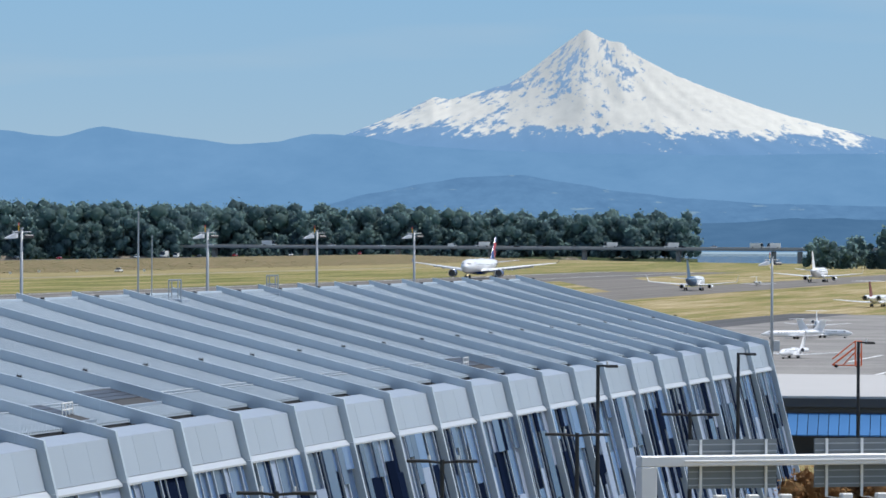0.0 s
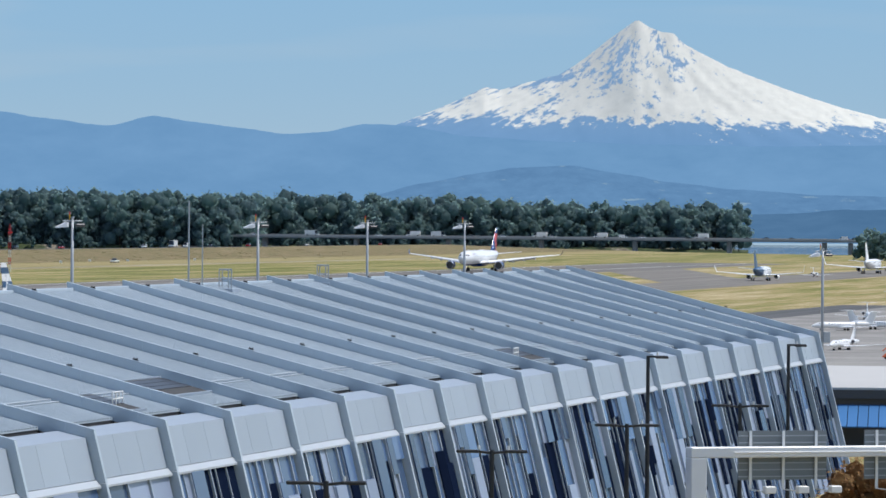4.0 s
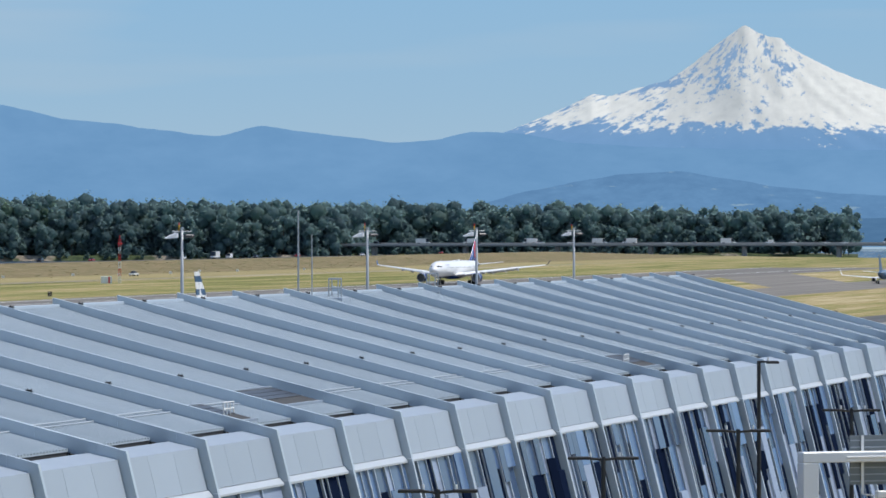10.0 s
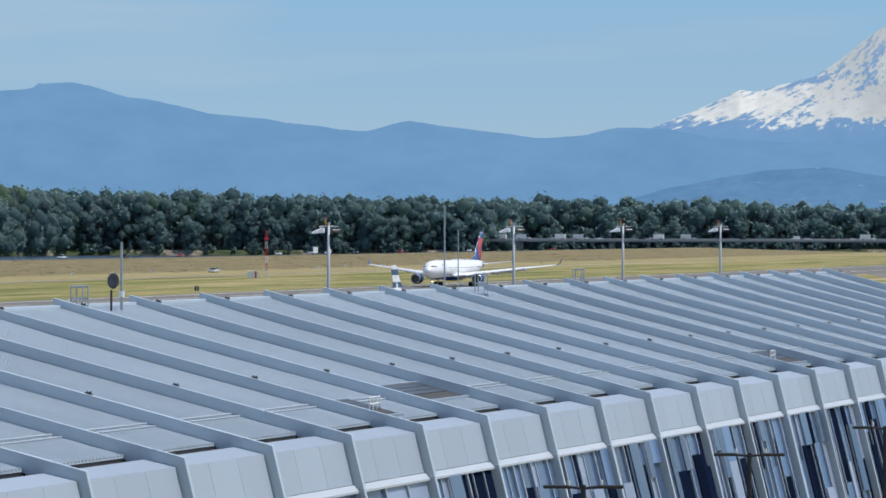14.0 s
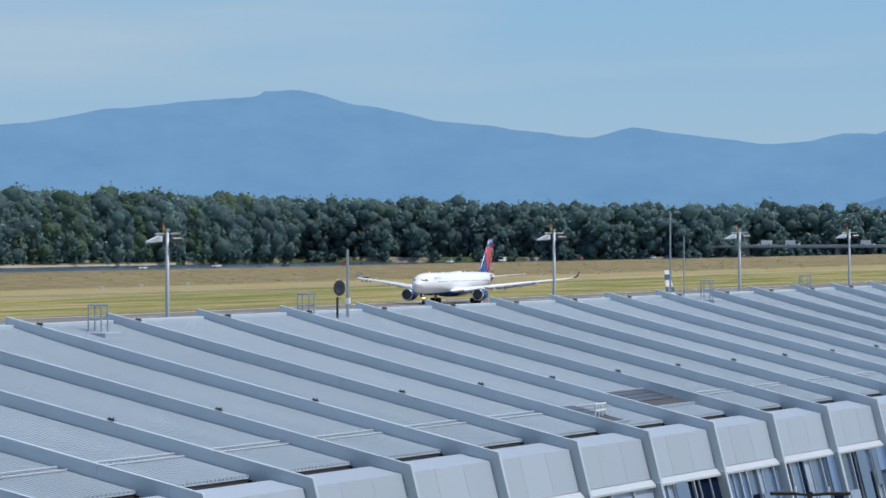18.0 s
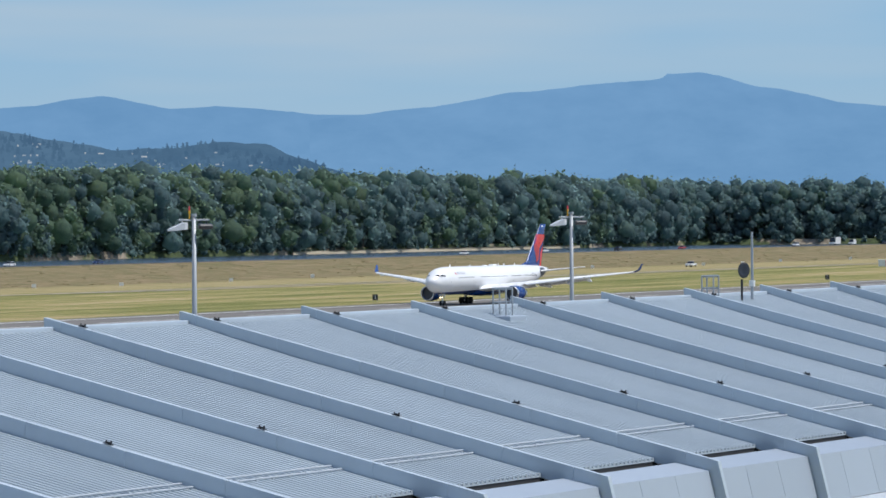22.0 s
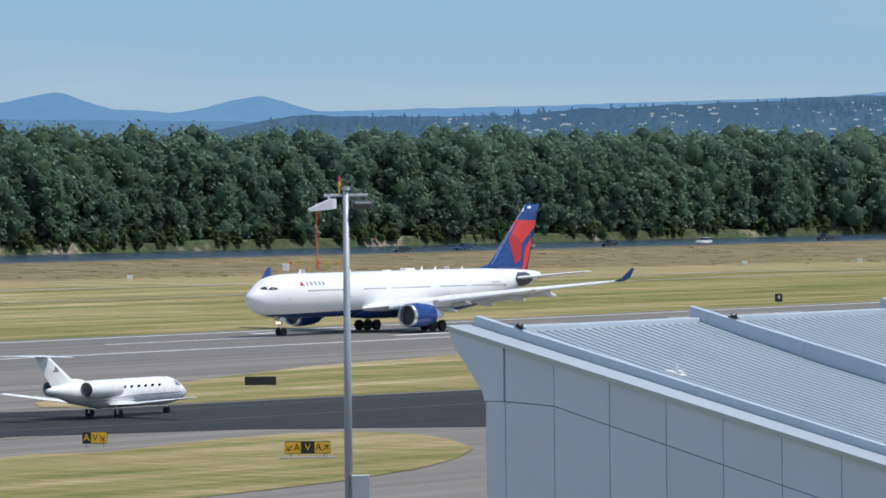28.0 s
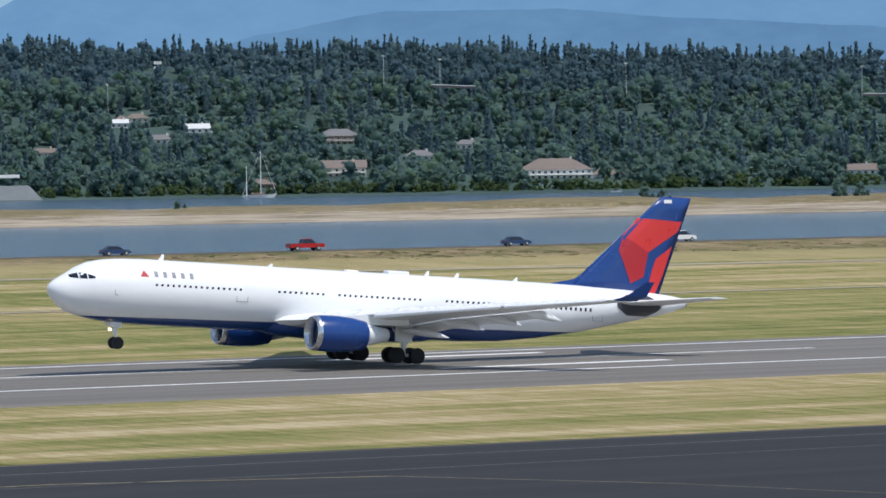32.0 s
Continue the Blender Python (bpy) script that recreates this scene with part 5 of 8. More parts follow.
def reshape_bizjet():
    """A short nose, and engines and tail close behind the wing."""
    def fx(x):
        return float(np.interp(x, [-11.8, -8.7, 0, 2.4, 6.6, 10.4], [-11.1, -8.6, 0, 0.5, 4.7, 7.9]))
    done = set()
    for ob in bizjet.children_recursive:
        if ob.matrix_basis.translation.length > 0.01:
            ob.matrix_basis.translation.x = fx(ob.matrix_basis.translation.x)
        elif ob.data and ob.data.name not in done:
            done.add(ob.data.name)
            for v in ob.data.vertices:
                v.co.x = fx(v.co.x) + 0.42 * max(0.0, v.co.z - 3.0)
                v.co.z = v.co.z - 0.2 * max(0.0, v.co.z - 3.0)


reshape_bizjet()
# ---- woods: crowns of many small leaf clumps ----


def leaf_material(name, dark, light, tint, grain=1.0):
    k = Mat(name, 0.8, 0.0, 0.12)
    g = k.node("ShaderNodeNewGeometry")
    n = k.noise(k.coords((0.03, 0.03, 0.05), "World"), 1.0, 4.0)
    leafy = k.noise(k.coords((0.75 * grain, 0.75 * grain, 0.65 * grain), "World"), 1.0, 4.0, 0.7)
    f = k.math("ADD", k.math("MULTIPLY", g.outputs["Random Per Island"], 0.34), k.math("ADD", k.math("MULTIPLY", n, 0.46), k.math("MULTIPLY", k.smooth(leafy, 0.3, 0.7), 0.22)))
    c = k.ramp(f, [(0.32, tuple(q * 0.72 for q in dark[:3]) + (1,)), (0.52, light), (0.78, tint)])
    k.bump(leafy, 0.7, 0.9 / grain)
    k.color(c)
    # thin leaves let light through; the colour is boosted to lift shaded gaps
    tr, mx = k.t.nodes.new("ShaderNodeBsdfTranslucent"), k.t.nodes.new("ShaderNodeMixShader")
    k.link(k.mix(1.0, c, (1.9, 1.9, 1.8, 1), "MULTIPLY"), tr.inputs[0])
    mx.inputs[0].default_value = 0.6
    out = k.t.nodes["Material Output"]
    k.link(k.b.outputs[0], mx.inputs[1])
    k.link(tr.outputs[0], mx.inputs[2])
    k.link(mx.outputs[0], out.inputs[0])
    return k.m


BARK = vary("tree_bark", (0.16, 0.13, 0.10, 1), 0.9, 0, 0.25, 2.0)
# greens lightened and blued from here to CONIFER: distance haze painted in
LEAF = leaf_material("cottonwood_leaves", (0.116, 0.182, 0.156, 1), (0.132, 0.198, 0.150, 1), (0.162, 0.225, 0.138, 1))
# bluer copy for far woods: distance haze painted into the leaf colour
HAZED_LEAF = leaf_material("haze_tinted_leaves", (0.138, 0.210, 0.232, 1), (0.146, 0.220, 0.226, 1), (0.160, 0.228, 0.206, 1), 0.8)
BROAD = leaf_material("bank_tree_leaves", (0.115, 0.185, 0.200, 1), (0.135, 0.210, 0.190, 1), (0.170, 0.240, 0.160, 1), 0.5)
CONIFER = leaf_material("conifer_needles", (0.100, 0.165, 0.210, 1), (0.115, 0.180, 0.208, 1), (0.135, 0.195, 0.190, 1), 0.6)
BUSH = leaf_material("shore_scrub_leaves", (0.065, 0.11, 0.06, 1), (0.095, 0.145, 0.068, 1), (0.16, 0.20, 0.085, 1))


def ball(rng, centres, radii, rows, cols, flatten=0.85):
    """Lumpy leaf masses round these centres: vertices and quads of all of them."""
    th = np.linspace(0.12, math.pi - 0.35, rows + 1)
    ph = np.arange(cols) * 2 * math.pi / cols
    unit = np.stack([np.outer(np.sin(th), np.cos(ph)), np.outer(np.sin(th), np.sin(ph)), np.outer(np.cos(th), np.ones(cols))], 2).reshape(-1, 3)
    n, m = len(centres), len(unit)
    r = radii[:, None] * (0.80 + 0.40 * rng.random((n, m)))
    v = centres[:, None, :] + unit[None] * r[:, :, None] * np.array([1, 1, flatten])
    i, j = np.meshgrid(np.arange(rows), np.arange(cols), indexing="ij")
    q = np.stack([i * cols + j, i * cols + (j + 1) % cols, (i + 1) * cols + (j + 1) % cols, (i + 1) * cols + j], 2).reshape(-1, 4)
    q = np.concatenate([q, np.array([[0, k, k + 1, k + 2] for k in range(1, cols - 2, 2)])]) if cols % 2 == 0 else q
    return v.reshape(-1, 3), (q[None] + (np.arange(n) * m)[:, None, None]).reshape(-1, 4)


def lobes(rng, n, shape):
    """Places of the lobes of a crown of unit height and radius, and their sizes as a share of the radius."""
    h = (np.arange(n) + rng.random(n)) / n
    if shape == "bush":
        rad = np.sqrt(np.clip(1 - h * h, 0, 1)) * 0.75 * rng.random(n) ** 0.5
        size = 0.32 + 0.22 * rng.random(n)
    else:
        rad = np.interp(h, [0, 0.15, 0.5, 0.8, 1], [0.7, 0.76, 0.74, 0.62, 0.34]) * (0.45 + 0.6 * rng.random(n))
        size = (0.24 + 0.22 * rng.random(n)) * (26 / n) ** 0.33
        h = 0.05 + 0.86 * h + 0.05 * rng.random(n)
    a = rng.random() * 6.28 + np.arange(n) * 2.4 + 0.5 * rng.random(n)
    return np.stack([rad * np.cos(a), rad * np.sin(a), h], 1), size


def wood(name, spots, shape, mat, label, category, per, size, seed, width=0.24, trunks=True, masses=10, fine=(4, 7), fuzz=(0.74, 0.58, 0.46)):
    """Many trees as one mesh. spots: x, y, ground z, height. A crown is a heap of lumpy leaf masses with loose sprays of leaves on them."""
    rng = np.random.default_rng(seed)
    V, Fq, S, nv = [], [], [], 0
    TV, TF, tn = [], [], 0
    for x, y, z, h in spots:
        r = h * width * (0.8 + 0.4 * rng.random())
        if shape == "cone":
            # drooping whorls of branches round a slim core
            tiers = np.linspace(0.08, 0.97, 6)
            q = np.arange(6) * 2 * np.pi / 6
            bv = np.concatenate([np.stack([x + r * 0.62 * (1 - g) ** 0.9 * (0.8 + 0.4 * rng.random(6)) * np.cos(q), y + r * 0.62 * (1 - g) ** 0.9 * (0.8 + 0.4 * rng.random(6)) * np.sin(q), z + h * g + 0 * q], 1) for g in tiers])
            bq = np.array([(j * 6 + i, j * 6 + (i + 1) % 6, j * 6 + 6 + (i + 1) % 6, j * 6 + 6 + i) for j in range(5) for i in range(6)])
            g = 0.06 + 0.93 * rng.random(per) ** 1.25
            a = rng.random(per) * 2 * np.pi
            far = r * (1 - g) ** 0.85 * (0.45 + 0.6 * rng.random(per))
            pos = np.stack([x + far * np.cos(a), y + far * np.sin(a), z + h * g], 1)
            d = np.stack([np.cos(a), np.sin(a), 0 * a], 1)
        else:
            c, s = lobes(rng, masses, shape)
            base = 0.0 if shape == "bush" else 0.04
            mid = np.stack([x + c[:, 0] * r, y + c[:, 1] * r, z + h * (base + (0.95 - base) * c[:, 2])], 1)
            rad = s * r
            bv, bq = ball(rng, mid, rad * fuzz[0], *fine)
            # sprays of leaves that stand out of the masses
            k = rng.integers(0, masses, per)
            d = rng.normal(size=(per, 3)) + np.array([0, 0, 0.3])
            d /= np.linalg.norm(d, axis=1)[:, None]
            pos = mid[k] + d * (rad[k] * (fuzz[1] + fuzz[2] * rng.random(per)))[:, None]
        V.append(bv)
        Fq.append(bq + nv)
        S.append(np.ones(len(bq), dtype=bool))
        nv += len(bv)
        nrm = 0.3 * d + np.array([0.12, -0.40, 0.55]) + 0.42 * rng.normal(size=(per, 3))
        nrm /= np.linalg.norm(nrm, axis=1)[:, None]
        t = np.cross(nrm, rng.normal(size=(per, 3)))
        t /= np.linalg.norm(t, axis=1)[:, None]
        b = np.cross(nrm, t)
        q = (size * (0.5 + 0.8 * rng.random(per)))[:, None]
        bend = nrm * q * 0.2
        V.append(np.stack([pos - t * q - bend, pos - b * q * 0.7, pos + t * q - bend, pos + b * q * 0.7 + bend * 0.5], 1).reshape(-1, 3))
        Fq.append(np.arange(per * 4).reshape(per, 4) + nv)
        S.append(np.zeros(per, dtype=bool))
        nv += per * 4
        if trunks:
            w = 0.012 * h + 0.1
            TV += [(x + w * math.cos(q), y + w * math.sin(q), z - 1) for q in (0.5, 2.6, 4.7)] + [(x + 0.3 * w * math.cos(q), y + 0.3 * w * math.sin(q), z + 0.85 * h) for q in (0.5, 2.6, 4.7)]
            TF += [(tn, tn + 1, tn + 4, tn + 3), (tn + 1, tn + 2, tn + 5, tn + 4), (tn + 2, tn, tn + 3, tn + 5)]
            tn += 6
    V, Fq, S = np.concatenate(V), np.concatenate(Fq), np.concatenate(S)
    tv = np.array(TV, dtype=float).reshape(-1, 3)
    tf = np.array(TF, dtype=int).reshape(-1, 4) + len(V)
    me = quads(name, np.concatenate([V, tv]), np.concatenate([Fq, tf]))
    me.materials.append(mat)
    me.materials.append(BARK)
    me.polygons.foreach_set("material_index", np.r_[np.zeros(len(Fq), dtype=int), np.ones(len(tf), dtype=int)])
    me.polygons.foreach_set("use_smooth", np.r_[S, np.zeros(len(tf), dtype=bool)])
    me.update(calc_edges=True)
    return tagged(new(name, me), label, category, kind="stuff")


def quads(name, verts, faces):
    """A mesh of four-sided faces."""
    me = bpy.data.meshes.new(name)
    me.vertices.add(len(verts))
    me.vertices.foreach_set("co", verts.ravel())
    me.loops.add(faces.size)
    me.loops.foreach_set("vertex_index", faces.ravel())
    me.polygons.add(len(faces))
    me.polygons.foreach_set("loop_start", np.arange(0, faces.size, 4))
    return me


def tufts(name, spots, mat, label, blades, seed):
    """Tufts of grass and weeds: x, y, z, height, half width. Each is a few leaning blades."""
    rng = np.random.default_rng(seed)
    p = np.array(spots)
    n = len(p)
    a = rng.random((n, blades)) * 2 * np.pi
    w = p[:, 4, None] * (0.5 + 0.8 * rng.random((n, blades)))
    h = p[:, 3, None] * (0.5 + 0.8 * rng.random((n, blades)))
    c = p[:, None, :3] + np.stack([(rng.random((n, blades)) - 0.5) * 2 * w, (rng.random((n, blades)) - 0.5) * 2 * w, 0 * w - 0.03], 2)
    t = np.stack([np.cos(a), np.sin(a), 0 * a], 2)
    lean = np.stack([-np.sin(a), np.cos(a), 0 * a], 2) * (h * (rng.random((n, blades)) - 0.5))[:, :, None]
    up = np.array([0, 0, 1.0]) * h[:, :, None]
    ww = w[:, :, None]
    v = np.stack([c - t * ww, c + t * ww, c + t * ww * 0.55 + lean + up, c - t * ww * 0.4 + lean + up * 0.8], 2)
    me = quads(name, v.reshape(-1, 3), np.arange(n * blades * 4).reshape(-1, 4))
    me.materials.append(mat)
    me.update(calc_edges=True)
    return tagged(new(name, me), label, "grass", kind="stuff")


def crown_el(az):
    """Height angle of the island wood's crowns."""
    return float(np.interp(az, [40.3, 40.8, 41.5, 42.7, 46, 50, 54, 58, 62, 66, 70, 72, 74, 77.7, 79, 81], [0.3, 0.5, 0.6, 0.72, 0.82, 0.87, 0.82, 0.73, 0.69, 0.57, 0.46, 0.42, 0.37, 0.34, 0.28, 0.26]))


def island_spots(az0, az1, step_m, rows, seed, low=0.80):
    rng = np.random.default_rng(seed)
    out = []
    az = az0
    while az < az1:
        r0 = island_r(az)
        for k in range(rows):
            a = az + (rng.random() - 0.5) * math.degrees(step_m / r0)
            r = r0 + (10 + 12 * rng.random() if k == 0 else 24 + 16 * (k - 1) + 12 * rng.random())
            top = EYE[2] + r * math.tan(radians(crown_el(a)))
            h = (top - 1.5) * (low + (1.02 - low) * rng.random() + 0.10 * noise.noise(Vector((a * 2.2, k, 0)))) * ((0.30 + 0.55 * rng.random()) if k == 0 else 0.93 if k == 1 else 1.0)
            p = polar(a, r)
            out.append((p.x, p.y, 1.2, h))
        # the line runs obliquely to the view: step along the shore
        az += math.degrees(step_m / r0) * (math.cos(radians(az)) if az < 70.0 else 1.0)
    return out


wood("island_wood", island_spots(40.7, 58, 7.5, 4, 3), "round", LEAF, "dense dark green cottonwood wood on the island", "wood", 1250, 0.88, 11, 0.34, masses=26, fine=(2, 5))
far_trees, far_hazed = [], []
# farther round, more trees take the leaf colour with haze painted in
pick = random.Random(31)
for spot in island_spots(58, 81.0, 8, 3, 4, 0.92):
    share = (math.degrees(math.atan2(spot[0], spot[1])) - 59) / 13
    (far_hazed if pick.random() < share else far_trees).append(spot)
wood("island_wood", far_trees, "round", LEAF, "dense green cottonwood wood farther along the island", "wood", 400, 1.15, 12, 0.38, masses=16, fine=(3, 5), fuzz=(0.79, 0.62, 0.42))
wood("island_wood", far_hazed, "round", HAZED_LEAF, "dense wood far along the island in haze-tinted blue-green", "wood", 400, 1.15, 20, 0.38, masses=16, fine=(3, 5), fuzz=(0.79, 0.62, 0.42))


def scrub_spots(az0, az1, n, dr, h, seed):
    rng = np.random.default_rng(seed)
    out = []
    for _ in range(n):
        az = az0 + (az1 - az0) * rng.random()
        if noise.noise(Vector((az * 3.3, 5, 0))) < -0.18:
            continue
        p = polar(az, island_r(az) + dr * (0.12 + 0.7 * rng.random()))
        out.append((p.x, p.y, 0.6, h * (0.4 + rng.random())))
    return out


wood("shore_scrub", scrub_spots(62, 79, 700, 16, 5.0, 7), "bush", HAZED_LEAF, "far scrub along the island shore in haze-tinted grey-green", "scrub", 40, 0.9, 19, 0.6, False, 5, (3, 6))
wood("shore_scrub", scrub_spots(40.8, 62, 620, 18, 4.6, 6), "bush", BUSH, "light green scrub along the island shore", "scrub", 150, 0.6, 13, 0.5, False, 7, (2, 5))


def tuft_material(name, stops):
    k = Mat(name, 0.95, 0.0, 0.1)
    g = k.node("ShaderNodeNewGeometry")
    n = k.noise(k.coords((0.07, 0.035, 1), "World"), 1.0, 6.0, 0.75)
    c = k.ramp(k.math("ADD", k.math("MULTIPLY", g.outputs["Random Per Island"], 0.4), k.math("MULTIPLY", n, 0.6)), stops)
    k.color(c)
    tr, mx = k.t.nodes.new("ShaderNodeBsdfTranslucent"), k.t.nodes.new("ShaderNodeMixShader")
    k.link(c, tr.inputs[0])
    k.link(k.b.outputs[0], mx.inputs[1])
    k.link(tr.outputs[0], mx.inputs[2])
    k.link(mx.outputs[0], k.t.nodes["Material Output"].inputs[0])
    return k.m


def grass_tufts():
    rng = random.Random(12)
    weeds = tuft_material("levee_weeds", [(0.25, (0.15, 0.175, 0.07, 1)), (0.40, (0.24, 0.22, 0.105, 1)), (0.55, (0.33, 0.26, 0.15, 1)), (0.75, (0.43, 0.35, 0.21, 1))])
    out = []
    for _ in range(12000):
        x = 140 + 2400 * rng.random() ** 1.35
        y = foot_line(x) - 9 + (676 - foot_line(x)) * rng.random()
        if 670 < y or noise.noise(Vector((x * 0.03, y * 0.05, 0))) < 0.3 * rng.random() - 0.22:
            continue
        q = 0.4 + rng.random() ** 4 * 1.3
        out.append((x, y, field_z(y), 0.11 * q, 0.6 * q))
    tufts("levee_weeds", out, weeds, "tan and green weeds on the levee slope", 4, 61)


def shore_r(az, el):
    """Distance at which the far hillside shows at this height angle."""
    for r in range(2806, 3440, 4):
        if math.degrees(math.atan2(hill_z(az, r) - EYE[2], r)) > el:
            return float(r)
    return 3440.0


# houses on the far bank: compass angle, distance, width, storeys, roof, wall, hipped, label
HOUSES = [(az, shore_r(az, el), w, fl, ro, wa, hip, label) for az, el, w, fl, ro, wa, hip, label in (
    (29.45, -0.24, 44, 2, "tile", "white", True, "large cream villa with brown tiled roof and balcony"),
    (34.02, -0.17, 28, 1, "tile", "timber", True, "low house with a wide brown hipped roof"),
    (35.6, -0.16, 19, 2, "tile", "cream", True, "cream house with a brown roof among trees"),
    (26.92, 0.2, 26, 2, "slate", "timber", True, "dark timber house with a grey hipped roof"),
    (26.97, -0.18, 27, 2, "tile", "cream", False, "cream house with balconies below the timber house"),
    (28.42, 0.13, 14, 1, "slate", "white", True, "white house with a grey roof on the slope"),
    (24.36, 0.44, 11, 1, "pale", "white", False, "small house with a pale metal roof"),
    (24.57, 0.5, 14, 1, "tile", "cream", True, "small cream house with a brown roof"),
    (25.26, 0.36, 16, 1, "pale", "white", False, "white house with a pale metal roof"),
    (27.87, 0.0, 18, 1, "slate", "white", True, "small pale house on the slope"),
    (26.0, -0.3, 14, 1, "tile", "timber", True, "red-brown boat house by the shore"),
    (33.0, -0.24, 20, 1, "tile", "white", False, "low white house among trees"),
    (37.15, -0.17, 9, 1, "slate", "white", True, "small white house near the water"),
    (24.85, 0.24, 15, 1, "slate", "white", False, "small white house among trees"),
    (23.5, 0.1, 12, 1, "tile", "cream", False, "small house with brown roof on the slope"))]


def shore_spots(n, seed, r0, r1, h, tall, az0=22.0, az1=47.5):
    rng = np.random.default_rng(seed)
    out = []
    for _ in range(n):
        az, r = az0 + (az1 - az0) * rng.random(), r0 + (r1 - r0) * rng.random()
        z = hill_z(az, r) - 0.5
        hh = h * (0.6 + tall * rng.random() ** 1.5 + 0.25 * noise.noise(Vector((az * 2.5, r * 0.02, 0))))
        for ha, hr, hw, *_rest in HOUSES:
            half = math.degrees(0.55 * hw / 2900)
            if abs(az - ha) < half + 0.04 and -12 < r - hr < 24:
                hh = 0
            elif abs(az - ha) < half * 0.8 and r < hr and rng.random() < 0.93:
                # trees are cut low here to fit the camera's view of the house
                hh = min(hh, EYE[2] + (hill_z(ha, hr) - 0.2 - EYE[2]) * r / hr - z)
        if 3096 < r < 3130:
            hh = min(hh, 6)
        if hh < 1.2:
            continue
        p = polar(az, r, 0)
        out.append((p.x, p.y, z, hh))
    return out


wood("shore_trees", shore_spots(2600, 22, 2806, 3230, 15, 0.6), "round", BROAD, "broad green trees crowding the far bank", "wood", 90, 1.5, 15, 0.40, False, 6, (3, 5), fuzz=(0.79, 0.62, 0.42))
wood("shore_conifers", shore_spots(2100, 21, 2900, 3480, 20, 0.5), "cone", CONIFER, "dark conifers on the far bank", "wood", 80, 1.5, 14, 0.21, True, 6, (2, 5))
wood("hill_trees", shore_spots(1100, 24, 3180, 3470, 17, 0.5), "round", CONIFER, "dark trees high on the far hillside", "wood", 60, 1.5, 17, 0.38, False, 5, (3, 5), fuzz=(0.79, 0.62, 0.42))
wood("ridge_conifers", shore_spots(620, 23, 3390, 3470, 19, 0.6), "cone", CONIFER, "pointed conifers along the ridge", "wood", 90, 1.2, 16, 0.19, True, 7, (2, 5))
wood("bank_scrub", shore_spots(700, 25, 2803, 2822, 5, 0.8), "bush", BUSH, "bright green scrub along the far water's edge", "scrub", 36, 1.0, 18, 0.6, False, 4, (3, 6))

grass_tufts()

# ---- airfield signs ----


def text_mesh(body, size, mat):
    cu = bpy.data.curves.new("lettering", "FONT")
    cu.body, cu.size, cu.align_x, cu.align_y, cu.extrude = body, size, "CENTER", "CENTER", 0.004
    ob = new("lettering", cu)
    bpy.context.view_layer.update()
    me = bpy.data.meshes.new_from_object(ob.evaluated_get(bpy.context.evaluated_depsgraph_get()))
    bpy.data.objects.remove(ob)
    me.materials.clear()
    me.materials.append(mat)
    return me


def face_camera(x, y, z=0.0):
    """A pose at this place whose -y side looks back to the viewing deck."""
    return pose(x, y, z, rz=-math.degrees(math.atan2(x, y)))


def airfield_sign(x, y, w, h, panels, label, turn=0.0, pad=False, z=0.06):
    """A low lit sign on two legs. panels: share of the width, face, letters, their colour."""
    s = thing("airfield_sign", label, "airfield sign", "airfield signs", at=face_camera(x, y, z) @ pose(0, 0, 0, rz=turn))
    b = bmesh.new()
    box(b, (-w / 2, -0.1, 0.28), (w / 2, 0.12, 0.28 + h), 0.02)
    part("case", b, BLACK, s)
    for k in (-1, 1):
        b = bmesh.new()
        tube(b, (k * w * 0.36, 0, 0), (k * w * 0.36, 0, 0.3), 0.05, seg=8)
        part("leg", b, STEEL, s)
    if pad:
        b = bmesh.new()
        box(b, (-w * 0.62, -0.9, 0.0), (w * 0.62, 0.5, 0.07), 0.02)
        part("pad", b, APRON, s, "pale concrete pad")
    x0 = -w / 2
    for share, face, body, ink in panels:
        pw = w * share
        b = bmesh.new()
        box(b, (x0 + 0.03, -0.125, 0.33), (x0 + pw - 0.03, -0.1, 0.28 + h - 0.05))
        p = part("panel", b, face, s)
        if body == "bars":
            b = bmesh.new()
            for i in range(4):
                box(b, (x0 + pw * (0.2 + 0.16 * i), -0.14, 0.28 + h * 0.3), (x0 + pw * (0.29 + 0.16 * i), -0.126, 0.28 + h * 0.7))
            part("letters", b, ink, p)
        elif body:
            size = h * 0.82 * min(1.0, 1.5 * pw / (h * max(1, len(body))))
            t = new("letters", text_mesh(body, size, ink))
            t.parent = p
            t.matrix_basis = pose(x0 + pw / 2, -0.135, 0.28 + h / 2, rx=90)
        x0 += pw
    return s


AVA = [(0.36, YELLOW, "\u2199A", BLACK), (0.28, BLACK, "V", YELLOW), (0.36, YELLOW, "A\u2197", BLACK)]
airfield_sign(262, 204.6, 3.1, 0.85, AVA, "yellow and black taxiway direction sign on a concrete pad", pad=True)
airfield_sign(266, 227, 1.75, 0.85, [(0.34, BLACK, "A", YELLOW), (0.66, YELLOW, "V\u2198", BLACK)], "small black and yellow taxiway sign")
airfield_sign(204, 195, 2.4, 0.82, [(0.36, YELLOW, "\u2196V", BLACK), (0.22, BLACK, "K", YELLOW), (0.42, YELLOW, "A4\u2191", BLACK)], "yellow and black taxiway direction sign beside the grass", pad=True)
airfield_sign(231.5, 286.5, 5.1, 0.85, [(0.17, BLACK, "A5", YELLOW), (0.50, SIGN_RED, "10L-28R", WHITE), (0.33, SIGN_RED, "ILS", WHITE)], "red and white runway holding sign with black end panel")
airfield_sign(205, 282.5, 2.2, 0.82, [(0.62, YELLOW, "\u2191 A5", BLACK), (0.38, BLACK, "A", YELLOW)], "yellow and black taxiway sign on the grass")
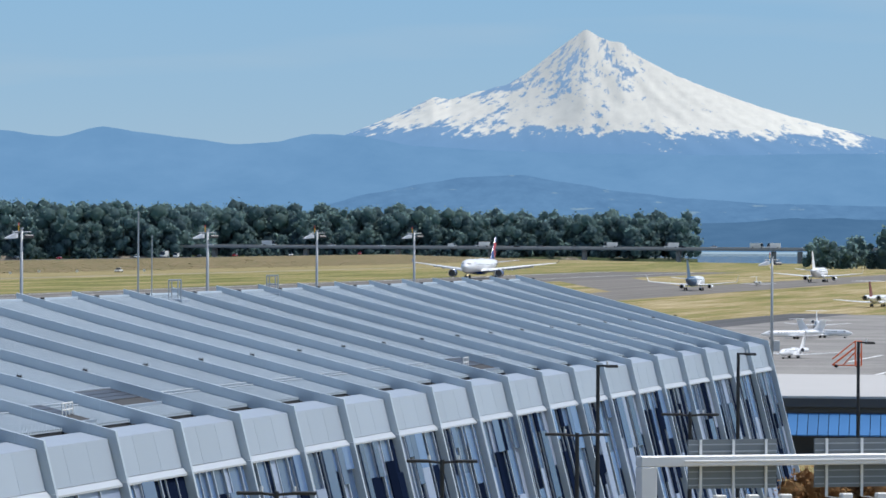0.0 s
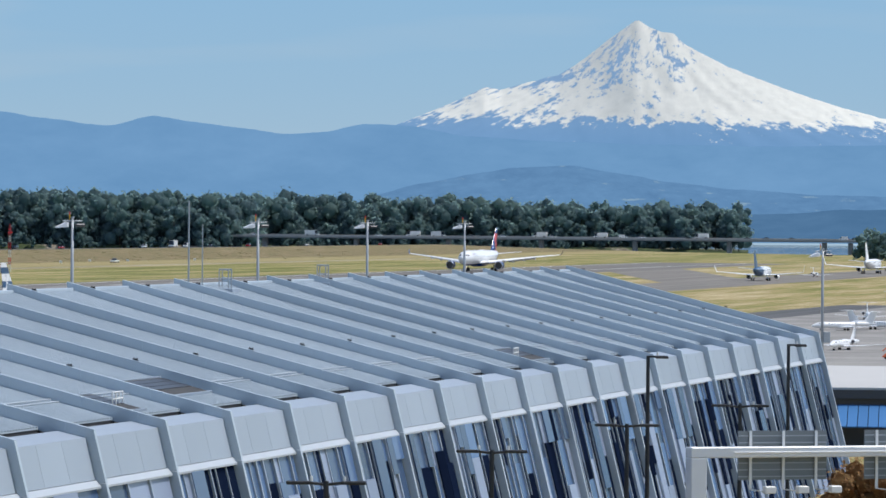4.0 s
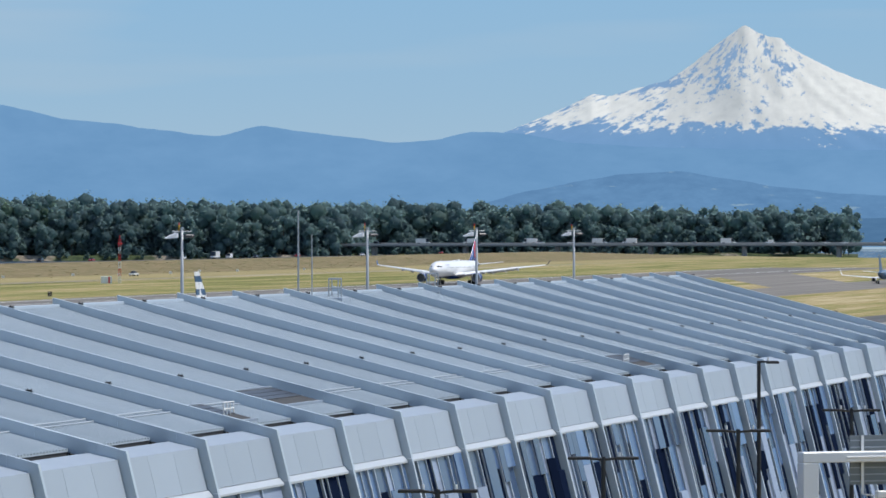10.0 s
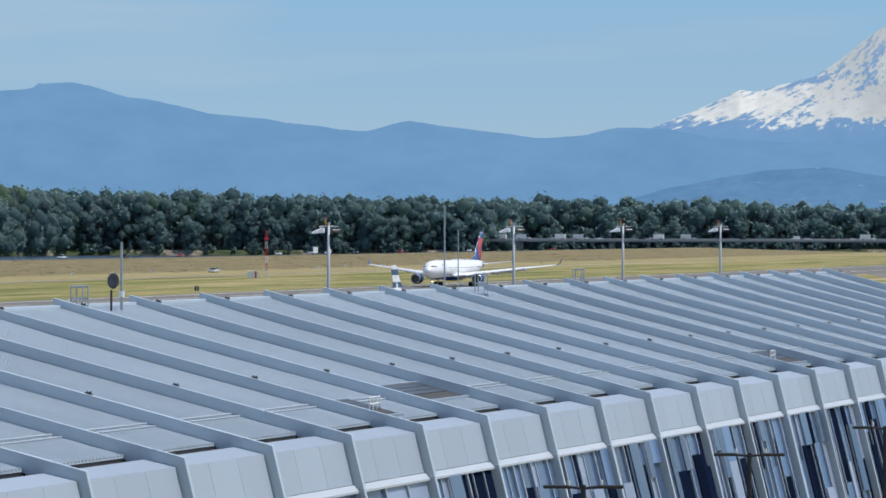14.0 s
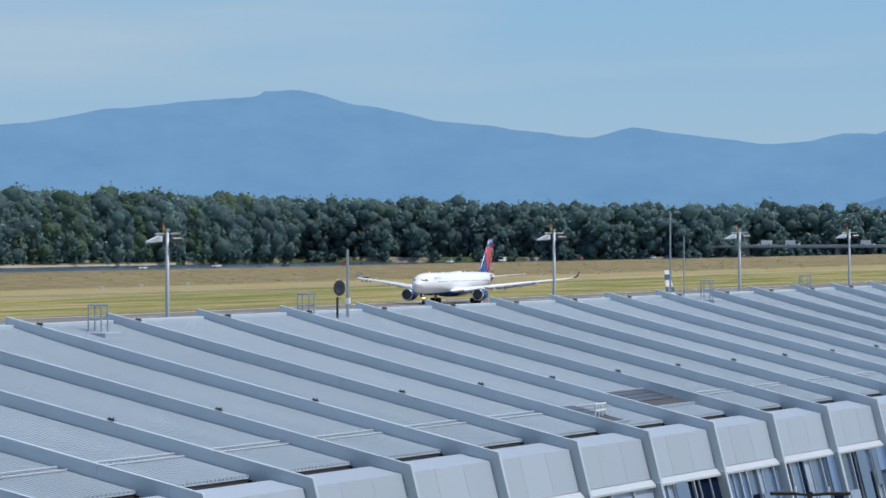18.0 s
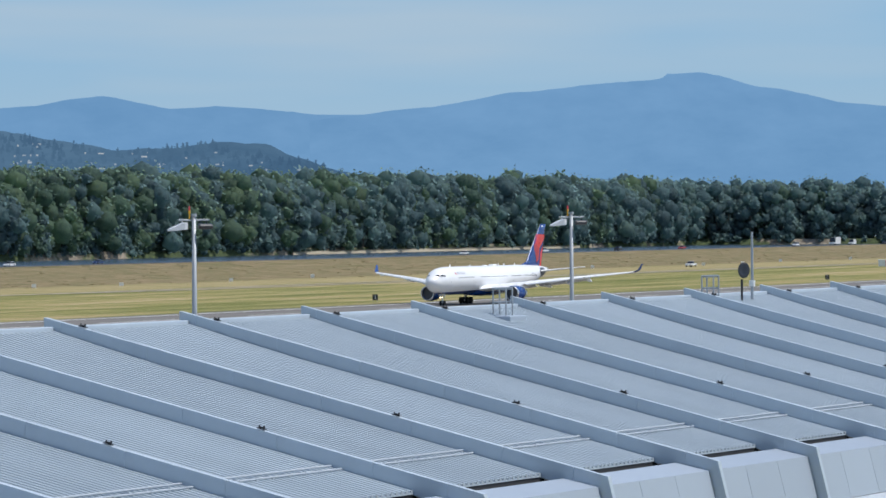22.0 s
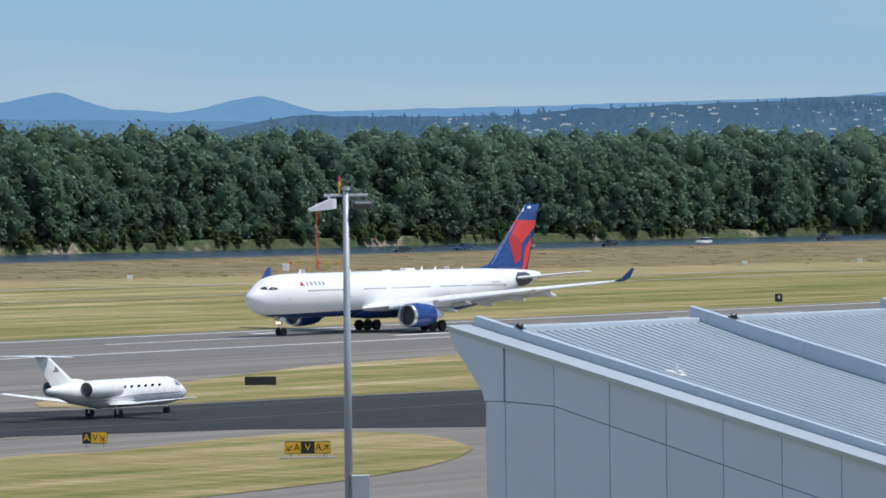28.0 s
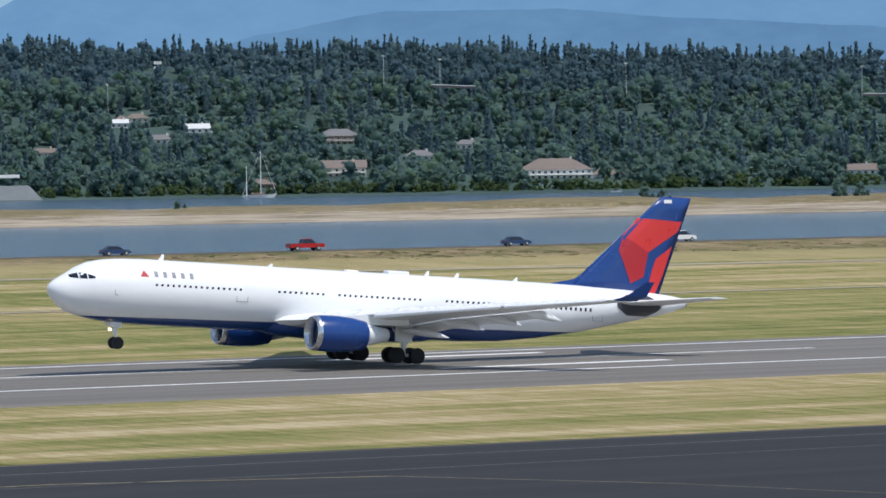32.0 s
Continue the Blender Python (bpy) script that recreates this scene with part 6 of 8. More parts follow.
for x, y, w, h in ((354.5, 282.3, 2.9, 0.8), (242, 224.3, 2.45, 0.85), (197, 200.2, 3.0, 0.85), (258, 333, 1.7, 0.75), (171, 199, 3.0, 0.8)):
    airfield_sign(x, y, w, h, [], "black back of an airfield sign", pad=(w == 3.0))
for x, y, body in ((360.5, 412, "5"), (651, 414, "4"), (957, 419, "3"), (1263, 419, "2")):
    airfield_sign(x, y, 1.15, 1.25, [(1.0, BLACK, body, WHITE)], "black distance sign with a white number")


def marker_boxes():
    """Small white marker plates on short posts along the foot of the levee."""
    b = bmesh.new()
    box(b, (-0.55, -0.05, 0.35), (0.55, 0.05, 1.15), 0.02)
    tube(b, (-0.3, 0, -0.15), (-0.3, 0, 0.4), 0.05, seg=6)
    tube(b, (0.3, 0, -0.15), (0.3, 0, 0.4), 0.05, seg=6)
    me = mesh_of(b, "marker_plate", WHITE)
    for i in range(26):
        x = 520 + i * 58 + 14 * math.sin(i * 2.3)
        y = foot_line(x) - 10 + 5 * math.sin(i * 1.7)
        ob = tagged(new("marker_plate", me), "small white marker plate on short posts", "marker", "marker plates")
        ob.matrix_basis = face_camera(x, y, field_z(y))


marker_boxes()


def runway_light(x, y, label="low runway edge light on the grass"):
    s = thing("edge_light", label, "runway light", "edge lights", at=face_camera(x, y, 0.05))
    b = bmesh.new()
    for k in (-0.28, 0.28):
        tube(b, (k, 0, 0), (k, 0, 0.35), 0.05, seg=8)
        tube(b, (k, 0, 0.35), (k, 0, 0.7), 0.17, 0.12, seg=10)
    part("lamp_body", b, BLACK, s)
    return s


for x, y in ((306, 277.5), (259, 293), (228, 280)):
    runway_light(x, y)


# ---- instrument masts and roof equipment ----
def lattice_mast():
    """The red and white lattice mast with its cabin."""
    s = thing("instrument_mast", "red and white lattice mast beside the runway", "mast", at=face_camera(1560, 493, field_z(493)))
    for i in range(6):
        b = bmesh.new()
        z0, z1 = i * 2.45, i * 2.45 + 2.45
        for cx, cy in ((-0.35, -0.35), (0.35, -0.35), (0.35, 0.35), (-0.35, 0.35)):
            tube(b, (cx, cy, z0), (cx, cy, z1), 0.07, seg=5)
        for k in range(3):
            za = z0 + k * 0.82
            tube(b, (-0.35, -0.35, za), (0.35, -0.35, za + 0.8), 0.05, seg=5)
            tube(b, (0.35, -0.35, za), (0.35, 0.35, za + 0.8), 0.05, seg=5)
            tube(b, (0.35, -0.35, za + 0.4), (-0.35, -0.35, za + 0.4), 0.05, seg=5)
        part("lattice_section", b, SIGN_RED if i % 2 else WHITE, s)
    b = bmesh.new()
    tube(b, (0, 0, 14.7), (0, 0, 16.0), 0.12, seg=8)
    box(b, (-0.6, -0.4, 12.9), (0.9, 0.4, 13.5), 0.05)
    part("aerial", b, SIGN_RED, s)
    c = thing("instrument_cabin", "white and red striped equipment cabin", "cabin", at=face_camera(1556, 494.5, field_z(494)))
    for i, m in enumerate((WHITE, GREY_PAINT, WHITE, WHITE, SIGN_RED, WHITE)):
        b = bmesh.new()
        box(b, (-3.6 + 0.6 * i, -1.0, -0.1), (-3.0 + 0.6 * i, 1.0, 2.2))
        part("wall_section", b, m, c)
    b = bmesh.new()
    box(b, (-3.7, -1.1, 2.2), (0.1, 1.1, 2.32), 0.05)
    part("roof", b, GREY_PAINT, c)


lattice_mast()


def glide_mast():
    """The thin orange mast and its low orange frames behind the runway."""
    x, y = 790.0, 614.0
    z = field_z(y)
    s = thing("localiser_mast", "thin orange mast with a white lamp", "mast", at=face_camera(x, y, z))
    b = bmesh.new()
    tube(b, (0, 0, 0), (0, 0, 13.0), 0.13, 0.08, seg=8)
    part("pole", b, ORANGE, s)
    b = bmesh.new()
    tube(b, (0, 0, 13.0), (0, 0, 13.5), 0.2, seg=8)
    part("lamp", b, WHITE, s)
    f = thing("antenna_row", "row of low orange antenna frames on the grass", "antenna", at=face_camera(x - 10, y - 6, field_z(y - 6)))
    for i in range(7):
        b = bmesh.new()
        tube(b, (i * 1.9 - 4, 0, 0), (i * 1.9 - 4, 0, 2.2), 0.1, seg=6)
        box(b, (i * 1.9 - 4.5, -0.1, 1.5), (i * 1.9 - 3.5, 0.1, 1.7))
        part("antenna_post", b, YELLOW if i % 3 else ORANGE, f)
    b = bmesh.new()
    box(b, (-5.6, -0.6, 0), (-4.2, 0.6, 1.5), 0.05)
    part("equipment_box", b, GREY_PAINT, f)


glide_mast()


def on_roof(az, v, lift=0.0):
    """A place on the concourse roof, v metres from its far eave, seen at this compass angle."""
    y = 68.0 - v - 0.0072 * (68.0 * math.tan(radians(az)) - 93.6)
    return y * math.tan(radians(az)), y, rib_z(v) - 0.5 + lift


def roof_gear():
    # tall aerials behind the eave
    for az, h, r in ((74.55, 4.6, 0.05), (74.71, 3.4, 0.035)):
        x, y, z = on_roof(az, 0.6)
        s = thing("roof_aerial", "tall thin grey aerial on the roof edge", "aerial", at=pose(x, y, z))
        b = bmesh.new()
        tube(b, (0, 0, -0.1), (0, 0, h), r, r * 0.8, 8)
        part("pole", b, STEEL, s)
        b = bmesh.new()
        box(b, (-0.3, -0.3, -0.1), (0.3, 0.3, 0.08), 0.02)
        part("foot", b, STEEL, s)
    x, y, z = on_roof(70.77, 0.9)
    s = thing("roof_aerial", "blue-grey aerial with two clamps on the roof", "aerial", at=pose(x, y, z))
    b = bmesh.new()
    tube(b, (0, 0, -0.1), (0, 0, 2.95), 0.07, 0.05, 8)
    part("pole", b, STEEL, s)
    b = bmesh.new()
    tube(b, (0, 0, 0.7), (0, 0, 0.95), 0.13, seg=8)
    part("clamp", b, WHITE, s)
    x, y, z = on_roof(70.65, 0.9)
    s = thing("roof_dish", "dark dish antenna on a bent stem", "dish antenna", at=pose(x, y, z, rz=222))
    b = bmesh.new()
    tube(b, (0, 0, -0.1), (0, 0, 1.0), 0.05, seg=8)
    part("stem", b, BLACK, s)
    b = bmesh.new()
    loft(b, [[(0.1 + d, r * math.sin(2 * math.pi * i / 20), 1.38 + 1.25 * r * math.cos(2 * math.pi * i / 20)) for i in range(20)] for d, r in ((0.0, 0.02), (0.03, 0.14), (0.1, 0.26), (0.12, 0.26), (0.05, 0.13), (0.02, 0.02))])
    part("dish", b, DARK_GREY, s, smooth=True)
    # hatch guards
    for az, v in ((67.85, 1.2), (70.28, 0.7), (74.98, 0.9), (76.12, 0.6)):
        x, y, z = on_roof(az, v)
        s = thing("hatch_guard", "grey tubular guard rail round a roof hatch", "guard rail", "hatch guards", at=pose(x, y, z, rz=-0.4))
        for sx in (-0.3, 0.3):
            b = bmesh.new()
            for sy in (-0.25, 0.25):
                tube(b, (sx, sy, -0.1), (sx, sy, 1.15), 0.032, seg=6)
            tube(b, (sx, -0.25, 1.13), (sx, 0.25, 1.13), 0.045, seg=6)
            tube(b, (sx, -0.25, 0.65), (sx, 0.25, 0.65), 0.035, seg=6)
            part("rail", b, STEEL, s)
        b = bmesh.new()
        box(b, (-0.75, -0.6, -0.15), (0.75, 0.6, 0.16), 0.03)
        part("hatch_kerb", b, CLAD, s)
    # two wells with plant: dark plates on the roof stand in for shaded recesses
    base = concourse.matrix_basis
    for i, v, u0, u1 in ((9, 14.6, 0.4, 5.0), (10, 13.6, 1.5, 8.8), (17, 14.6, 0.4, 8.7)):
        s = thing("roof_plant_well", "roof plant well with louvres, its shaded recess drawn as a dark plate", "roof plant", "roof plant wells", at=base @ pose(i * BAY, -v, rib_z(v) - 0.42, rx=14))
        b = bmesh.new()
        box(b, (u0, -1.2, -0.1), (u1, 1.0, 0.03))
        part("recess", b, GUTTER_SHADE, s)
        for k in range(3):
            b = bmesh.new()
            box(b, (u0 + 0.1, -0.35 + 0.42 * k, 0.03), (u1 - 0.1, 0.02 + 0.42 * k, 0.06))
            part("louvre", b, DARK_GREY, s)
        b = bmesh.new()
        box(b, (u0, -1.26, -0.05), (u1, -1.2, 0.09))
        box(b, (u0, 1.0, -0.05), (u1, 1.06, 0.09))
        part("kerb", b, CLAD, s)
    for i in (9, 17):
        s = thing("roof_rail", "white tubular rail on the roof", "guard rail", at=base @ pose(i * BAY + 3.2, -15.0, rib_z(15.0) - 0.40, rz=3))
        b = bmesh.new()
        for k in range(4):
            tube(b, (k * 0.55, 0, -0.08), (k * 0.55, 0, 0.5), 0.03, seg=6)
        for z in (0.25, 0.5):
            tube(b, (0, 0, z), (1.65, 0, z), 0.03, seg=6)
        part("rail", b, WHITE, s)


roof_gear()


# ---- street side: lamps, sign gantry, low buildings ----
def street_lamp(az, r, z_top, arms):
    p = polar(az, r)
    s = thing("street_lamp", "slim black street lamp" if arms == 1 else "slim black street lamp with two flat heads", "street lamp", "street lamps", at=pose(p.x, p.y, 0, rz=-az))
    b = bmesh.new()
    tube(b, (0, 0, 0), (0, 0, z_top), 0.13, 0.09, 10)
    part("pole", b, BLACK, s)
    for k in ((1,) if arms == 1 else (-1, 1)):
        b = bmesh.new()
        if arms == 1:
            box(b, (0, -0.04, z_top - 0.1), (0.95, 0.04, z_top), 0.01)
            box(b, (0.35, -0.16, z_top - 0.14), (0.98, 0.16, z_top - 0.04), 0.03)
        else:
            tube(b, (0, 0, z_top - 0.12), (k * 0.7, 0, z_top - 0.05), 0.05, seg=6)
            box(b, (min(k * 0.5, k * 1.35), -0.17, z_top - 0.12), (max(k * 0.5, k * 1.35), 0.17, z_top), 0.03)
        part("lamp_head", b, BLACK, s)
    for x in ((0.45,) if arms == 1 else (-0.5, 0.62)):
        b = bmesh.new()
        tube(b, (x, 0, z_top), (x, 0, z_top + 0.16), 0.05, seg=8)
        part("sensor", b, WHITE, s, "small white sensor cap")
    return s


for az, el, r, arms in ((79.94, -1.53, 235, 1), (81.58, -1.38, 262, 1), (82.98, -1.24, 285, 1), (79.70, -2.33, 205, 2), (78.12, -2.65, 185, 2), (76.18, -3.03, 165, 2), (81.02, -2.09, 228, 2)):
    street_lamp(az, r, 17.97 + r * math.tan(radians(el)), arms)


SIGN_BACK = vary("dull_aluminium", (0.19, 0.21, 0.22, 1), 0.5, 0.2, 0.12, 1.0)


def gantry():
    """A grey steel portal over the road, seen from behind its signs."""
    a, c = polar(80.42, 215), polar(84.5, 222)
    d = (c - a).normalized()
    turn = math.degrees(math.atan2(d.y, d.x))
    s = thing("sign_gantry", "pale grey steel sign gantry with sign backs and lights", "sign gantry", at=pose(a.x, a.y, 0, rz=turn))
    L = (c - a).length
    b = bmesh.new()
    box(b, (0, -0.35, 7.75), (L, 0.35, 8.22), 0.04)
    part("beam", b, WHITE_STEEL, s)
    b = bmesh.new()
    box(b, (0.0, -0.35, 0), (0.75, 0.35, 7.75), 0.04)
    part("column", b, WHITE_STEEL, s)
    b = bmesh.new()
    box(b, (L - 0.75, -0.35, 0), (L, 0.35, 7.75), 0.04)
    part("column", b, WHITE_STEEL, s)
    b = bmesh.new()
    tube(b, (2.0, -0.5, 7.98), (L, -0.5, 7.98), 0.05, seg=6)
    part("conduit", b, WHITE, s)
    for x0, x1 in ((2.55, 6.8), (8.65, 13.2)):
        b = bmesh.new()
        box(b, (x0, 0.42, 6.72), (x1, 0.5, 8.9))
        p = part("sign_panel", b, SIGN_BACK, s, "ribbed grey back of a road sign")
        for k in range(7):
            b = bmesh.new()
            box(b, (x0, 0.36, 6.85 + 0.3 * k), (x1, 0.42, 6.9 + 0.3 * k))
            part("stiffener", b, STEEL, p)
        n = 3
        for k in range(n):
            x = x0 + 0.55 + k * (x1 - x0 - 1.1) / (n - 1)
            b = bmesh.new()
            box(b, (x - 0.06, 0.3, 6.3), (x + 0.06, 0.36, 8.9))
            part("bracket", b, WHITE, p)
            b = bmesh.new()
            box(b, (x - 0.02, -1.1, 6.28), (x + 0.02, 0.36, 6.33))
            box(b, (x + 0.08, -1.22, 6.2), (x + 0.6, -0.82, 6.52), 0.04)
            part("sign_light", b, WHITE, s)
    return s


gantry()


def low_buildings():
    """The flat-roofed building with a blue metal canopy past the end of the concourse."""
    BLUE_ROOF = vary("blue_metal_roof", (0.05, 0.185, 0.42, 1), 0.5, 0.1, 0.08, 0.5, each=0.06)
    PALE = vary("white_membrane_roof", (0.50, 0.49, 0.47, 1), 0.8, 0, 0.06, 0.2)
    a, c = polar(81.2, 392), polar(86.5, 392)
    d = (c - a).normalized()
    turn = math.degrees(math.atan2(d.y, d.x))
    s = thing("terminal_annex", "low building with white flat roof and bright blue metal canopy", "airport building", at=pose(a.x, a.y, 0, rz=turn))
    L = (c - a).length
    b = bmesh.new()
    box(b, (0, 0.0, 0), (L, 60, 4.9))
    part("wall", b, DARK_GREY, s)
    b = bmesh.new()
    box(b, (-0.3, -0.4, 4.9), (L, 60.3, 5.15), 0.05)
    part("roof", b, PALE, s)
    b = bmesh.new()
    box(b, (-0.3, -0.55, 4.25), (L, -0.4, 5.1))
    part("fascia", b, DARK_GREY, s)
    b = bmesh.new()
    box(b, (-0.3, -0.62, 4.95), (L, -0.55, 5.12))
    part("roof_edge", b, STEEL, s)
    n = 44
    for k in range(n):
        b = bmesh.new()
        x0, x1 = k * L / n + 0.03, (k + 1) * L / n - 0.03
        loft(b, [[(x0, -0.6, 3.75), (x1, -0.6, 3.75), (x1, -0.6, 3.65), (x0, -0.6, 3.65)], [(x0, -4.4, 2.2), (x1, -4.4, 2.2), (x1, -4.4, 2.1), (x0, -4.4, 2.1)]])
        part("canopy_panel", b, BLUE_ROOF, s)
    for k in range(10):
        b = bmesh.new()
        tube(b, (2 + k * 4, -4.0, 0), (2 + k * 4, -4.0, 2.2), 0.12, seg=8)
        part("post", b, BLACK, s)
    # rust-coloured shrubs below the gantry
    sp = [(polar(82.3 + 0.05 * k, 268 + 3 * math.sin(k * 1.9)).x, polar(82.3 + 0.05 * k, 268 + 3 * math.sin(k * 1.9)).y, 0, 4.3 + 0.7 * math.sin(k * 1.3) + 0.02 * k) for k in range(0, 46)]
    RUST = leaf_material("rusty_shrub_leaves", (0.16, 0.09, 0.045, 1), (0.25, 0.15, 0.075, 1), (0.30, 0.22, 0.11, 1), 4.0)
    wood("rusty_shrubs", sp, "bush", RUST, "rust-brown shrubs beside the road", "shrubs", 700, 0.13, 41, 0.42, False, 8, (3, 6))


low_buildings()


def stair_truck():
    """Orange passenger stairs on wheels."""
    s = thing("boarding_stairs", "orange boarding stairs on a wheeled frame", "boarding stairs", at=pose(660, 83.0, 0.03, rz=-78) @ Matrix.Scale(0.82, 4))
    b = bmesh.new()
    for y in (-0.8, 0.8):
        tube(b, (-2.2, y, 0.4), (1.6, y, 3.4), 0.07, seg=6)
        tube(b, (-2.2, y, 1.4), (1.6, y, 4.4), 0.05, seg=6)
        tube(b, (1.6, y, 0.4), (1.6, y, 4.4), 0.07, seg=6)
        tube(b, (2.6, y, 0.4), (2.6, y, 4.4), 0.07, seg=6)
        tube(b, (1.6, y, 4.4), (2.6, y, 4.4), 0.05, seg=6)
        tube(b, (-2.2, y, 0.4), (2.6, y, 0.4), 0.08, seg=6)
        tube(b, (-0.4, y, 0.4), (1.6, y, 2.6), 0.05, seg=6)
        tube(b, (1.6, y, 0.4), (2.6, y, 2.4), 0.05, seg=6)
    part("frame", b, ORANGE, s)
    for k in range(10):
        b = bmesh.new()
        box(b, (-2.0 + 0.37 * k, -0.75, 0.5 + 0.29 * k), (-1.7 + 0.37 * k, 0.75, 0.55 + 0.29 * k))
        part("step", b, ORANGE, s)
    b = bmesh.new()
    box(b, (1.6, -0.8, 3.38), (2.6, 0.8, 3.44))
    part("platform", b, STEEL, s)
    for x in (-1.6, 2.0):
        for y in (-0.8, 0.8):
            b = bmesh.new()
            wheel(b, x, y, 0.25, 0.25, 0.18, 12)
            part("wheel", b, RUBBER, s)


stair_truck()
paved("stand_line", strip(600, 640, 74.6, 75.2), PAINT, 0.06, "white apron line", "road marking")
paved("stand_line", strip(520, 560, 67.0, 67.8), PAINT, 0.06, "white apron line", "road marking")
paved("stand_line", strip(690, 730, 86.0, 86.6), PAINT, 0.06, "white apron line", "road marking")

# ---- parked and waiting aircraft ----
jet_a = small_jet("parked_jet", "white parked business jet seen on the apron", 12.4, 12.8, group="parked jets", n=14)
jet_a.matrix_basis = pose(707, 96.5, 0.04, rz=-10)
for x, y, turn in ((940, 123.7, 10), (838, 114.0, -58), (850, 111.0, 60)):
    copy_thing(jet_a, pose(x, y, 0.04, rz=turn))
TAIL_RED = vary("maroon_tail_paint", (0.20, 0.02, 0.025, 1), 0.35, 0, 0.1, 1.0)
regional = small_jet("regional_jet", "white regional jet with a maroon T-tail", 25, 21, tail=TAIL_RED, n=16)
regional.matrix_basis = pose(1222, 145.8, 0.06, rz=176)
NAVY = vary("navy_tail_paint", (0.02, 0.09, 0.20, 1), 0.3, 0, 0.15, 0.6)


def aft(x, z):
    return x > 4.6


narrow = small_jet("narrow_body_jet", "white narrow-body airliner with a blue tail", 33.0, 28.5, tail=NAVY, t_tail=False, rear_engines=False, belly=aft, n=20)
narrow_2 = small_jet("narrow_body_jet", "white narrow-body airliner with a dark-striped tail", 36.0, 30.0, t_tail=False, rear_engines=False, n=18)
for f0, f1 in ((0.10, 0.18), (0.36, 0.52), (0.72, 0.88)):
    b = bmesh.new()
    rows = []
    for q in (f0, f1):
        k_ = 36.0 / 22
        le, te, z = (5.02 + 3.98 * q) * k_, (9.58 + 1.3 * q) * k_, (2.68 + 3.92 * q) * k_
        w_ = 0.058 * (te - le) + 0.06
        rows.append([(le - 0.02, 0, z), (le + 0.2 * (te - le), w_, z), (te + 0.02, 0.05, z), (te + 0.02, -0.05, z), (le + 0.2 * (te - le), -w_, z)])
    loft(b, rows)
    part("tail_stripe", b, NAVY, narrow_2, "dark tail stripe")
waiting_jet = small_jet("narrow_body_jet", "grey narrow-body airliner waiting on the taxiway", 39.5, 34.3, colour=GREY_PAINT, tail=GREY_PAINT, t_tail=False, rear_engines=False, n=18)
waiting_small = copy_thing(jet_a, pose(1713, 246, 0.06, rz=180))
tagged(waiting_small, "small white T-tail jet waiting on the taxiway", group="waiting jets")


# ---- road vehicles ----
def car_paint(name, c):
    return vary(name, c + (1,), 0.25, 0.1, 0.05, 1.0)


PAINTS = {"white": car_paint("white_car_paint", (0.78, 0.78, 0.77)), "red": car_paint("red_car_paint", (0.42, 0.012, 0.015)), "blue": car_paint("blue_car_paint", (0.02, 0.05, 0.13)), "dark": car_paint("dark_car_paint", (0.02, 0.02, 0.024)), "grey": car_paint("grey_car_paint", (0.25, 0.26, 0.27))}


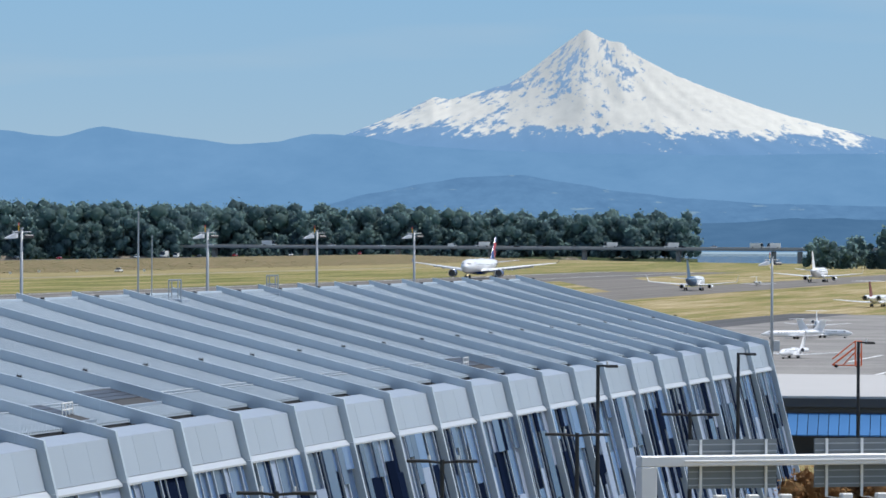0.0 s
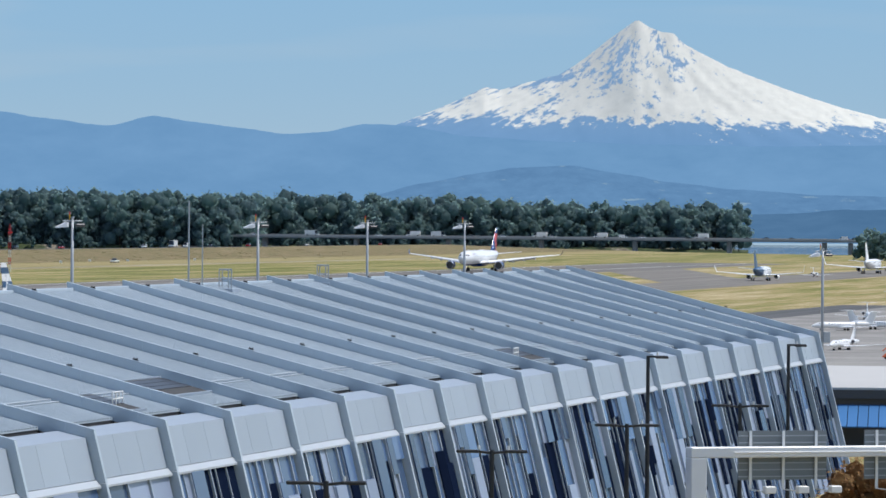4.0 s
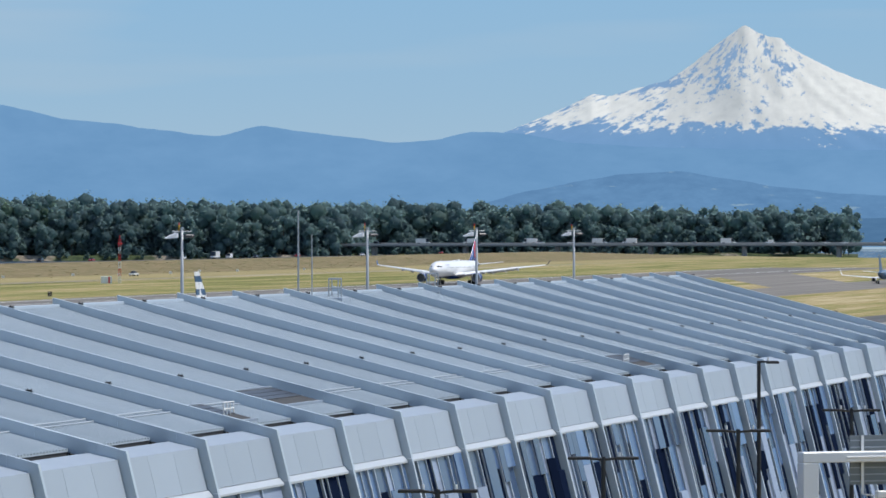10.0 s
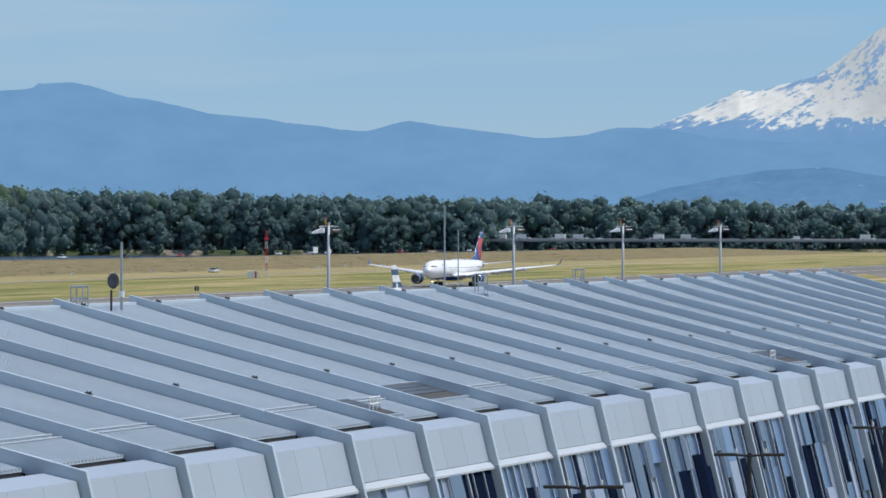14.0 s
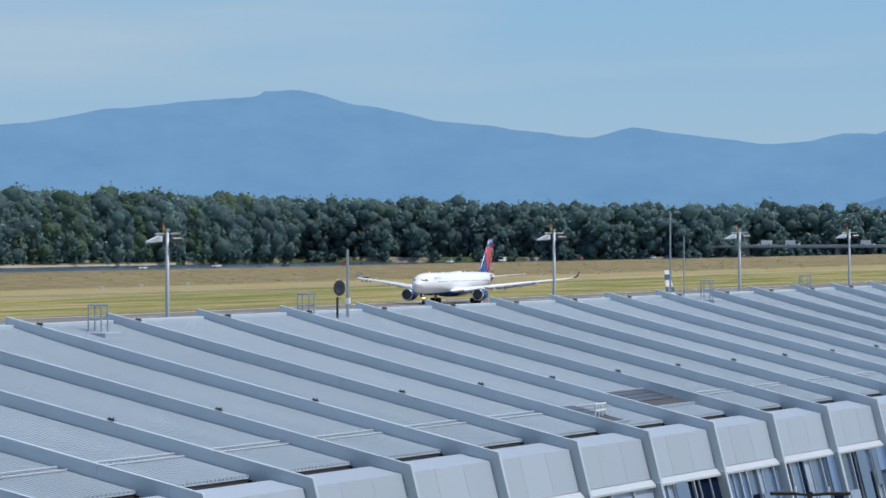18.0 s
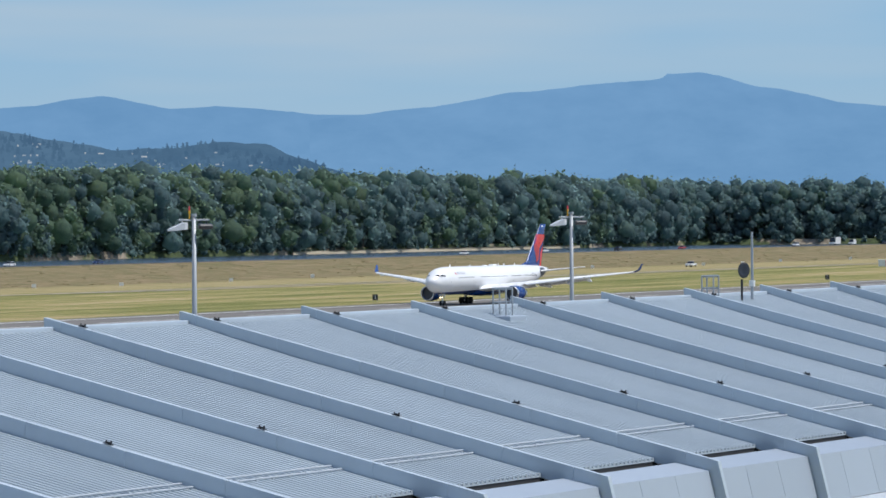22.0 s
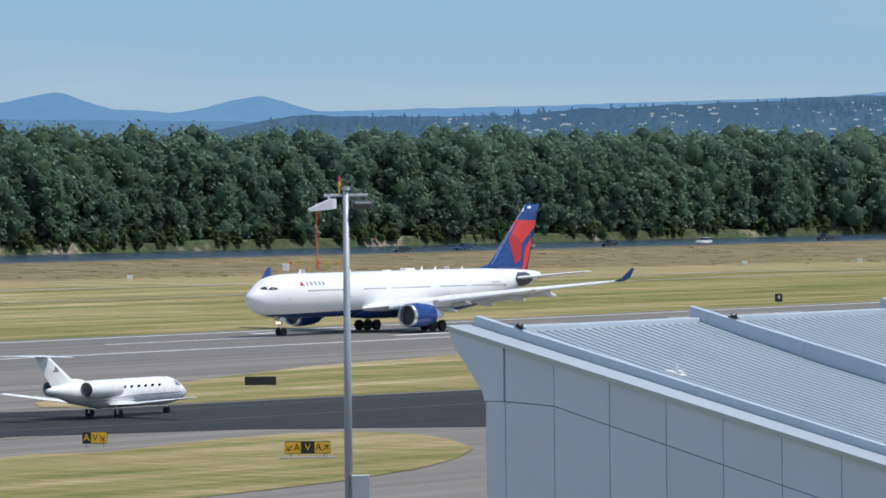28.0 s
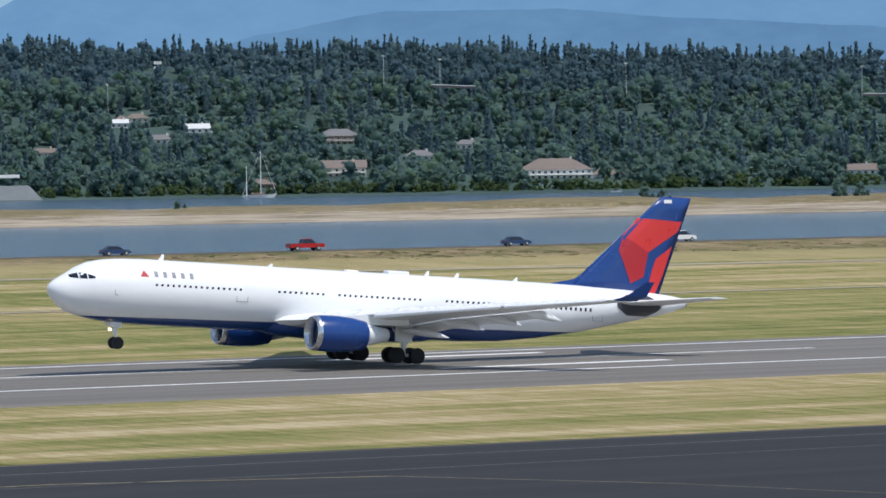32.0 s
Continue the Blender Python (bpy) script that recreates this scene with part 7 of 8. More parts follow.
def vehicle(colour, kind):
    """A road vehicle; the front points to +x and the wheels stand on zero."""
    names = {"sedan": "car", "suv": "suv", "pickup": "pickup_truck", "van": "white_van", "truck": "box_truck"}
    s = thing(names[kind], "%s %s on the levee road" % (colour, {"sedan": "saloon car", "suv": "sport utility car", "pickup": "pickup truck", "van": "panel van", "truck": "box truck"}[kind]), "vehicle", "road vehicles")
    L, W, H, sill = {"sedan": (4.7, 1.82, 1.45, 0.3), "suv": (4.8, 1.9, 1.78, 0.38), "pickup": (5.9, 2.0, 1.9, 0.5), "van": (5.6, 2.0, 2.4, 0.35), "truck": (9.5, 2.4, 3.6, 0.6)}[kind]
    belt = {"sedan": 0.92, "suv": 1.08, "pickup": 1.15, "van": 1.25, "truck": 1.4}[kind]
    prof = {"sedan": ((-0.5, 0.72), (-0.49, 1.0), (-0.36, 1.02), (0.18, 1.0), (0.46, 0.82), (0.5, 0.6)), "suv": ((-0.5, 0.7), (-0.5, 1.0), (-0.3, 1.0), (0.22, 1.0), (0.47, 0.9), (0.5, 0.6)), "pickup": ((-0.5, 0.6), (-0.5, 1.0), (-0.1, 1.0), (0.22, 1.0), (0.48, 0.95), (0.5, 0.6)), "van": ((-0.5, 0.6), (-0.5, 1.0), (-0.1, 1.0), (0.3, 1.0), (0.49, 0.82), (0.5, 0.6)), "truck": ((-0.5, 0.5), (-0.5, 1.0), (0.2, 1.0), (0.32, 1.0), (0.49, 0.95), (0.5, 0.6))}[kind]
    b = bmesh.new()
    outline = [(a * L, h * belt) for a, h in prof] + [(0.5 * L, sill), (-0.5 * L, sill)]
    loft(b, [[(x * q, y, z) for x, z in outline] for y, q in ((-W / 2, 0.985), (-W / 2 + 0.08, 1), (W / 2 - 0.08, 1), (W / 2, 0.985))])
    body = part("body", b, PAINTS[colour], s)
    lo, hi = {"sedan": ((-0.40, 0.22), (-0.26, 0.06)), "suv": ((-0.48, 0.24), (-0.43, 0.10)), "pickup": ((-0.12, 0.24), (-0.08, 0.12)), "van": ((-0.5, 0.36), (-0.5, 0.24)), "truck": ((0.24, 0.42), (0.24, 0.38))}[kind]
    b = bmesh.new()
    loft(b, [[(lo[0] * L, -W / 2 + 0.05, belt), (lo[1] * L, -W / 2 + 0.05, belt), (lo[1] * L, W / 2 - 0.05, belt), (lo[0] * L, W / 2 - 0.05, belt)], [(hi[0] * L, -W / 2 + 0.22, H - 0.06), (hi[1] * L, -W / 2 + 0.22, H - 0.06), (hi[1] * L, W / 2 - 0.22, H - 0.06), (hi[0] * L, W / 2 - 0.22, H - 0.06)]])
    part("greenhouse", b, CABIN_GLASS, s, "dark glazed cabin")
    b = bmesh.new()
    box(b, (hi[0] * L - 0.05, -W / 2 + 0.2, H - 0.08), (hi[1] * L + 0.05, W / 2 - 0.2, H), 0.03)
    if kind == "van":
        box(b, (-0.5 * L, -W / 2 + 0.04, belt), (0.2 * L, W / 2 - 0.04, H), 0.06)
    part("roof", b, PAINTS[colour], s)
    if kind == "truck":
        b = bmesh.new()
        box(b, (-0.5 * L, -W / 2, 0.95), (0.22 * L, W / 2, H), 0.04)
        part("cargo_box", b, PAINTS["white"], s, "white cargo box")
    if kind == "pickup":
        b = bmesh.new()
        box(b, (-0.48 * L, -W / 2 + 0.12, belt - 0.03), (-0.13 * L, W / 2 - 0.12, belt + 0.012))
        part("bed", b, BLACK, s)
    r = {"truck": 0.5, "pickup": 0.4}.get(kind, 0.34)
    for x in (-0.31 * L, 0.31 * L):
        for y in (-W / 2 + 0.1, W / 2 - 0.1):
            b = bmesh.new()
            wheel(b, x, y, r, r, 0.24, 14)
            w_ = part("wheel", b, RUBBER, s)
            b = bmesh.new()
            wheel(b, x, y + (0.13 if y > 0 else -0.13), r, r * 0.55, 0.02, 12)
            part("rim", b, BARE_METAL, w_)
    for y in (-W / 2 + 0.3, W / 2 - 0.3):
        b = bmesh.new()
        box(b, (0.49 * L, y - 0.15, belt * 0.66), (0.502 * L, y + 0.15, belt * 0.78))
        part("headlight", b, WHITE, s)
        b = bmesh.new()
        box(b, (-0.502 * L, y - 0.12, belt * 0.7), (-0.49 * L, y + 0.12, belt * 0.88))
        part("tail_light", b, SIGN_RED, s)
    return s


MOTHER = {}
TRAFFIC = []


def drive(colour, kind, x, t, speed, y, z):
    """A vehicle that is at x at t seconds and keeps its speed."""
    key = (colour, kind)
    if key not in MOTHER:
        MOTHER[key] = ob = vehicle(colour, kind)
    else:
        ob = copy_thing(MOTHER[key], Matrix())
    TRAFFIC.append((ob, x - speed * t, speed, y, z))


ROAD_Z = field_z(677) + 0.07
for x, c, k in ((907, "dark", "sedan"), (931, "blue", "suv"), (956, "grey", "pickup"), (992, "dark", "suv"), (1034, "white", "suv"), (1092, "dark", "pickup"), (1160, "white", "sedan"), (1218, "blue", "sedan"), (1510, "white", "sedan"), (1588, "white", "pickup"), (1667, "dark", "suv"), (1740, "red", "sedan"), (1883, "white", "suv"), (1937, "white", "truck"), (1962, "white", "van"), (2010, "dark", "sedan"), (2089, "red", "suv"), (2222, "white", "sedan"), (2404, "red", "sedan")):
    drive(c, k, x, 28, -20.5, 679.8, ROAD_Z)
for x, c, k in ((304.6, "blue", "sedan"), (336.7, "red", "pickup"), (373.9, "blue", "sedan"), (404.2, "white", "suv")):
    drive(c, k, x, 32, 24.5, 675.0, ROAD_Z)
drive("white", "pickup", 1942, 0, -20.0, 545.0, field_z(545) + 0.02)


# ---- the long river bridge ----
def bridge():
    CONC = vary("bridge_concrete", (0.42, 0.40, 0.37, 1), 0.85, 0, 0.12, 0.05)
    # darker concrete: side shade put into the deck and pier colour
    DECK = vary("bridge_side_shade", (0.30, 0.30, 0.295, 1), 0.85, 0, 0.1, 0.05)
    a, c = polar(75.1, 3240), polar(104.0, 3240)
    d = (c - a).normalized()
    L = (c - a).length
    zt = 9.6
    s = thing("bridge", "long low concrete highway bridge over the river", "bridge", at=pose(a.x, a.y, 0, rz=math.degrees(math.atan2(d.y, d.x))))
    b = bmesh.new()
    box(b, (-470, -8, zt - 2.0), (L, 8, zt - 0.6))
    part("deck", b, DECK, s)
    b = bmesh.new()
    box(b, (-470, -8.4, zt - 1.3), (L, -8.0, zt - 0.25))
    part("parapet", b, CONC, s)
    b = bmesh.new()
    box(b, (-470, 8.0, zt - 0.9), (L, 8.4, zt + 0.25))
    part("parapet", b, CONC, s)
    b = bmesh.new()
    box(b, (-1.3, -3.2, WATER_Z - 0.5), (1.3, 3.2, zt - 2.3), 0.1)
    pier = mesh_of(b, "pier", DECK)
    for k in range(-7, int(L / 62)):
        for o in ((0, 17) if k > 5 else (0,)):
            piece("pier", pier, s, pose(20 + k * 62 + o, 0, 0))
    m = s.matrix_basis
    rnd = random.Random(9)
    for k in range(46):
        kind = rnd.choice(("sedan", "suv", "van", "truck", "truck"))
        col = "white" if kind in ("van", "truck") else rnd.choice(("white", "white", "grey", "dark", "red"))
        key = (col, kind)
        lane = -5 if k % 2 else 5
        u = (-10 if lane > 0 else -250) + k * 20 + rnd.random() * 15
        p = m @ Vector((u, lane, 0))
        if key not in MOTHER:
            MOTHER[key] = ob = vehicle(col, kind)
        else:
            ob = copy_thing(MOTHER[key], Matrix())
        tagged(ob, "%s vehicle on the river bridge" % col, group="bridge traffic")
        BRIDGE_CARS.append((ob, u, lane))
    return s


BRIDGE_CARS = []
river_bridge = bridge()

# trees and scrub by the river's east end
wood("river_grove", [(polar(82.45 + 0.085 * k, 2630 + 25 * math.sin(k * 2.1)).x, polar(82.45 + 0.085 * k, 2630 + 25 * math.sin(k * 2.1)).y, 0, 13 + 4.5 * math.sin(k * 1.3) + (5 if k > 9 else 0)) for k in range(28)], "round", HAZED_LEAF, "dark green grove near the runway end", "grove", 260, 1.3, 42, 0.40)

# ---- far bank: houses, road lamps, boats ----
TILE = vary("brown_roof_tiles", (0.19, 0.155, 0.135, 1), 0.85, 0, 0.15, 0.5)
SLATE = vary("grey_roof_tiles", (0.17, 0.17, 0.175, 1), 0.85, 0, 0.15, 0.5)
PALE_ROOF = vary("pale_metal_roof", (0.62, 0.63, 0.63, 1), 0.6, 0, 0.08, 0.5)
STUCCO = vary("cream_house_wall", (0.58, 0.53, 0.45, 1), 0.85, 0, 0.08, 0.5)
TIMBER = vary("brown_house_wall", (0.20, 0.15, 0.12, 1), 0.85, 0, 0.15, 0.5)


def house(az, r, w, floors, roof, wall, label, hip=True):
    z = hill_z(az, r) - 1.5
    p = polar(az, r)
    s = thing("house", label, "house", "houses on the far bank", at=pose(p.x, p.y, z, rz=-az))
    h = 2.9 * floors + 1.0
    d = w * 0.55
    b = bmesh.new()
    box(b, (-w / 2, 0, -3), (w / 2, d, h))
    part("wall", b, wall, s)
    b = bmesh.new()
    o, ridge_w = 0.8, (w * 0.22 if hip else w / 2 + 0.6)
    rh = 0.23 * d + 1.2
    loft(b, [[(-w / 2 - o, -o, h), (w / 2 + o, -o, h), (w / 2 + o, d + o, h), (-w / 2 - o, d + o, h)], [(-ridge_w, d / 2 - 0.1, h + rh), (ridge_w, d / 2 - 0.1, h + rh), (ridge_w, d / 2 + 0.1, h + rh), (-ridge_w, d / 2 + 0.1, h + rh)]])
    part("roof", b, roof, s)
    b = bmesh.new()
    box(b, (w * 0.2, d / 2 - 0.6, h + rh * 0.5), (w * 0.2 + 1.1, d / 2 + 0.6, h + rh + 0.9))
    part("chimney", b, wall, s)
    # a lower wing with its own roof
    side = -1 if int(az * 10) % 2 else 1
    ww, hw_ = 0.5 * w, 2.9 * max(1, floors - 1) + 0.6
    cx = side * (w / 2 + ww / 2 - 0.6)
    b = bmesh.new()
    box(b, (cx - ww / 2, 1.2, -3), (cx + ww / 2, d * 0.8, hw_))
    part("wall", b, wall, s)
    b = bmesh.new()
    loft(b, [[(cx - ww / 2 - 0.5, 0.6, hw_), (cx + ww / 2 + 0.5, 0.6, hw_), (cx + ww / 2 + 0.5, d * 0.8 + 0.5, hw_), (cx - ww / 2 - 0.5, d * 0.8 + 0.5, hw_)], [(cx - ww * 0.2, d * 0.45, hw_ + rh * 0.7), (cx + ww * 0.2, d * 0.45, hw_ + rh * 0.7), (cx + ww * 0.2, d * 0.5, hw_ + rh * 0.7), (cx - ww * 0.2, d * 0.5, hw_ + rh * 0.7)]])
    part("roof", b, roof, s)
    n = max(2, int(w / 3.4))
    for f in range(floors):
        for k in range(n):
            x = -w / 2 + (k + 0.5) * w / n
            b = bmesh.new()
            box(b, (x - 0.9, -0.12, 1.6 + 2.9 * f), (x + 0.9, 0.02, 3.3 + 2.9 * f))
            win = part("window", b, WHITE, s)
            b = bmesh.new()
            box(b, (x - 0.75, -0.15, 1.75 + 2.9 * f), (x + 0.75, -0.12, 3.15 + 2.9 * f))
            part("pane", b, CABIN_GLASS, win)
    if floors > 1:
        b = bmesh.new()
        box(b, (-w / 2, -2.2, 3.7), (w / 2, 0, 3.95))
        for k in range(n + 1):
            tube(b, (-w / 2 + k * w / n, -2.0, 0), (-w / 2 + k * w / n, -2.0, 4.9), 0.12, seg=6)
        box(b, (-w / 2, -2.1, 4.8), (w / 2, -2.0, 4.95))
        part("balcony", b, WHITE, s)
    return s


for az, r, w, floors, roof, wall, hip, label in HOUSES:
    house(az, r, w, floors, {"tile": TILE, "slate": SLATE, "pale": PALE_ROOF}[roof], {"cream": STUCCO, "timber": TIMBER, "white": WHITE}[wall], label, hip)


def highway():
    """The highway on the far hillside, with a pale barrier and lamp posts."""
    s = thing("hillside_highway", "highway with a pale barrier across the wooded hillside", "highway")
    z_of = lambda az: 17.97 + 3110 * math.tan(radians(float(np.interp(az, [27, 28.3, 31.5, 33.7, 38.5, 41.4, 45], [0.94, 0.87, 0.73, 0.69, 0.60, 0.545, 0.52]))))
    spans = [(28.02, 28.54), (33.06, 33.4), (33.66, 34.08), (34.45, 34.6), (35.77, 36.17)] + [(38.0 + 0.5 * k, 38.49 + 0.5 * k) for k in range(8)]
    for a, c in spans:
        p, q = polar(a, 3110, z_of(a)), polar(c, 3110, z_of(c))
        n = Vector((p.x, p.y, 0)).normalized()
        # the deck's dark asphalt side stands in for the viaduct's shade
        for name, z0, z1, back, mat in (("barrier", 0, 0.4, 0.4, GREY_PAINT), ("deck", -1.4, -0.01, 9.0, ROAD)):
            b = bmesh.new()
            lo, hi = Vector((0, 0, z0)), Vector((0, 0, z1))
            loft(b, [[v + lo, v + hi, v + n * back + hi, v + n * back + lo] for v in (p, q)])
            part(name, b, mat, s)
    for k in range(9):
        b = bmesh.new()
        a = 38.1 + 0.45 * k
        p = polar(a, 3114, 0)
        box(b, (p.x - 0.5, p.y + 2.0, hill_z(a, 3114) - 2), (p.x + 0.5, p.y + 3.0, z_of(a) - 1.42))
        part("pier", b, SLATE, s)
    for az, el in ((27.46, 1.23), (28.12, 1.18), (33.05, 1.02), (34.6, 0.97), (35.83, 0.96), (37.1, 0.93), (24.23, 0.94), (30.3, 1.1)):
        p = polar(az, 3125)
        zt = 17.97 + 3125 * math.tan(radians(el))
        l = thing("highway_lamp", "tall thin highway lamp post", "street lamp", "highway lamps", at=pose(p.x, p.y, zt - 20, rz=-az))
        b = bmesh.new()
        tube(b, (0, 0, 0), (0, 0, 20), 0.13, 0.09, 6)
        part("pole", b, GREY_PAINT, l)
        b = bmesh.new()
        box(b, (-1.2, -0.3, 19.8), (1.2, 0.3, 20.3), 0.05)
        part("lamp_head", b, WHITE, l)


highway()


def radio_tower():
    p = polar(24.82, 3300)
    z = hill_z(24.82, 3300)
    top = EYE[2] + 3300 * math.tan(radians(1.2))
    s = thing("radio_tower", "pale radio tower with stacked aerials above the trees", "radio tower", at=pose(p.x, p.y, z, rz=-24.8))
    h = top - z
    b = bmesh.new()
    tube(b, (0, 0, -1), (0, 0, h), 0.6, 0.4, 8)
    part("pole", b, GREY_PAINT, s)
    for k in range(4):
        b = bmesh.new()
        for q in range(3):
            box(b, (-2.6 + 1.8 * q, -1.0, h - 1.6 - 3.4 * k), (-1.2 + 1.8 * q, -0.6, h - 3.4 * k + 0.4), 0.05)
        box(b, (-2.8, -0.6, h - 0.9 - 3.4 * k), (2.8, 0.6, h - 0.6 - 3.4 * k))
        part("aerial_ring", b, WHITE, s)


radio_tower()


def sailboat():
    p = polar(25.97, 2745)
    s = thing("sailboat", "moored sailing boat with two bare masts", "sailing boat", at=pose(p.x, p.y, WATER_Z - 0.3, rz=-20))
    b = bmesh.new()
    loft(b, [[(-9, -0.4, 1.8), (-9, 0.4, 1.8), (-9, 0.3, 0.8), (-9, -0.3, 0.8)], [(-5, -2, 1.7), (-5, 2, 1.7), (-5, 1.4, 0), (-5, -1.4, 0)], [(4, -2.2, 1.8), (4, 2.2, 1.8), (4, 1.5, 0), (4, -1.5, 0)], [(10.5, -0.1, 2.5), (10.5, 0.1, 2.5), (9, 0.1, 0.5), (9, -0.1, 0.5)]])
    part("hull", b, WHITE, s)
    for x, h in ((1.5, 27), (-6.5, 18)):
        b = bmesh.new()
        tube(b, (x, 0, 1.5), (x, 0, h), 0.28, 0.16, 8)
        part("mast", b, WHITE, s)
    b = bmesh.new()
    tube(b, (10.3, 0, 2.4), (1.5, 0, 26.5), 0.07, seg=4)
    tube(b, (-9, 0, 1.8), (1.5, 0, 26.5), 0.07, seg=4)
    part("stay", b, GREY_PAINT, s)
    b = bmesh.new()
    box(b, (-4, -1.3, 1.7), (3, 1.3, 3.0), 0.2)
    part("cabin", b, TIMBER, s)


sailboat()
for az, r, col in ((36.36, 2380, "white"), (30.16, 2760, "white"), (40.22, 1738, "white")):
    p = polar(az, r)
    s = thing("motor_boat", "small white motor boat on the river", "motor boat", "motor boats", at=pose(p.x, p.y, WATER_Z - 0.15, rz=-30))
    b = bmesh.new()
    loft(b, [[(-3, -1.1, 0.9), (-3, 1.1, 0.9), (-3, 0.9, 0), (-3, -0.9, 0)], [(1, -1.2, 1.0), (1, 1.2, 1.0), (1, 0.8, 0), (1, -0.8, 0)], [(3.4, -0.1, 1.3), (3.4, 0.1, 1.3), (3, 0.1, 0.4), (3, -0.1, 0.4)]])
    part("hull", b, WHITE, s)
    b = bmesh.new()
    box(b, (-1, -0.8, 0.9), (0.8, 0.8, 1.9), 0.15)
    part("windscreen", b, CABIN_GLASS, s)
# a pickup shape stands in for the blue canopy tent
p = polar(40.0, 1774)
tent = vehicle("blue", "pickup")
tagged(tent, "blue pickup shape standing in for a canopy tent on the sandbar", "vehicle", "parked vehicles")
tent.matrix_basis = pose(p.x, p.y, 2.4, rz=20)


def river_pier():
    """A sloping concrete landing with a white deck on posts at the far bank."""
    conc = vary("landing_concrete", (0.36, 0.37, 0.37, 1), 0.85, 0, 0.15, 0.3)
    c = polar(22.9, 2785)
    s = thing("river_landing", "grey concrete landing with a white raised deck by the river", "landing", at=pose(c.x, c.y, 0, rz=-22.9))
    b = bmesh.new()
    loft(b, [[(-26, y, WATER_Z - 0.5), (28, y, WATER_Z - 0.5), (19, y, 7.2), (-26, y, 7.2)] for y in (0, 12)])
    part("ramp", b, conc, s)
    b = bmesh.new()
    box(b, (-26, -1, 11.6), (14, 13, 13.4), 0.1)
    part("deck", b, WHITE, s, "white raised deck")
    for k in range(5):
        b = bmesh.new()
        tube(b, (-22 + 8 * k, 3, 7.0), (-22 + 8 * k, 3, 11.7), 0.6, seg=8)
        part("post", b, DARK_GREY, s)


river_pier()

# trees on the sandbar
sand_trees = []
for az, h in ((32.75, 10), (33.0, 8), (34.15, 9), (34.4, 12), (34.75, 11), (34.95, 13), (35.1, 11), (35.5, 8), (36.75, 13), (36.95, 12), (37.9, 7), (38.6, 5), (39.0, 9), (39.25, 11), (39.4, 9), (30.5, 8), (30.7, 6), (25.02, 4.5)):
    p = polar(az, 1745)
    sand_trees.append((p.x, p.y, 1.0, h * 0.85))
    q = polar(az + 0.09, 1752)
    sand_trees.append((q.x, q.y, 1.0, h * 0.5))
wood("sandbar_trees", sand_trees, "bush", BROAD, "scattered small green trees on the sandbar", "trees", 220, 0.6, 43, 0.34)


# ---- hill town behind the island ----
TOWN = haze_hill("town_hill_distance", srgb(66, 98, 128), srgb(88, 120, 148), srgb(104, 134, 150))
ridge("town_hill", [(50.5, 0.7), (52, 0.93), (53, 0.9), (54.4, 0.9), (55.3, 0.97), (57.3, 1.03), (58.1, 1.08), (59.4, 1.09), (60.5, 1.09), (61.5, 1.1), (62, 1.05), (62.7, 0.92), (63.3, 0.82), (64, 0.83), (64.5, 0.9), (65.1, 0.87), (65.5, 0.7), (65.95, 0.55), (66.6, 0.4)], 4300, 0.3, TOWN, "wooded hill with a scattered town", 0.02)


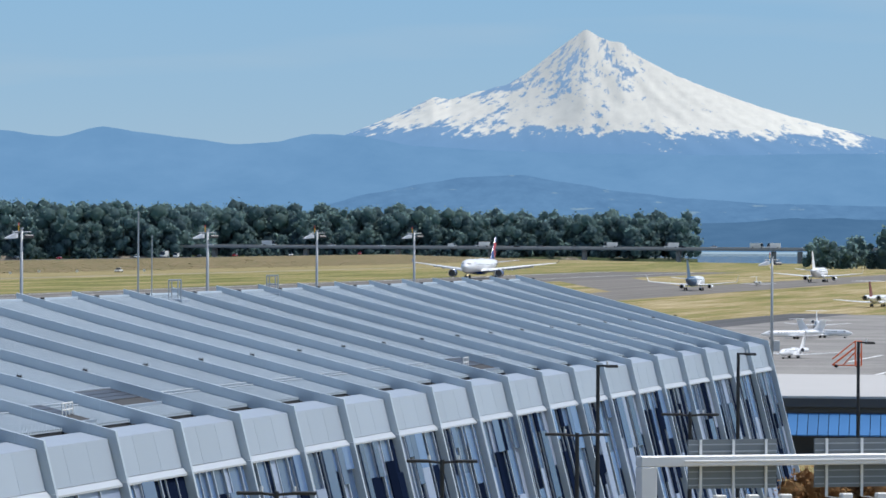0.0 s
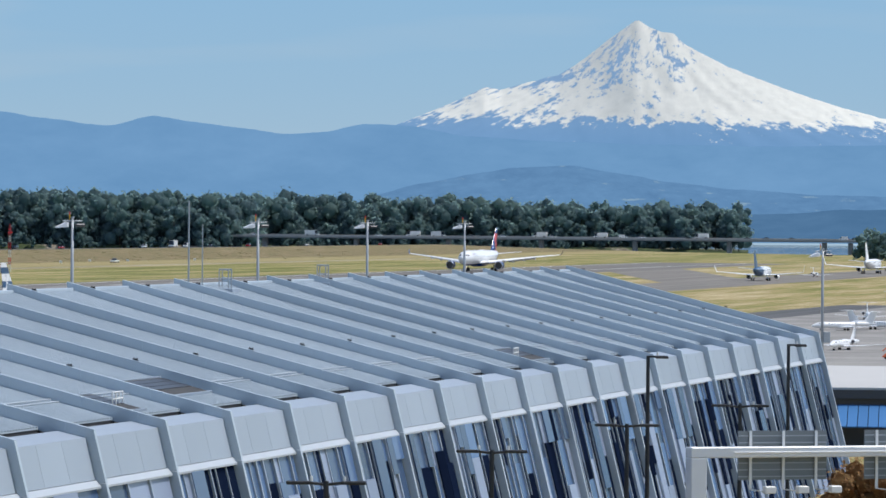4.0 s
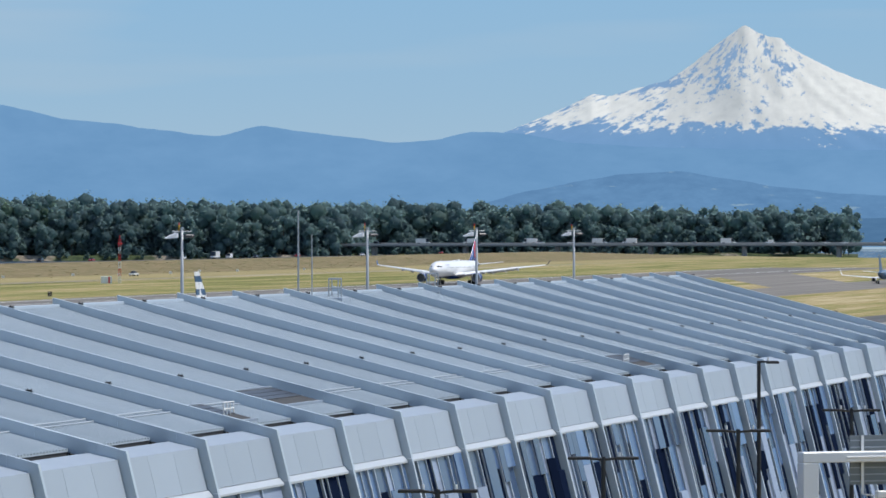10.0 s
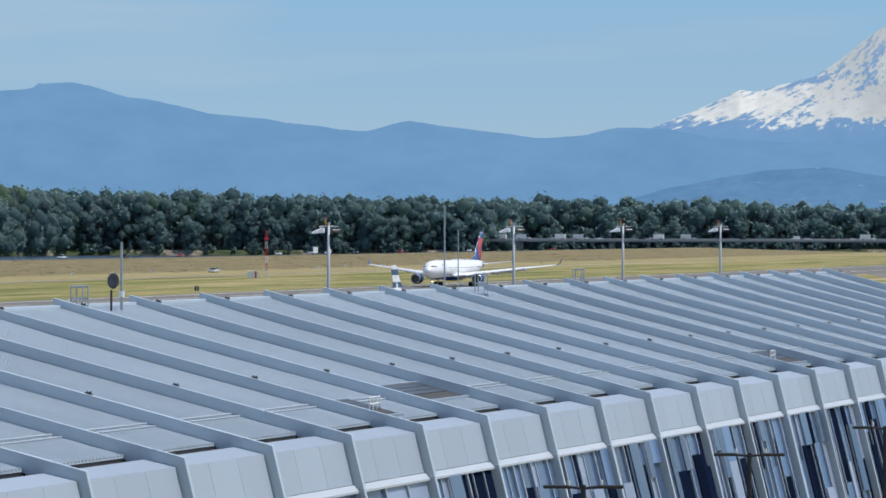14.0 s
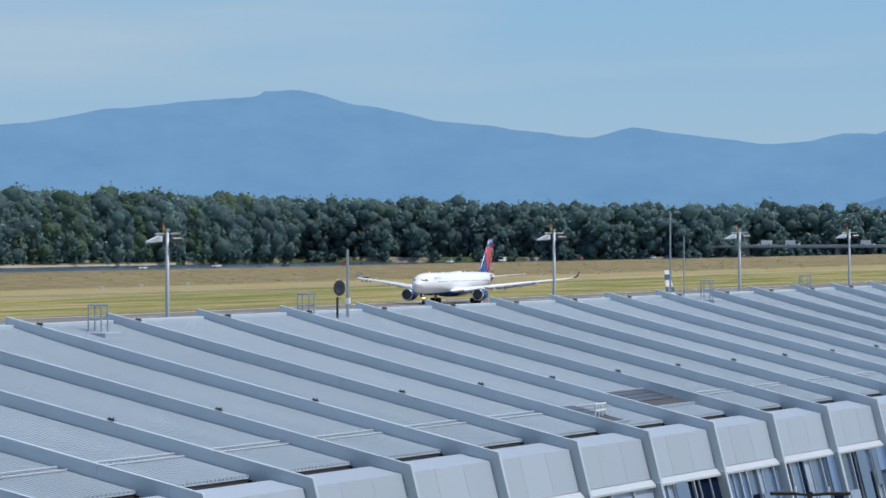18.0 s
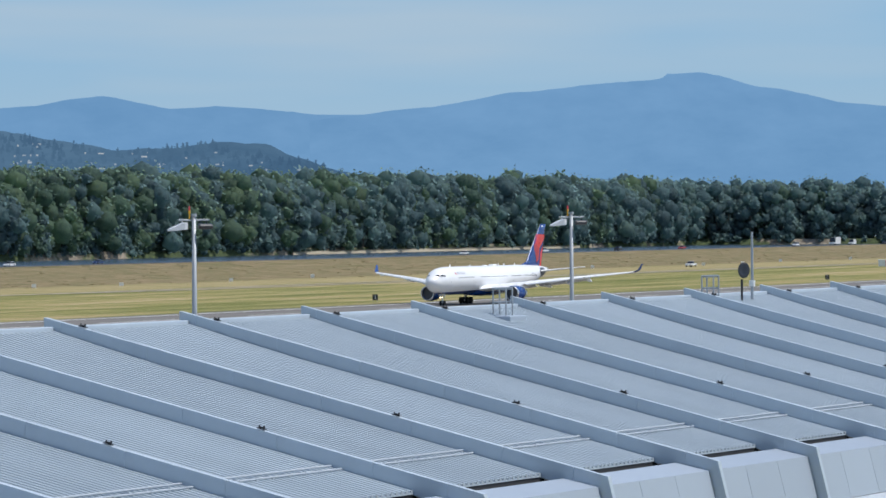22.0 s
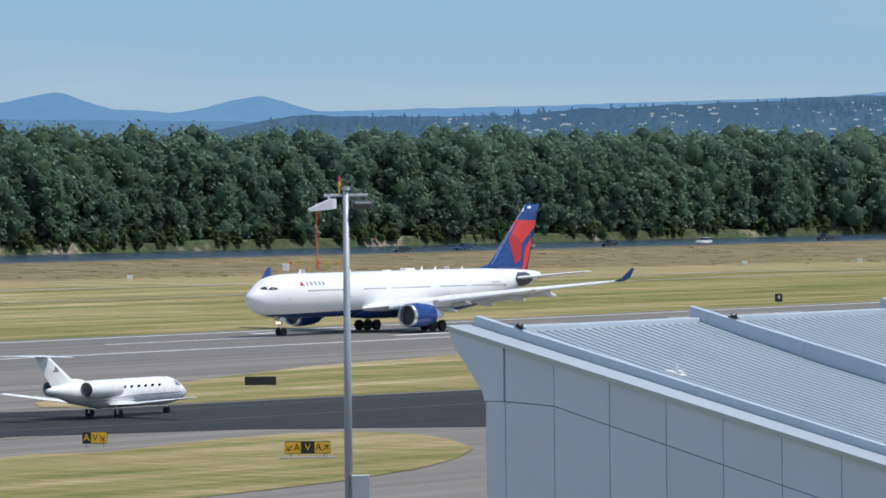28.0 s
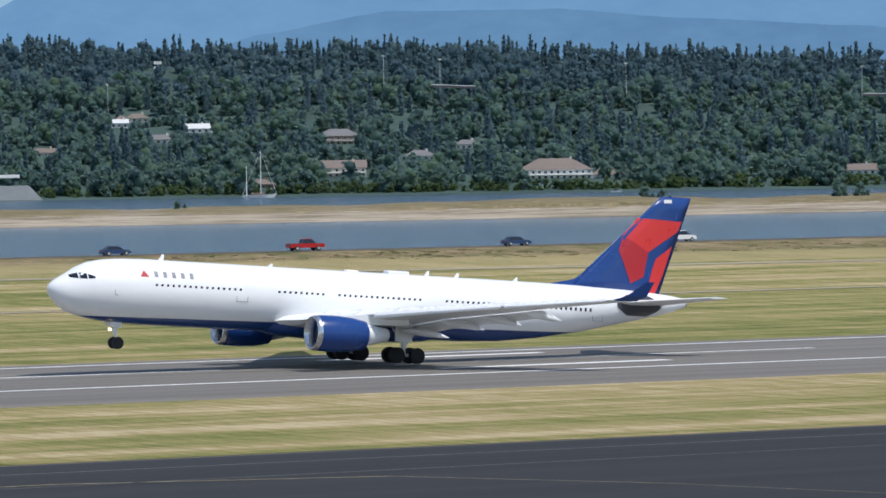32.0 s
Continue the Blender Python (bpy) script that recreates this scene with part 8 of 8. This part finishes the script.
def town():
    rng = np.random.default_rng(77)
    # walls and trees glow with painted haze instead of reflecting light
    k = haze_hill("town_house_haze", srgb(112, 136, 158), srgb(186, 192, 198), None, 8.0)
    b = bmesh.new()
    sp = []
    for _ in range(330):
        az = 53.5 + 12 * rng.random()
        top = float(np.interp(az, [53.5, 57, 61.5, 62.7, 63.3, 64.5, 65.5], [0.86, 1.0, 1.06, 0.88, 0.78, 0.85, 0.66]))
        el = 0.55 + (top - 0.55) * rng.random()
        if az > 62.5 and rng.random() < 0.7:
            continue
        p = polar(az, 4180 + 40 * rng.random(), 17.97 + 4200 * math.tan(radians(el)))
        w = 1.0 + 4.0 * rng.random() ** 2.5
        box(b, (p.x - w / 2, p.y - w / 2, p.z - 0.8), (p.x + w / 2, p.y + w / 2, p.z + 0.2 + 0.6 * rng.random()))
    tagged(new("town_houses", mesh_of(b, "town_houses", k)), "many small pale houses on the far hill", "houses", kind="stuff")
    HAZE_TREE = haze_hill("town_tree_distance", srgb(62, 92, 122), srgb(82, 114, 142))
    for _ in range(1000):
        az = 51.5 + 14.3 * rng.random()
        top = float(np.interp(az, [51.5, 53.5, 57, 61.5, 62.7, 63.3, 64.5, 65.5, 66], [0.86, 0.88, 1.0, 1.08, 0.9, 0.8, 0.87, 0.68, 0.52]))
        el = top - 0.34 * rng.random() ** 2.2
        p = polar(az, 4170 + 60 * rng.random(), 17.97 + 4200 * math.tan(radians(el)) - 6)
        sp.append((p.x, p.y, p.z + 2, 4 + 6 * rng.random() ** 2))
    wood("town_trees", sp, "cone", HAZE_TREE, "scattered dark trees between the far houses", "trees", 20, 1.2, 44, 0.42, False, 4, (2, 5))


town()
# ---- things that move ----
def motions():
    X = ((0, 1865.1), (2, 1821.5), (4, 1768.3), (6, 1705.8), (8, 1634.5), (10, 1554.5), (12, 1466.0), (14, 1369.3), (16, 1264.5), (18, 1151.9), (20, 1031.6), (22, 903.9), (24, 769.1), (26, 627.5), (27, 554.3), (28, 479.6), (29, 403.4), (29.5, 364.7), (30, 325.8), (30.5, 286.5), (31, 246.9), (31.5, 206.8), (32, 166.3))
    walk(airliner_jet, [(t, pose(x + 31.8, RW, 0.05 + 0.2 * max(0.0, t - 31.0), ry=float(np.interp(t, [0, 29, 29.5, 30, 30.5, 31, 31.5, 32], [0, 0.1, 0.9, 1.9, 2.7, 3.2, 3.7, 4.4])))) for t, x in X])
    walk(bizjet, [(t, pose(302.5 + (t - 28) * 4.4, 257.2 + 0.2 * (t - 28), 0.07, rz=183)) for t in (0, 10, 20, 26, 28, 29, 30, 32)])
    ends = (0, 16, 32)
    walk(narrow, [(t, pose(1545 + float(np.interp(t, [0, 6, 9, 32], [0, 48, 62, 150])), 243, 0.06, rz=180)) for t in (0, 6, 9, 20, 32)])
    walk(narrow_2, [(t, pose(804 + 8.0 * (t - 6), 245, 0.06, rz=180)) for t in ends])
    walk(waiting_jet, [(t, pose(1848 + 2.0 * t, 243, 0.06, rz=180)) for t in ends])
    walk(waiting_small, [(t, pose(1709 + 4.0 * t, 246, 0.06, rz=180)) for t in ends])
    for ob, x0, v, y, z in TRAFFIC:
        walk(ob, [(t, pose(x0 + v * t, y, z, rz=0 if v > 0 else 180)) for t in ends])
    m = river_bridge.matrix_basis
    for ob, u, lane in BRIDGE_CARS:
        v = -20 if lane > 0 else 20
        walk(ob, [(t, m @ pose(u + v * (t - 10), lane, 9.05, rz=0 if v > 0 else 180)) for t in ends])


motions()
